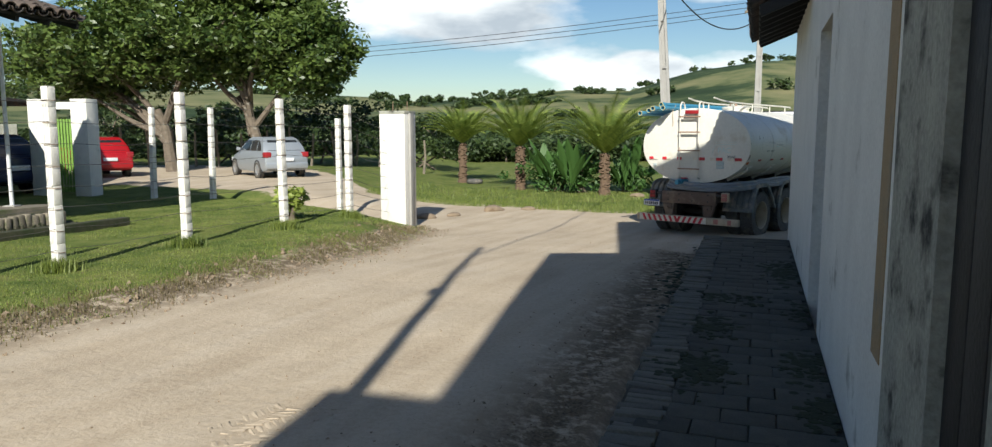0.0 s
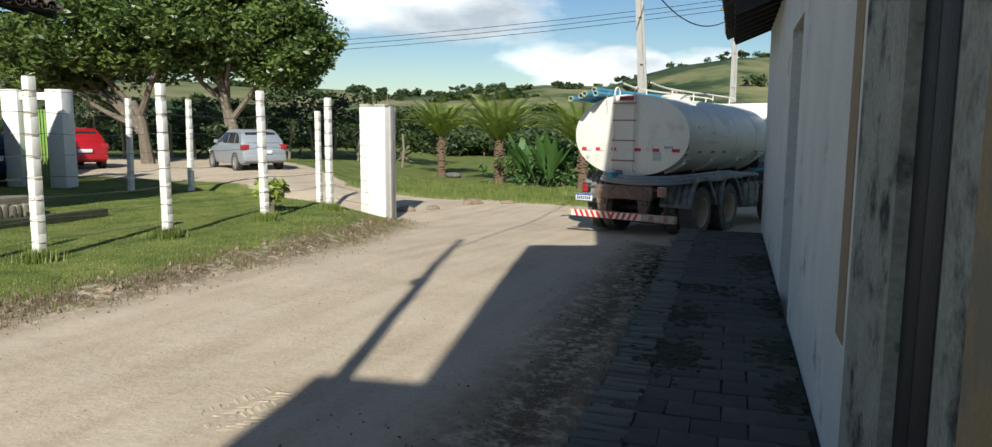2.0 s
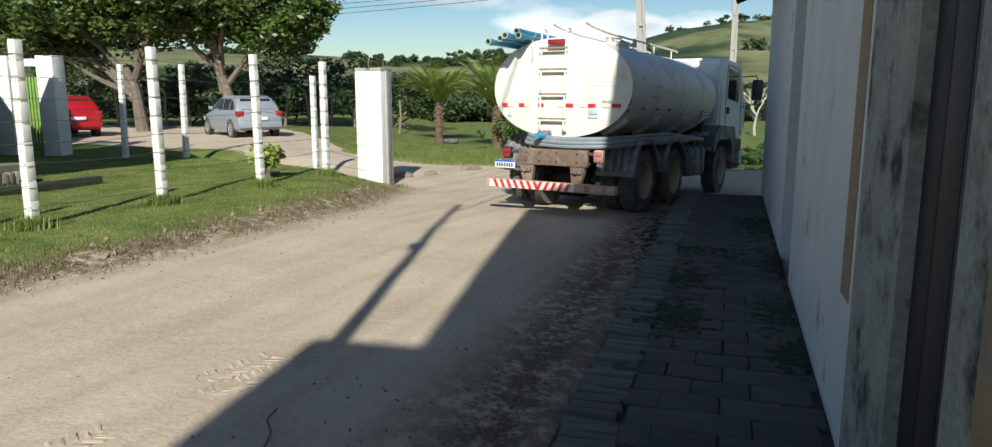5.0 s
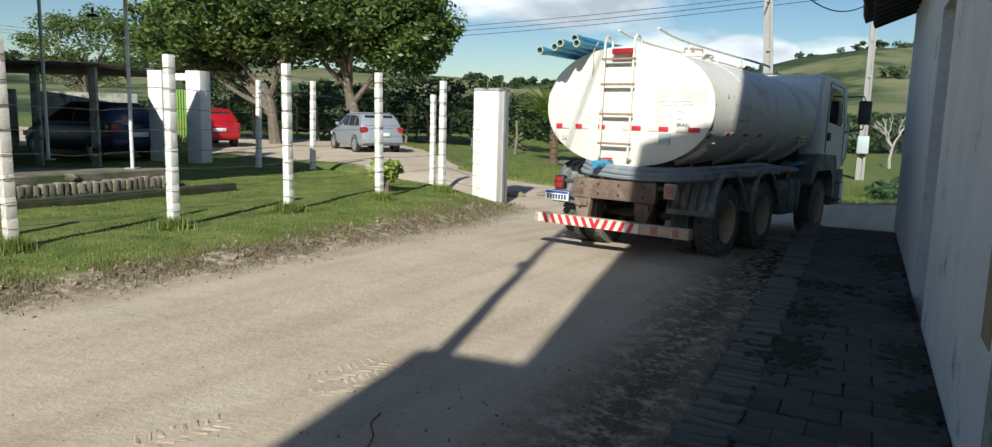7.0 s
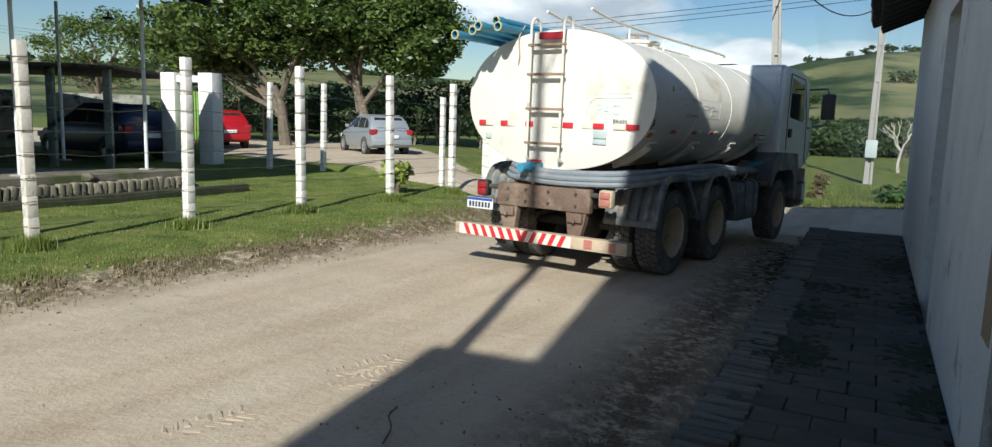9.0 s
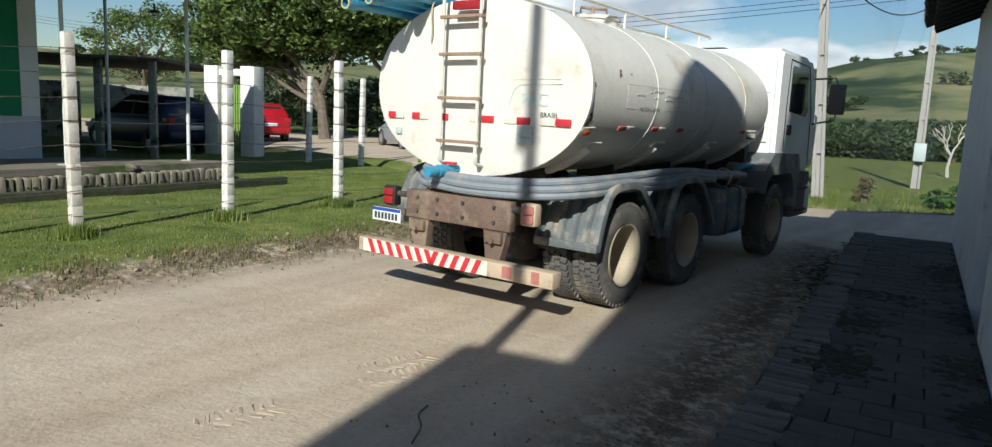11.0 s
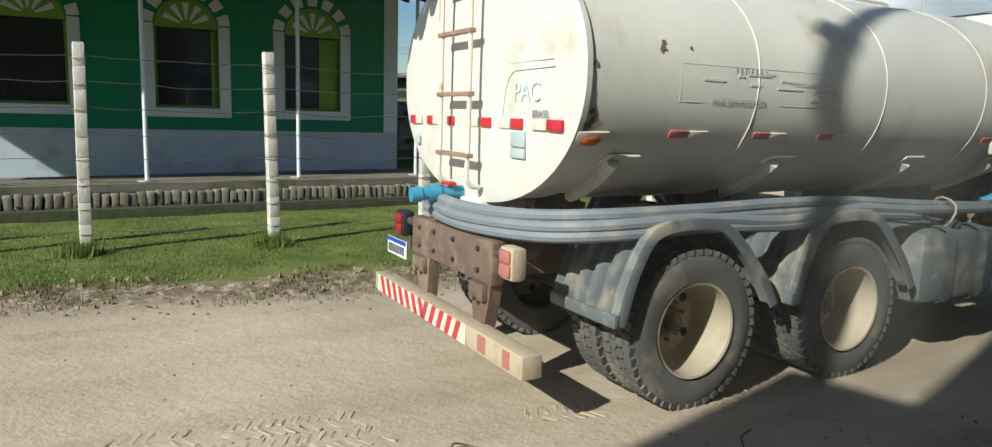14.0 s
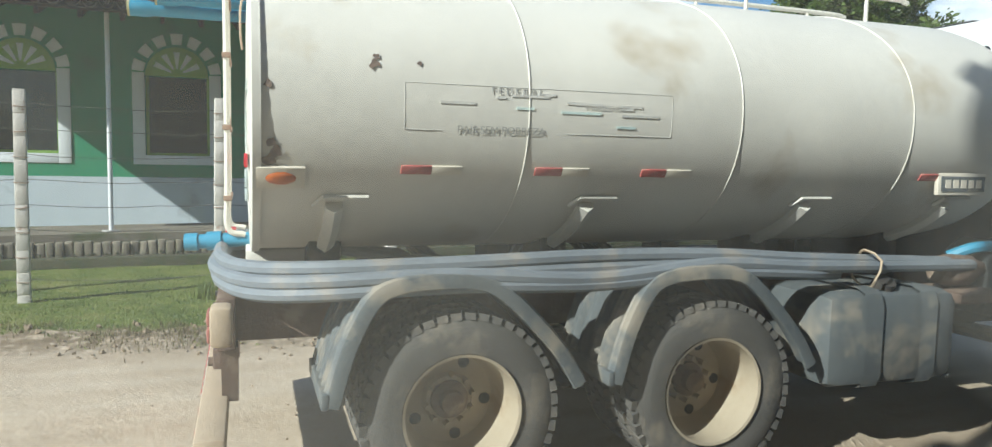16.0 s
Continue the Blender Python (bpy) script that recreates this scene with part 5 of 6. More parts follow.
def build_house():
    # y runs along the front towards its end corner, x out of the wall
    H = pose(-11.0, 12.55, 0, 0, 0, -29.6)
    wins = (-1.84, -4.28, -6.89, -9.55)
    bm = bmesh.new()
    top = 4.9
    edges = [0.0] + [v for c in wins for v in (c + 0.585, c - 0.585)] + [-14.0]
    for a, b in zip(edges[::2], edges[1::2]):
        box(bm, -0.3, 0.0, b, a, 1.4, top)
    for c in wins:
        box(bm, -0.3, 0.0, c - 0.585, c + 0.585, 1.4, 1.83)
        box(bm, -0.3, 0.0, c - 0.585, c + 0.585, 3.36, top)
    box(bm, -9.0, -0.3, -0.3, 0.0, 1.4, top)
    solid("wall_house", bm, M_GREEN, "deep green painted house wall", "wall", H, kind="structure")
    bm = bmesh.new()
    box(bm, -0.31, 0.015, -14.0, 0.02, 0.3, 1.4)
    box(bm, -9.0, -0.31, -0.31, 0.02, 0.3, 1.4)
    solid("baseboard_house", bm, M_DADO, "pale blue painted plinth of the green house", "plinth", H, kind="structure")
    bm = bmesh.new()
    box(bm, 0.0, 0.018, -0.29, 0.02, 1.404, top)
    box(bm, -0.29, 0.0, 0.0, 0.018, 1.404, top)
    solid("trim_corner", bm, M_TRIMWHITE, "white painted corner strip of the house", "trim", H, kind="structure")
    bm = bmesh.new()
    box(bm, -6.0, -5.9, -14, -0.3, 0.6, top)
    box(bm, -9.0, -0.3, -14.2, -14.0, 0.3, top)
    box(bm, -6.0, -0.3, -14, -0.3, 0.55, 0.6)
    box(bm, -6.0, -0.3, -14, -0.3, 4.88, 4.9)
    solid("wall_inner", bm, M_DADO, "plain inner walls of the house", "wall", H, kind="structure")
    rng = random.Random(2)
    for i, c in enumerate(wins):
        w = thing("window", "white-framed window with a painted lime fan arch, dark inside", "window", H, group="arched windows of the green house", kind="structure")
        for y0, y1, z0, z1 in ((c - 0.80, c - 0.585, 1.65, 3.42), (c + 0.585, c + 0.80, 1.65, 3.42), (c - 0.585, c + 0.585, 1.65, 1.83)):
            bm = bmesh.new()
            box(bm, -0.02, 0.025, y0, y1, z0, z1, 0.006)
            part("surround", bm, M_TRIMWHITE, w)
        bm = bmesh.new()
        sheet(bm, arch(c, 3.36, 0.001, 0.57, 0, 180, 16), "YZ", 0.002, 0.010)
        fan = part("painted_fan", bm, M_LIME, w, "lime half-round painted over the window")
        for k in range(5):
            bm = bmesh.new()
            a = 90 + (k - 2) * 32
            sheet(bm, arch(c, 3.40, 0.12, 0.44, a - 4.5 - 3, a + 4.5 + 3, 1), "YZ", 0.010, 0.016)
            part("ray", bm, M_TRIMWHITE, fan)
        for k in range(7):
            bm = bmesh.new()
            a = 90 + (k - 3) * 25.5
            sheet(bm, arch(c, 3.38, 0.60, 0.81, a - 8, a + 8, 2), "YZ", 0.002, 0.016)
            part("painted_voussoir", bm, M_TRIMWHITE, w)
        bm = bmesh.new()
        box(bm, -0.20, -0.17, c - 0.585, c - 0.53, 1.83, 3.36)
        box(bm, -0.20, -0.17, c + 0.53, c + 0.585, 1.83, 3.36)
        box(bm, -0.20, -0.17, c - 0.53, c + 0.53, 1.83, 1.88)
        part("window_frame", bm, M_LIME, w)
        if i < 2:
            bm = bmesh.new()
            box(bm, -0.155, -0.12, c + (0.16 if i == 0 else 0.45), c + 0.53, 1.88, 3.33, 0.006)
            part("shutter", bm, M_LIME, w, "lime-green shutter leaf")
        bm = bmesh.new()
        box(bm, -0.185, -0.18, c - 0.53, c + 0.53, 1.88, 3.36)
        part("pane", bm, M_GLASS, w)
    # veranda floor, steps of mossy stone, and kerb
    bm = bmesh.new()
    sheet(bm, [(-14.1, -2.5), (-15.8, -1.6), (-11.0, 12.9), (-8.3, 14.35), (-8.05, 14.0), (-11.3, 6.6), (-12.9, 2.4)], "XY", 0.0, 0.60)
    solid("veranda_floor", bm, M_TERRACE, "worn mossy concrete veranda floor", "floor", kind="structure")
    F = pose(-8.05, 13.75, 0, 0, 0, -23.2)     # along the veranda's edge
    bm = bmesh.new()
    box(bm, -0.32, 0.30, -12.5, 0.1, 0.1, 0.47)
    step = solid("planter_step", bm, M_JOINT, "raised mossy earth bed edged with upright stones", "step", F, kind="structure")
    bm = bmesh.new()
    box(bm, -0.07, 0.07, -0.055, 0.055, -0.16, 0.12, 0.022)
    st = finish("stone", bm, M_STONE)
    y = 0.05
    while y > -12.4:
        o = new("stone", st)
        o.parent = step
        o.matrix_local = pose(0.36 + rng.uniform(-0.02, 0.02), y, 0.40 + rng.uniform(-0.015, 0.02), rng.uniform(-5, 5), rng.uniform(-5, 5), rng.uniform(-8, 8)) @ Matrix.Diagonal((1, rng.uniform(0.85, 1.15), rng.uniform(0.9, 1.1), 1))
        y -= 0.125
    bm = bmesh.new()
    for k in range(1500):
        yy, xx = rng.uniform(-12.4, 0.1), rng.uniform(-0.35, 0.28)
        r = rng.uniform(0.015, 0.05)
        bmesh.ops.create_icosphere(bm, subdivisions=1, radius=r, matrix=F @ pose(xx, yy, 0.47) @ Matrix.Diagonal((1.4, 1.4, 0.5, 1)))
    for k in range(900):
        bmesh.ops.create_icosphere(bm, subdivisions=1, radius=rng.uniform(0.01, 0.03), matrix=F @ pose(0.40 + rng.uniform(-0.02, 0.4) * rng.random(), rng.uniform(-12.4, 0.2), rng.uniform(0.2, 0.36)))
    solid("bed_moss", bm, M_MOSS, "dark moss and weeds on the stone bed", "moss", kind="stuff")
    bm = bmesh.new()
    sheet(bm, [(0.30, 0.05), (0.30, 0.33), (0.60, 0.27), (1.0, 0.24), (1.0, 0.05)], "XZ", -12.5, 0.3)
    solid("bed_bank", bm, M_MOSSBANK, "dark mossy bank below the stone edging", "bank", F, kind="structure")
    bm = bmesh.new()
    box(bm, 0.95, 1.13, -12.5, 0.9, 0.05, 0.37, 0.02)
    solid("kerb_lawn", bm, M_MOSSBANK, "low dark mossy concrete kerb in the lawn", "kerb", F, kind="structure")
    bm = bmesh.new()
    bmesh.ops.create_icosphere(bm, subdivisions=2, radius=0.13, matrix=Matrix.Diagonal((1.2, 0.8, 0.7, 1)))
    for v in bm.verts:
        v.co *= 0.9 + 0.2 * rng.random()
    solid("loose_stone", bm, M_STONE, "loose pale stone on the veranda's edge", "stone", F @ pose(-0.1, -1.7, 0.55))
    # white tube posts
    for x, y in ((-8.7, 13.86), (-9.62, 11.6), (-10.56, 9.36), (-11.5, 6.94), (-12.42, 4.55), (-13.3, 2.2), (-11.65, 15.3)):
        p = thing("veranda_post", "thin white tube post on a small concrete foot", "post", pose(x, y, 0.59), "posts of the veranda")
        bm = bmesh.new()
        rod(bm, (0, 0, 0), (0, 0, 3.5), 0.036, 0.036, 12)
        part("tube", bm, M_GALV, p)
        bm = bmesh.new()
        box(bm, -0.11, 0.11, -0.11, 0.11, 0, 0.035, 0.01)
        part("foot", bm, M_CONCRETE, p)
    tile_roof("roof_house", pose(-14.0, 1.35, 4.02, 0, 0, -24.0) @ pose(0.95, 0, 0) @ pose(0, 0, 0, 0, 0, 180) @ pose(0, -14.3, 0), 14.9, 4.4, 15, "dark weathered clay tile roof of the veranda", cols=66, rows=9)
    # main roof slab, out of view, added to throw shade over the yard
    bm = bmesh.new()
    sheet(bm, [(-0.2, 4.72), (-4.6, 6.3), (-9.2, 4.72), (-9.2, 4.92), (-4.6, 6.5), (-0.2, 4.92)], "XZ", -14.2, 0.3)
    solid("roof_main", bm, M_TILE, "unseen dark main roof of the green house, added to shade the yard", "roof", H, kind="structure")
    bm = bmesh.new()
    rod(bm, (0, 0, 0), (0, 0, 0.12), 0.02, 0.02, 8)
    lathe(bm, [(0.0, 0.001), (-0.02, 0.10), (-0.06, 0.13), (-0.07, 0.06), (-0.07, 0.001)], 16, "Z")
    solid("eave_lamp", bm, M_BLACK, "small dark lamp under the eave", "lamp", pose(-10.2, 15.0, 3.74))


build_fence()
build_pillars()
build_house()

# ---- poles, wires, cars ----
def build_poles():
    specs = ((5.82, 24.1, 9.5, 0.17, -0.35, True), (10.45, 29.75, 8.6, 0.15, -0.35, False), (-1.30, -1.9, 9.3, 0.08, 0.1, True))
    for x, y, h, w, z, notch in specs:
        p = thing("utility_pole", "grey concrete utility pole with recessed flanks" if notch else "slim concrete utility pole with a meter box and crossarm", "utility pole", pose(x, y, z, 0, -3.6 if x > 0 and notch else 0, -15), "utility poles")
        bm = bmesh.new()
        slim = 0.55
        for sx in (-1, 1):
            vs = [bm.verts.new((sx * w * q * 0.72 + i * 0.3 * w * q, j * w * q * 0.8, zz)) for zz, q in ((0, 1.0), (h, slim)) for i, j in ((-1, -1), (1, -1), (1, 1), (-1, 1))]
            for f in ((0, 1, 5, 4), (1, 2, 6, 5), (2, 3, 7, 6), (3, 0, 4, 7), (4, 5, 6, 7)):
                bm.faces.new([vs[i] for i in f])
        box(bm, -w * slim * 0.7, w * slim * 0.7, -0.035, 0.035, 0, h)
        bmesh.ops.recalc_face_normals(bm, faces=bm.faces)
        for k in range(6):
            r = w * (1 - 0.45 * (k + 1) / 6.5)
            box(bm, -r * 0.7, r * 0.7, -r * 0.75, r * 0.75, (k + 1) * h / 6.5 - 0.06, (k + 1) * h / 6.5)
        part("shaft", bm, M_CONCRETE, p)
        bm = bmesh.new()
        if not notch:
            box(bm, -0.6, 0.6, -0.05, 0.05, h - 1.7, h - 1.6, 0.01)
            for k in (-0.5, -0.2, 0.2, 0.5):
                rod(bm, (k, 0, h - 1.6), (k, 0, h - 1.45), 0.04, 0.03, 8)
        else:
            box(bm, -0.1, 0.1, -0.22, -0.12, h - 2.6, h - 2.4, 0.01)
        part("crossarm", bm, M_RAWPOST, p)
        if not notch:
            bm = bmesh.new()
            box(bm, -0.2, 0.2, -0.36, -0.16, 1.1, 1.75, 0.02)
            part("meter_box", bm, M_BOXGREY, p)
    wires = thing("overhead_wires", "thin black overhead wires sagging between poles", "cable")

    def wire(a, b, sag, r):
        a, b = Vector(a), Vector(b)
        bm = bmesh.new()
        tube(bm, [a.lerp(b, k / 20) - Vector((0, 0, sag * 4 * (k / 20) * (1 - k / 20))) for k in range(21)], r, 5)
        part("wire", bm, M_CABLE, wires)
    wire((5.75, 24.1, 6.4), (10.3, 29.7, 6.3), 0.75, 0.022)
    wire((5.75, 24.1, 6.4), (-1.3, -1.9, 8.6), 0.5, 0.02)
    for k, z in enumerate((6.7, 6.95, 7.2)):
        wire((10.4 + 0.4 * k, 29.75, z - 0.1), (-60, 60, z + 2.4), 2.2, 0.012)
        wire((10.4 + 0.4 * k, 29.75, z - 0.1), (60, 70, z + 3.0), 2.0, 0.012)


def build_car(name, label, m, paint, group="parked cars"):
    """A small hatchback: y forward, origin on the ground under its middle."""
    car = thing(name, label, "car", m, group)
    L, W = 3.9, 0.82
    # stations along y: half-width, bottom, shoulder height
    bm = bmesh.new()
    sect = []
    for y, w, z0, z1 in ((-1.95, 0.70, 0.42, 0.78), (-1.90, 0.77, 0.30, 0.88), (-1.6, 0.81, 0.24, 0.93), (-0.6, 0.82, 0.22, 0.92), (0.6, 0.82, 0.22, 0.90), (1.0, 0.815, 0.22, 0.86), (1.6, 0.78, 0.25, 0.74), (1.88, 0.68, 0.32, 0.62), (1.95, 0.58, 0.40, 0.55)):
        sect.append([Vector(p) for p in ((-w * 0.93, y, z0), (-w, y, z0 + 0.12), (-w, y, z1 - 0.14), (-w * 0.93, y, z1), (w * 0.93, y, z1), (w, y, z1 - 0.14), (w, y, z0 + 0.12), (w * 0.93, y, z0))])
    loft(bm, sect)
    body = part("body", bm, paint, car)
    bm = bmesh.new()
    cab = []
    for z, y0, y1, w in ((0.88, -1.80, 1.02, 0.77), (1.10, -1.70, 0.68, 0.72), (1.36, -1.42, 0.22, 0.62), (1.44, -1.20, 0.0, 0.56)):
        cab.append([Vector(p) for p in ((-w, y0 + 0.06, z), (-w, y1 - 0.1, z), (-w * 0.85, y1, z), (w * 0.85, y1, z), (w, y1 - 0.1, z), (w, y0 + 0.06, z), (w * 0.85, y0, z), (-w * 0.85, y0, z))])
    loft(bm, cab)
    part("cabin", bm, paint, car)

    def pane(pts, out):
        b2 = bmesh.new()
        vs = [b2.verts.new(Vector(p)) for p in pts]
        f = b2.faces.new(vs)
        f.normal_update()
        n = f.normal.copy()
        if n.dot(Vector(out)) < 0:
            f.normal_flip()
            n = -n
        bmesh.ops.translate(b2, verts=vs, vec=n * 0.012)
        bmesh.ops.solidify(b2, geom=[f], thickness=0.01)
        part("window", b2, M_GLASS, car)
    for s in (-1, 1):
        pane([(s * 0.755, -1.0, 0.95), (s * 0.755, -0.38, 0.95), (s * 0.645, -0.40, 1.32), (s * 0.645, -0.98, 1.32)], (s, 0, 0))
        pane([(s * 0.755, -0.30, 0.95), (s * 0.755, 0.72, 0.95), (s * 0.645, 0.10, 1.32), (s * 0.645, -0.32, 1.32)], (s, 0, 0))
        pane([(s * 0.755, -1.08, 0.95), (s * 0.645, -1.06, 1.32), (s * 0.70, -1.38, 1.16), (s * 0.755, -1.5, 0.97)], (s, 0, 0))
    pane([(-0.60, -1.755, 0.96), (0.60, -1.755, 0.96), (0.52, -1.46, 1.33), (-0.52, -1.46, 1.33)], (0, -1, 0.3))
    pane([(-0.60, 0.88, 0.96), (0.60, 0.88, 0.96), (0.50, 0.27, 1.34), (-0.50, 0.27, 1.34)], (0, 1, 0.3))
    for s in (-1, 1):
        bm = bmesh.new()
        box(bm, min(s * 0.56, s * 0.80), max(s * 0.56, s * 0.80), -1.955, -1.70, 0.72, 0.92, 0.03)
        part("tail_light", bm, M_LAMPRED, car)
        bm = bmesh.new()
        box(bm, min(s * 0.45, s * 0.72), max(s * 0.45, s * 0.72), 1.72, 1.93, 0.52, 0.66, 0.03)
        part("headlight", bm, M_PLATE, car)
        bm = bmesh.new()
        box(bm, min(s * 0.78, s * 0.92), max(s * 0.78, s * 0.92), 0.62, 0.70, 0.94, 1.06, 0.02)
        part("wing_mirror", bm, paint, car)
        for y in (-1.2, 1.25):
            wheel = new("wheel")
            wheel.parent = car
            wheel.matrix_local = pose(s * 0.74, y, 0.29)
            bm = bmesh.new()
            lathe(bm, [(-0.09, 0.19), (-0.095, 0.26), (-0.06, 0.29), (0.06, 0.29), (0.095, 0.26), (0.09, 0.19)], 24)
            bmesh.ops.recalc_face_normals(bm, faces=bm.faces)
            part("tyre", bm, M_TYRE, wheel)
            bm = bmesh.new()
            lathe(bm, [(s * 0.085, 0.195), (s * 0.06, 0.17), (s * 0.07, 0.06), (s * 0.07, 0.001)], 18)
            part("rim", bm, M_CHROME, wheel)
            # black ring stands in for the shade in the gap round the tyre
            bm = bmesh.new()
            lathe(bm, [(s * 0.082, 0.30), (s * 0.085, 0.345), (s * 0.0, 0.345)], 24)
            part("arch_shadow_gap", bm, M_BLACK, wheel)
    bm = bmesh.new()
    box(bm, -0.76, 0.76, -1.99, -1.88, 0.34, 0.56, 0.04)
    part("rear_bumper", bm, paint, car)
    bm = bmesh.new()
    box(bm, -0.24, 0.24, -2.005, -1.985, 0.60, 0.72, 0.01)
    part("number_plate", bm, M_PLATE, car)
    return car


def build_cars():
    build_car("silver_hatchback", "silver four-door hatchback parked on the dirt drive under the tree", pose(-8.3, 27.9, ground_z(-8.3, 27.9), 0, 0, 37), M_SILVER)
    build_car("red_hatchback", "red hatchback parked behind the white gateway", pose(-14.8, 27.9, ground_z(-14.8, 27.9), 0, 0, 44), M_REDCAR)
    build_car("blue_car", "dark blue car standing in the shaded yard", pose(-14.6, 20.9, ground_z(-14.6, 20.9), 0, 0, 70) @ Matrix.Diagonal((1.1, 1.1, 1.15, 1)), M_BLUECAR)


build_poles()
build_cars()

# ---- trees and plants ----
def leaves_into(verts, faces, centre, radius, count, size, rng, flat=0.8):
    """Adds small two-sided leaves scattered in a clump."""
    for _ in range(count):
        d = Vector((rng.gauss(0, 1), rng.gauss(0, 1), rng.gauss(0, flat)))
        d = d.normalized() * radius * rng.random() ** 0.4
        c = centre + Vector((d.x, d.y, d.z * flat))
        a = Vector((rng.uniform(-1, 1), rng.uniform(-1, 1), rng.uniform(-0.6, 0.6))).normalized()
        b = a.cross(Vector((rng.uniform(-1, 1), rng.uniform(-1, 1), rng.uniform(-1, 1)))).normalized()
        s = size * rng.uniform(0.6, 1.3)
        i = len(verts)
        verts += [c - a * s, c + b * s * 0.45, c + a * s, c - b * s * 0.45]
        faces.append((i, i + 1, i + 2, i + 3))


def leaf_mesh(name, verts, faces, mat):
    me = bpy.data.meshes.new(name)
    me.from_pydata([tuple(v) for v in verts], [], faces)
    me.materials.append(mat)
    return me


def build_tree(x, y, label, trunk_h, crown, clumps, per, rng, mat=None, lean=(0, 0), leaf=0.11, r=0.28, limbs=7):
    """crown: list of (dx, dy, dz, rx, ry, rz) ellipsoids filled with clumps of leaves."""
    z = ground_z(x, y) - 0.1
    t = thing("tree", label, "tree", pose(x, y, z), "trees")
    bm = bmesh.new()
    top = Vector((lean[0], lean[1], trunk_h))
    tube(bm, spline([(0, 0, 0), (lean[0] * 0.2, lean[1] * 0.2, trunk_h * 0.35), (lean[0] * 0.6 + 0.1, lean[1] * 0.6, trunk_h * 0.7), top], 4), [r * (1 - 0.045 * k) for k in range(13)], 9)
    part("trunk", bm, M_BARK, t)
    verts, faces = [], []
    centres = []
    for k in range(clumps):
        e = crown[k % len(crown)]
        d = Vector((rng.gauss(0, 1), rng.gauss(0, 1), rng.gauss(0, 1))).normalized() * (0.55 + 0.45 * rng.random())
        centres.append(Vector((e[0] + d.x * e[3], e[1] + d.y * e[4], e[2] + d.z * e[5])))
    for c in centres:
        leaves_into(verts, faces, c, rng.uniform(0.45, 0.85), per, leaf, rng)
    ob = new("crown", leaf_mesh("crown", verts, faces, mat or M_LEAF))
    ob.parent = t
    for k in range(limbs):
        c = centres[rng.randrange(len(centres))]
        s = Vector((lean[0] * 0.5, lean[1] * 0.5, trunk_h * rng.uniform(0.45, 0.95)))
        mid = s.lerp(c, 0.5) + Vector((rng.uniform(-0.4, 0.4), rng.uniform(-0.4, 0.4), rng.uniform(-0.2, 0.5)))
        bm = bmesh.new()
        tube(bm, spline([s, mid, c], 5), [r * 0.5 * (1 - 0.075 * q) for q in range(11)], 6)
        part("limb", bm, M_BARK, t)
    return t


def build_cycad(x, y, h, spread, rng, label):
    z = ground_z(x, y)
    t = thing("cycad", label, "cycad", pose(x, y, z - 0.05), "cycads at the field's edge")
    bm = bmesh.new()
    lathe(bm, [(0, 0.22), (0.3, 0.18), (h * 0.5, 0.155), (h, 0.17), (h + 0.08, 0.001)], 14, "Z")
    for k in range(90):
        a, zz = rng.uniform(0, 6.283), rng.uniform(0.05, h)
        box(bm, -0.05, 0.05, -0.03, 0.05, -0.03, 0.03, m=Matrix.Translation((0.16 * math.cos(a), 0.16 * math.sin(a), zz)) @ pose(0, 0, 0, 0, 0, math.degrees(a) - 90) @ pose(0, 0, 0, 35))
    part("trunk", bm, M_CYCTRUNK, t)
    n = 54
    for k in range(n):
        a = 2.399 * k
        rise = 1.62 - 0.85 * (k / n)
        ln = spread * rng.uniform(0.85, 1.1)
        verts, faces = [], []
        pts = []
        for q in range(13):
            u = q / 12
            rr = ln * u * (0.56 + 0.44 * math.cos(min(1.3, max(-0.3, rise) * (1 - 0.3 * u))))
            zz = h + ln * (rise * 0.72 * u - (0.30 + 0.14 * max(0, 1 - rise)) * u * u * u)
            pts.append(Vector((rr * math.cos(a), rr * math.sin(a), zz)))
        side = Vector((-math.sin(a), math.cos(a), 0))
        for p, p2 in zip(pts, pts[1:]):
            i = len(verts)
            verts += [p - side * 0.012, p + side * 0.012, p2 + side * 0.012, p2 - side * 0.012]
            faces.append((i, i + 1, i + 2, i + 3))
        for q in range(2, 26):
            u = q / 26
            j = min(11, int(u * 12))
            p = pts[j].lerp(pts[j + 1], u * 12 - j)
            d = (pts[j + 1] - pts[j]).normalized()
            lw = 0.36 * math.sin(math.pi * min(1, 0.12 + u * 0.9)) + 0.04
            for s in (-1, 1):
                e = p + (side * s * 0.9 + d * 0.55 + Vector((0, 0, 0.28))).normalized() * lw
                i = len(verts)
                verts += [p - d * 0.035, p + d * 0.035, e]
                faces.append((i, i + 1, i + 2))
        ob = new("frond", leaf_mesh("frond", verts, faces, M_CYCAD))
        ob.parent = t
    return t


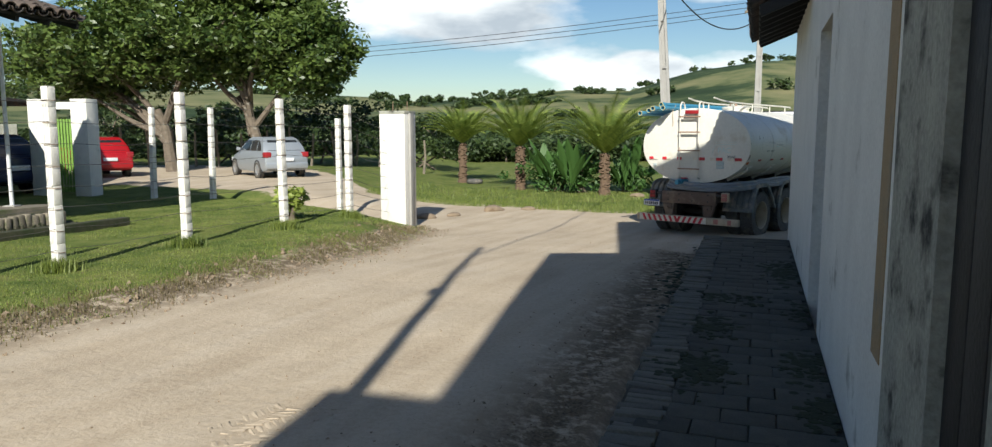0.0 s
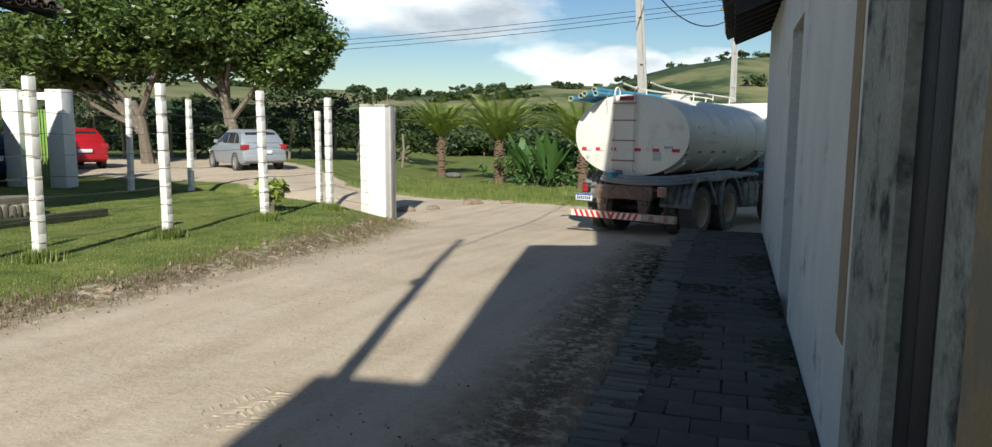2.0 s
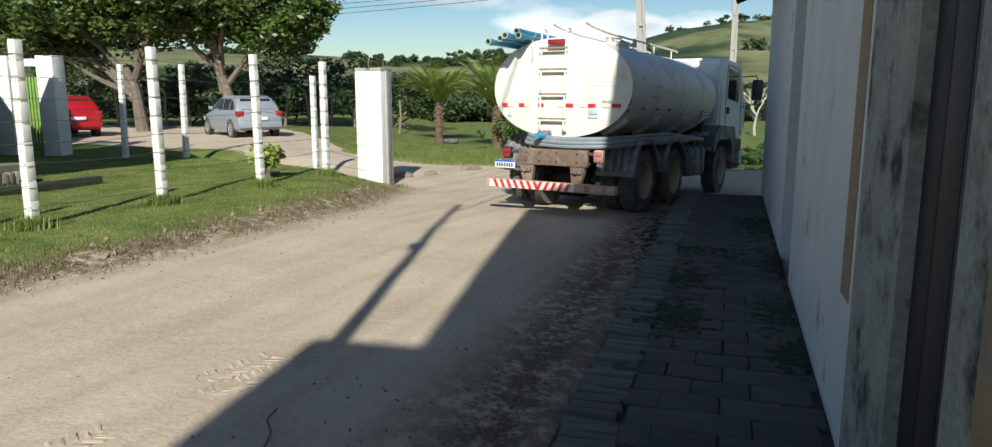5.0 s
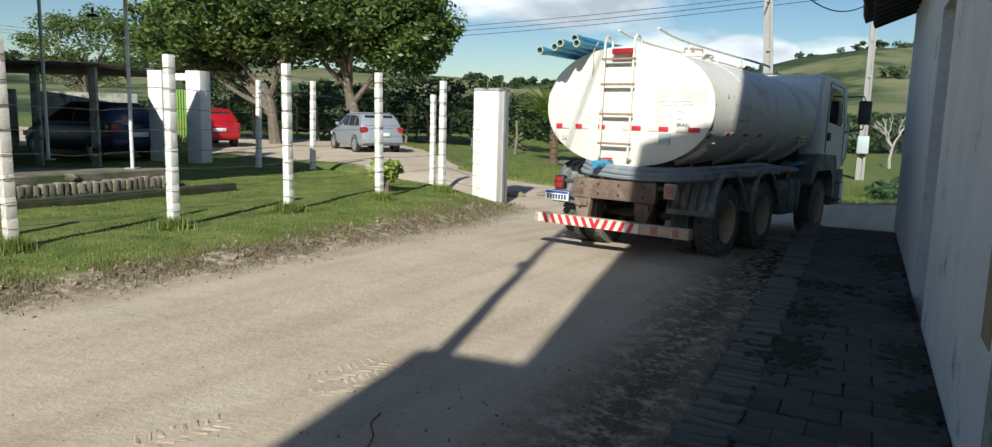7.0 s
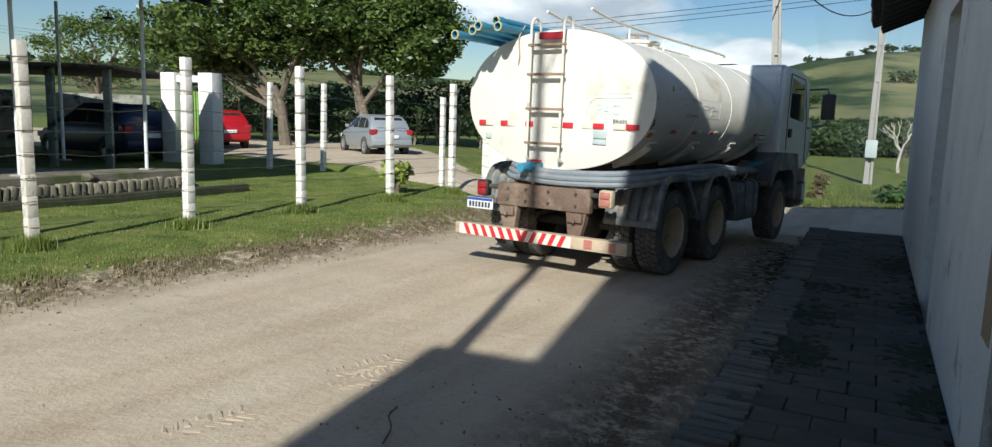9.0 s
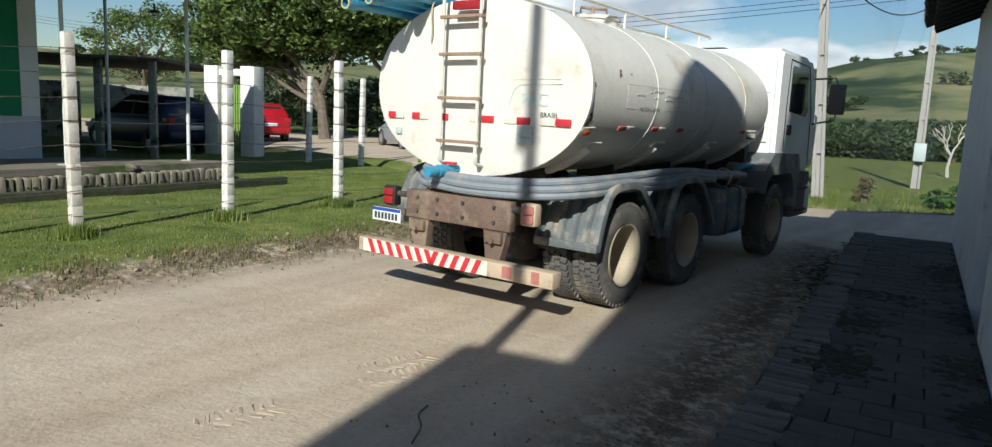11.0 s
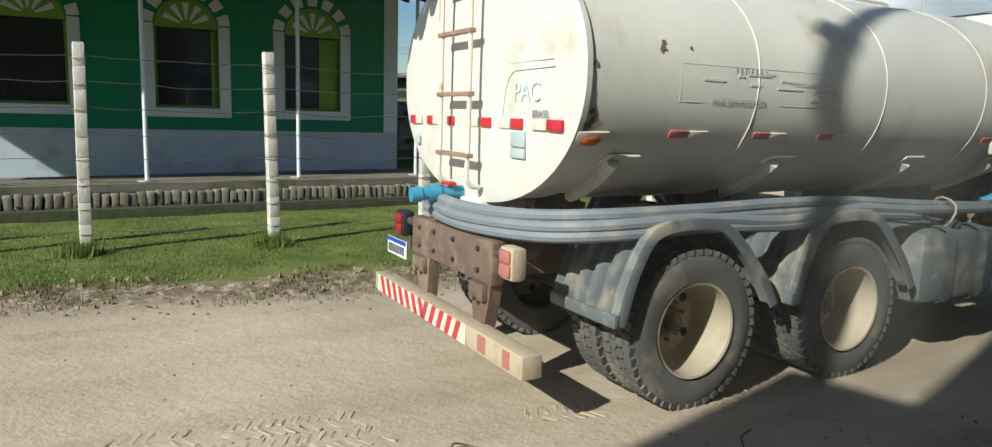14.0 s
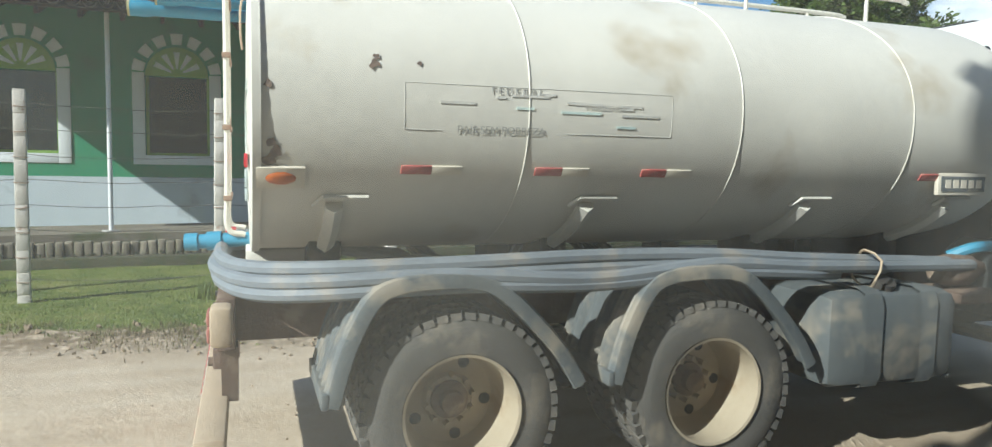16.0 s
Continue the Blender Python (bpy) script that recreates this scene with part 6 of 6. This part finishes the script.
def build_banana(x, y, rng):
    t = thing("banana_plant", "clump of broad green banana leaves at the field's edge", "plant", pose(x, y, ground_z(x, y) - 0.05), "banana plants")
    for k in range(8):
        a = rng.uniform(0, 6.28)
        ln, tilt = rng.uniform(0.9, 2.0), rng.uniform(0.25, 0.8)
        verts, faces = [], []
        b = Vector((rng.uniform(-0.4, 0.4), rng.uniform(-0.2, 0.2), rng.uniform(0.1, 0.5)))
        side = Vector((-math.sin(a), math.cos(a), 0))
        for q in range(9):
            u = q / 8
            c = b + Vector((math.cos(a) * ln * u * tilt, math.sin(a) * ln * u * tilt, ln * (u * 1.1 - 0.45 * u * u * tilt)))
            w = 0.015 + 0.15 * math.sin(math.pi * min(1, max(0, (u - 0.15) / 0.85)))
            verts += [c - side * w + Vector((0, 0, 0.04)), c, c + side * w + Vector((0, 0, 0.04))]
            if q:
                i = len(verts)
                faces += [(i - 6, i - 5, i - 2, i - 3), (i - 5, i - 4, i - 1, i - 2)]
        ob = new("leaf", leaf_mesh("leaf", verts, faces, M_BANANA))
        ob.parent = t


def build_bush(x, y, w, h, rng, label, mat, n=None, leaf=0.1, name="bush"):
    z = ground_z(x, y)
    verts, faces = [], []
    for k in range(n or int(26 * w)):
        c = Vector((rng.gauss(0, w * 0.35), rng.gauss(0, w * 0.25), h * (0.12 + 0.8 * rng.random() ** 0.8)))
        leaves_into(verts, faces, c, rng.uniform(0.3, 0.6) * min(1, h / 2), 46, leaf, rng)
    verts = [Vector((v.x, v.y, max(v.z, 0.0))) for v in verts]
    t = thing(name, label, name, pose(x, y, z), "bushes")
    ob = new("foliage", leaf_mesh("foliage", verts, faces, mat))
    ob.parent = t
    bm = bmesh.new()
    for k in range(4):
        tube(bm, spline([(rng.uniform(-0.2, 0.2) * w, 0, -0.1), (rng.uniform(-0.3, 0.3) * w, 0, h * 0.4), (rng.uniform(-0.4, 0.4) * w, rng.uniform(-0.2, 0.2), h * 0.85)], 4), [0.06 - 0.005 * q for q in range(9)], 6)
    part("stem", bm, M_BARK, t)


def build_wood(name, label, along, depth, rng, mat, hgt, count, leaf=0.22):
    """A far belt of trees as one mass of foliage: along gives (x, y) corners of its front."""
    verts, faces = [], []
    bm = bmesh.new()
    for k in range(count):
        u = rng.random() * (len(along) - 1)
        i = int(u)
        p = Vector((*along[i], 0)).lerp(Vector((*along[i + 1], 0)), u - i) + Vector((rng.uniform(-1, 1), rng.random() * depth, 0))
        z = ground_z(p.x, p.y, False)
        hh = rng.uniform(*hgt)
        tube(bm, [(p.x, p.y, z - 0.2), (p.x + rng.uniform(-0.4, 0.4), p.y, z + hh * 0.6)], [0.11, 0.06], 5)
        for q in range(7):
            c = Vector((p.x + rng.gauss(0, 4.5 * leaf), p.y + rng.gauss(0, 3.5 * leaf), z + hh * rng.uniform(0.22, 1.0)))
            leaves_into(verts, faces, c, rng.uniform(0.6, 1.2) * max(1.0, leaf * 2.2), 60, leaf, rng)
    t = thing(name, label, "woodland", kind="stuff")
    ob = new("foliage", leaf_mesh("foliage", verts, faces, mat))
    ob.parent = t
    part("trunks", bm, M_BARK, t)


def build_plants():
    rng = random.Random(21)
    build_tree(-13.0, 30.5, "wide dark-green broadleaf tree shading the yard", 2.6, [(-2.4, 0, 5.0, 3.6, 3.0, 1.9), (0.4, 0, 5.6, 3.4, 3.0, 2.2), (-4.2, 1, 4.4, 2.2, 2.2, 1.3)], 300, 150, rng, lean=(-0.5, 0), limbs=9, leaf=0.13)
    build_tree(-9.6, 31.5, "tall rounded broadleaf tree with glossy leaves and pale crooked trunk", 3.2, [(0.4, 0, 6.0, 3.2, 2.8, 2.6), (2.0, -0.3, 4.9, 2.3, 2.0, 1.7), (-0.4, 0, 7.6, 2.8, 2.6, 1.9), (-2.0, 0, 5.2, 2.6, 2.4, 1.7)], 360, 150, rng, lean=(-1.0, 0.2), limbs=10, leaf=0.13)
    build_tree(-25.5, 36.0, "bushy broadleaf tree behind the house", 2.4, [(0, 0, 4.4, 3.6, 2.4, 2.0)], 90, 90, rng)
    for x, y, h, s, l in ((-1.3, 33.2, 1.75, 2.05, "young cycad with arching bright fronds"), (1.15, 29.2, 1.7, 2.15, "cycad with a rough brown trunk and arching bright fronds"), (4.1, 26.8, 1.5, 2.3, "large cycad with a thick brown trunk and dense bright fronds"), (14.5, 30.5, 0.5, 1.6, "low cycad with wide green fronds in the verge")):
        build_cycad(x, y, h, s, rng, l)
    for x, y in ((2.6, 27.6), (3.1, 27.0), (2.0, 28.3), (5.0, 27.4)):
        build_banana(x, y, rng)
    for x, y, w, h in ((2.4, 28.6, 1.9, 1.5), (3.3, 27.9, 1.5, 1.2), (5.3, 28.2, 1.4, 1.0), (13.2, 27.3, 2.2, 0.8), (8.9, 22.6, 1.2, 0.5), (11.5, 25.4, 1.8, 0.6)):
        build_bush(x, y, w, h, rng, "low leafy weeds at the verge", M_BANANA, leaf=0.09)
    build_bush(-3.9, 15.0, 0.5, 0.75, rng, "small leafy shrub in the turf", M_CYCAD, n=10, leaf=0.07)
    for x, y, w, h in ((-18.5, 37.5, 5, 3.4), (-13.5, 38.5, 5, 3.0), (-8.0, 38.5, 5, 3.2), (-3.8, 40.5, 4, 2.8)):
        build_bush(x, y, w, h, rng, "dense dark scrub behind the yard", M_LEAFDARK, n=70, leaf=0.13)
    build_wood("field_wood", "dark belt of scrub trees along the far side of the field", [(-24, 44), (-6, 54), (6, 56), (22, 54), (42, 46)], 9, rng, M_LEAFDARK, (0.9, 1.9), 300)
    build_wood("hill_wood", "far wooded slope below the hills", [(-90, 120), (-20, 130), (40, 125), (110, 100)], 60, rng, M_LEAFDARK, (1.0, 2.3), 120, leaf=0.6)
    build_wood("ridge_wood", "scattered tree clumps on the far hills", [(-260, 210), (-40, 220), (90, 220), (320, 200)], 300, rng, M_LEAFDARK, (1.5, 3.5), 70, leaf=1.0)
    for x, y in ((6.9, 23.2), (6.1, 25.4)):
        build_bush(x, y, 0.3, 0.8, rng, "dry brown weed standing in the verge", M_DRYGRASS, n=8, leaf=0.06)
    # rough yard fence of timber stakes before the scrub
    for k in range(14):
        x = -17.0 + k * 1.05
        y = 34.6 + 0.12 * k + rng.uniform(-0.2, 0.2)
        p = thing("fence_stake", "rough grey timber fence stake", "fence stake", pose(x, y, ground_z(x, y), rng.uniform(-5, 5), rng.uniform(-6, 6), 0), "stakes behind the yard")
        bm = bmesh.new()
        tube(bm, [(0, 0, -0.2), (rng.uniform(-0.05, 0.05), 0, 0.8), (rng.uniform(-0.08, 0.08), 0, 1.7 + rng.uniform(-0.2, 0.2))], [0.07, 0.06, 0.05], 7)
        part("stake", bm, M_RAWPOST, p)


def build_grass():
    rng = random.Random(5)

    def field(name, label, mat, count, place, h0, h1):
        verts, faces = [], []
        for _ in range(count):
            q = place()
            if q is None:
                continue
            x, y = q
            z = ground_z(x, y)
            h = rng.uniform(h0, h1)
            a = rng.uniform(0, 6.28)
            dx, dy, w = math.cos(a), math.sin(a), rng.uniform(0.004, 0.009)
            b = rng.uniform(-0.6, 0.6) * h
            i = len(verts)
            verts += [(x - dx * w, y - dy * w, z - 0.01), (x + dx * w, y + dy * w, z - 0.01), (x + dy * b, y - dx * b, z + h)]
            faces.append((i, i + 1, i + 2))
        me = bpy.data.meshes.new(name)
        me.from_pydata(verts, [], faces)
        me.materials.append(mat)
        tagged(new(name, me), label, "grass", kind="stuff")

    def lawn():
        y = rng.uniform(1.5, 20.0)
        left = rng.random() ** 1.5 * 7.5
        x = lerp(y, EDGE_Y, EDGE_X) - left
        if left < 0.9 and rng.random() > left + noise.noise((x * 1.4, y * 1.4, 2.0)) * 0.8:
            return None
        if noise.noise((x * 0.8, y * 0.8, 7.0)) < -0.35:
            return None
        return x, y

    def edge():
        y = rng.uniform(1.5, 18.0)
        left = rng.gauss(0.45, 0.3)
        x = lerp(y, EDGE_Y, EDGE_X) - left
        return (x, y) if noise.noise((x * 1.3, y * 1.3, 4.0)) > -0.05 else None

    def tufts():
        x, y = POSTS[rng.randrange(3, 10)]
        return x + rng.gauss(0.05, 0.1), y + rng.gauss(-0.1, 0.1)

    def verge():
        x = rng.uniform(-4, 16)
        y = lerp(x, (-4, 0.5, 3, 6, 10, 14), (24.2, 22.6, 21.0, 20.6, 21.5, 18)) + rng.random() ** 2 * 7
        return x, y
    field("lawn_grass", "short green turf blades on the lawn", M_GRASS, 120000, lawn, 0.010, 0.034)
    field("edge_grass", "dry straw and weeds along the turf's broken edge", M_DRYGRASS, 16000, edge, 0.02, 0.07)
    field("post_tufts", "taller grass tufts at the feet of the posts", M_GRASS, 7000, tufts, 0.06, 0.2)
    field("verge_grass", "grass at the field's edge beyond the bend", M_GRASS, 26000, verge, 0.05, 0.16)


build_plants()
build_grass()

# ---- marks and litter on the road ----
def build_tracks():
    """Chevron ridges pressed up by a lorry tyre in the dirt."""
    rng = random.Random(9)
    bm = bmesh.new()
    for ox in (0.0, 0.30):
        a, b = Vector((-3.62 + ox, 1.5, 0)), Vector((-1.05 + ox, 5.0, 0))
        d = (b - a).normalized()
        s = Vector((d.y, -d.x, 0))
        n = int((b - a).length / 0.062)
        for k in range(n):
            c = a + d * (k * 0.062)
            if noise.noise((c.x * 1.5, c.y * 1.5, 3.0 + ox)) < -0.05:
                continue
            for side in (-1, 1):
                p = c + s * side * 0.065 + d * (0.03 if side > 0 else 0)
                z = ground_z(p.x, p.y)
                h = rng.uniform(0.001, 0.004)
                box(bm, -0.055, 0.055, -0.014, 0.014, -0.01, h, 0.006, m=Matrix.Translation((p.x, p.y, z)) @ pose(0, 0, 0, rng.uniform(-5, 5), rng.uniform(-5, 5), -30 + side * 28))
    for v in bm.verts:
        v.co += Vector((rng.uniform(-0.006, 0.006), rng.uniform(-0.006, 0.006), rng.uniform(-0.004, 0.004)))
    me = finish("tyre_track", bm, M_TRACK)
    tagged(new("tyre_track", me), "pressed chevron tyre tracks in dry dirt", "tyre track", kind="stuff")


def build_litter():
    rng = random.Random(12)
    verts, faces = [], []

    def scatter(count, place, size):
        for _ in range(count):
            x, y = place()
            z = ground_z(x, y)
            s = size * rng.uniform(0.4, 1.3)
            m = pose(x, y, z + s * 0.2, rng.uniform(0, 360), rng.uniform(0, 360), rng.uniform(0, 360))
            i = len(verts)
            for p in ((1, 0, 0), (-1, 0, 0), (0, 1, 0), (0, -1, 0), (0, 0, 0.7), (0, 0, -0.7)):
                verts.append(m @ (Vector(p) * s * rng.uniform(0.6, 1.0)))
            for f in ((0, 2, 4), (2, 1, 4), (1, 3, 4), (3, 0, 4), (2, 0, 5), (1, 2, 5), (3, 1, 5), (0, 3, 5)):
                faces.append(tuple(i + q for q in f))
    scatter(900, lambda: (rng.uniform(-6, 4), rng.uniform(1.8, 18)), 0.012)
    scatter(700, lambda: (lambda y: (lerp(y, EDGE_Y, EDGE_X) - rng.gauss(0.1, 0.3), y))(rng.uniform(1.8, 17)), 0.026)
    scatter(120, lambda: (lambda y: (lerp(y, EDGE_Y, EDGE_X) - rng.gauss(0.5, 0.25), y))(rng.uniform(1.8, 17)), 0.05)
    me = leaf_mesh("pebbles", verts, faces, M_CLOD)
    tagged(new("pebbles", me), "small clods and pebbles on the dirt", "pebbles", kind="stuff")
    verts, faces = [], []
    for _ in range(700):
        q = PAVE @ Vector((-1.62 - abs(rng.gauss(0, 0.35)), rng.uniform(-1, 9), 0))
        z = ground_z(q.x, q.y) + 0.006
        a, s = rng.uniform(0, 6.28), rng.uniform(0.008, 0.022)
        dx, dy = math.cos(a) * s, math.sin(a) * s
        i = len(verts)
        verts += [(q.x - dx, q.y - dy, z), (q.x + dy * 0.4, q.y - dx * 0.4, z + rng.uniform(0, 0.015)), (q.x + dx, q.y + dy, z + rng.uniform(0, 0.02)), (q.x - dy * 0.4, q.y + dx * 0.4, z)]
        faces.append((i, i + 1, i + 2, i + 3))
    me = bpy.data.meshes.new("leaf_litter")
    me.from_pydata(verts, [], faces)
    me.materials.append(M_LITTER)
    tagged(new("leaf_litter", me), "dry brown leaves along the kerb", "leaf litter", kind="stuff")
    for x, y, a, ln in ((-2.02, 2.72, 62, 0.2), (-0.75, 3.55, 100, 0.5)):
        bm = bmesh.new()
        pts = [(x + math.cos(radians(a)) * ln * u, y + math.sin(radians(a)) * ln * u, ground_z(x, y) + 0.012 + 0.03 * math.sin(u * 3)) for u in (0, 0.3, 0.6, 1)]
        tube(bm, spline([(p[0] + 0.03 * (i % 2), p[1], p[2]) for i, p in enumerate(pts)], 4), 0.006, 5)
        solid("twig", bm, M_BARK, "thin dry twig on the dirt", "twig", group="twigs on the road")
    for x, y, s in ((-1.55, 19.6, 0.3), (-0.9, 20.3, 0.22), (0.2, 21.6, 0.35), (1.2, 21.9, 0.22), (-3.1, 24.0, 0.4), (5.2, 26.1, 0.28)):
        bm = bmesh.new()
        bmesh.ops.create_icosphere(bm, subdivisions=2, radius=s, matrix=Matrix.Diagonal((1.3, 0.9, 0.5, 1)))
        for v in bm.verts:
            v.co *= 0.8 + 0.35 * noise.noise(v.co * 4)
        solid("rubble_stone", bm, M_CLOD, "pale rubble stone at the road's bend", "stone", pose(x, y, ground_z(x, y) + s * 0.1, 0, 0, rng.uniform(0, 90)), "stones at the bend")
    # dark rubber lump, white rag
    bm = bmesh.new()
    tube(bm, [(0.26 * math.cos(a), 0.26 * math.sin(a), 0.1) for a in [2 * math.pi * k / 16 for k in range(16)]], 0.1, 8, closed=True)
    solid("old_tyre", bm, M_TYRE, "old black tyre lying by a cycad", "tyre", pose(-0.75, 32.5, ground_z(-0.75, 32.5)))


def build_dead_tree():
    rng = random.Random(31)
    t = thing("dead_tree", "bare pale branching dead tree before the wood", "tree", pose(14.6, 38.0, ground_z(14.6, 38.0)), "trees")

    def grow(p, d, ln, r, depth):
        e = p + d * ln
        bm = bmesh.new()
        tube(bm, [p, p.lerp(e, 0.5) + Vector((rng.uniform(-0.08, 0.08), 0, 0)), e], [r, r * 0.8, r * 0.6], 6)
        part("branch", bm, M_DEADWOOD, t)
        if depth:
            for k in range(3 if depth > 1 else 2):
                grow(e, (d + Vector((rng.uniform(-0.8, 0.8), rng.uniform(-0.5, 0.5), rng.uniform(0.0, 0.5)))).normalized(), ln * rng.uniform(0.6, 0.8), r * 0.6, depth - 1)
    grow(Vector((0, 0, -0.1)), Vector((0.05, 0, 1)), 1.1, 0.09, 3)


build_tracks()
build_litter()
build_dead_tree()

# ---- dust raised by the lorry ----
def dust_material():
    """Fine pale dust in the air: thin, patchy, fading out at each curtain's borders."""
    m = bpy.data.materials.new("airborne_dust")
    m.use_nodes = True
    n, l = m.node_tree.nodes, m.node_tree.links
    n.remove(n["Principled BSDF"])
    tc, a = n.new("ShaderNodeTexCoord"), n.new("ShaderNodeAttribute")
    a.attribute_name = "dust_share"
    no = n.new("ShaderNodeTexNoise")
    no.inputs["Scale"].default_value, no.inputs["Detail"].default_value = 0.55, 3.0
    l.new(tc.outputs["Object"], no.inputs["Vector"])
    mr = n.new("ShaderNodeMapRange")
    mr.inputs["From Min"].default_value, mr.inputs["From Max"].default_value = 0.3, 0.75
    mr.inputs["To Min"].default_value, mr.inputs["To Max"].default_value = 0.055, 0.15
    l.new(no.outputs["Fac"], mr.inputs["Value"])
    mu = n.new("ShaderNodeMath")
    mu.operation = "MULTIPLY"
    l.new(mr.outputs["Result"], mu.inputs[0])
    l.new(a.outputs["Fac"], mu.inputs[1])
    clear, grains, thin, mix, both = (n.new("ShaderNodeBsdfTransparent"), n.new("ShaderNodeBsdfDiffuse"), n.new("ShaderNodeBsdfTranslucent"), n.new("ShaderNodeMixShader"), n.new("ShaderNodeMixShader"))
    for q in (grains, thin):
        q.inputs["Color"].default_value = (0.70, 0.68, 0.62, 1)
    both.inputs[0].default_value = 0.5
    l.new(grains.outputs[0], both.inputs[1])
    l.new(thin.outputs[0], both.inputs[2])
    l.new(mu.outputs[0], mix.inputs[0])
    l.new(clear.outputs[0], mix.inputs[1])
    l.new(both.outputs[0], mix.inputs[2])
    l.new(mix.outputs[0], n["Material Output"].inputs["Surface"])
    return m


def build_dust():
    """Two billowing curtains of dust, y along the lorry's flank."""
    mat, out = dust_material(), []
    for k, (half, high) in enumerate(((6.6, 5.0), (3.8, 3.8))):
        nu, nv = 40, 24
        verts, dens = [], []
        for j in range(nv + 1):
            for i in range(nu + 1):
                u, v = 2 * i / nu - 1, j / nv
                y, z = u * half, 0.05 + v * high
                verts.append((0.35 * noise.noise((y * 0.5, z * 0.6, 4.0 + k)) + 0.25 * u * u, y, z))
                dens.append(smooth01((1 - abs(u)) / 0.45) * smooth01((1 - v) / 0.4) * smooth01((v + 0.04) / 0.12))
        faces = [(j * (nu + 1) + i, j * (nu + 1) + i + 1, (j + 1) * (nu + 1) + i + 1, (j + 1) * (nu + 1) + i) for j in range(nv) for i in range(nu)]
        me = bpy.data.meshes.new("dust")
        me.from_pydata(verts, [], faces)
        me.attributes.new("dust_share", "FLOAT", "POINT").data.foreach_set("value", dens)
        me.materials.append(mat)
        for q in me.polygons:
            q.use_smooth = True
        out.append(tagged(new("dust", me), "thin pale dust drifting off the lorry's wheels", "dust", kind="stuff"))
    return out


DUST = build_dust()

# rear-plate position, height, heading and slope of the reversing lorry
TRUCK_ROWS = [
    (0, 4.382, 15.794, -0.317, -41.15, -0.053),
    (0.5, 4.040, 15.406, -0.288, -41.08, -0.221),
    (1, 3.720, 15.014, -0.260, -40.93, -0.383),
    (1.5, 3.446, 14.611, -0.229, -40.63, -0.570),
    (2, 3.164, 14.204, -0.196, -39.94, -0.787),
    (2.5, 2.887, 13.793, -0.167, -39.00, -0.998),
    (3, 2.630, 13.387, -0.137, -37.98, -1.242),
    (5.5, 1.352, 11.401, -0.008, -32.83, -2.134),
    (6, 1.155, 10.917, 0.003, -31.75, -2.029),
    (6.5, 0.917, 10.431, -0.002, -31.41, -1.718),
    (7, 0.690, 9.970, 0.001, -30.96, -1.421),
    (7.5, 0.463, 9.528, 0.018, -30.49, -1.228),
    (8, 0.215, 9.116, 0.033, -29.59, -1.049),
    (8.5, -0.021, 8.740, 0.051, -28.52, -0.929),
    (9, -0.243, 8.382, 0.064, -28.05, -0.817),
    (9.5, -0.486, 7.974, 0.063, -27.73, -0.648),
    (12, -1.673, 5.614, 0.074, -26.80, -0.107),
    (12.5, -1.917, 5.160, 0.072, -26.92, -0.010),
    (13, -2.122, 4.701, 0.070, -27.54, 0.001),
    (13.5, -2.369, 4.278, 0.079, -27.59, -0.130),
    (14, -2.636, 3.848, 0.087, -27.67, -0.201),
    (14.5, -2.896, 3.406, 0.098, -27.77, -0.221),
    (15, -3.154, 2.965, 0.090, -28.02, -0.137),
    (15.5, -3.416, 2.530, 0.103, -28.56, -0.083),
    (16, -3.725, 2.099, 0.106, -29.03, 0.070),
]

def truck_at(t):
    """Place, heading and slope of the lorry at a time."""
    ts = [r[0] for r in TRUCK_ROWS]
    return [lerp(t, ts, [r[k] for r in TRUCK_ROWS]) for k in range(1, 6)]


def motions():
    walk(TRUCK, [(t, pose(x, y, z) @ pose(0, 0, 0, 0, 0, h) @ pose(0, 0, 0, s)) for t, x, y, z, h, s in TRUCK_ROWS])
    times = [0.25 * k for k in range(65)]
    roll, rolls, last = 0.0, [], truck_at(0.0)
    for t in times:
        p = truck_at(t)
        roll += math.degrees(math.hypot(p[0] - last[0], p[1] - last[1]) / WHEEL_R)
        rolls.append(roll)
        last = p
    # dust hangs by the front wheels, then drifts back along the flank; (time, along, out) for each curtain
    drifts = (((0, 11.0, 0.6), (8, 11.0, 0.6), (12.5, 9.2, 0.75), (13.5, 6.6, 0.8), (14.5, 2.2, 0.85), (16, 0.6, 0.9)), ((0, 9.0, 0.4), (8, 7.0, 0.4), (12.5, 6.4, 0.45), (13.5, 5.2, 0.5), (14.5, 2.6, 0.55), (16, 1.6, 0.6)))
    for d, drift in zip(DUST, drifts):
        ts = [q[0] for q in drift]
        rows = []
        for t in times[::2]:
            x, y, z, h, sl = truck_at(t)
            rows.append((t, pose(x, y, z, 0, 0, h) @ pose(1.25 + lerp(t, ts, [q[2] for q in drift]), lerp(t, ts, [q[1] for q in drift]), 0.0)))
        walk(d, rows)
    for w, base in WHEELS:
        # steered wheels keep straight; all roll backwards
        walk(w, [(t, pose(base.x, base.y, base.z, a)) for t, a in zip(times, rolls)])


motions()
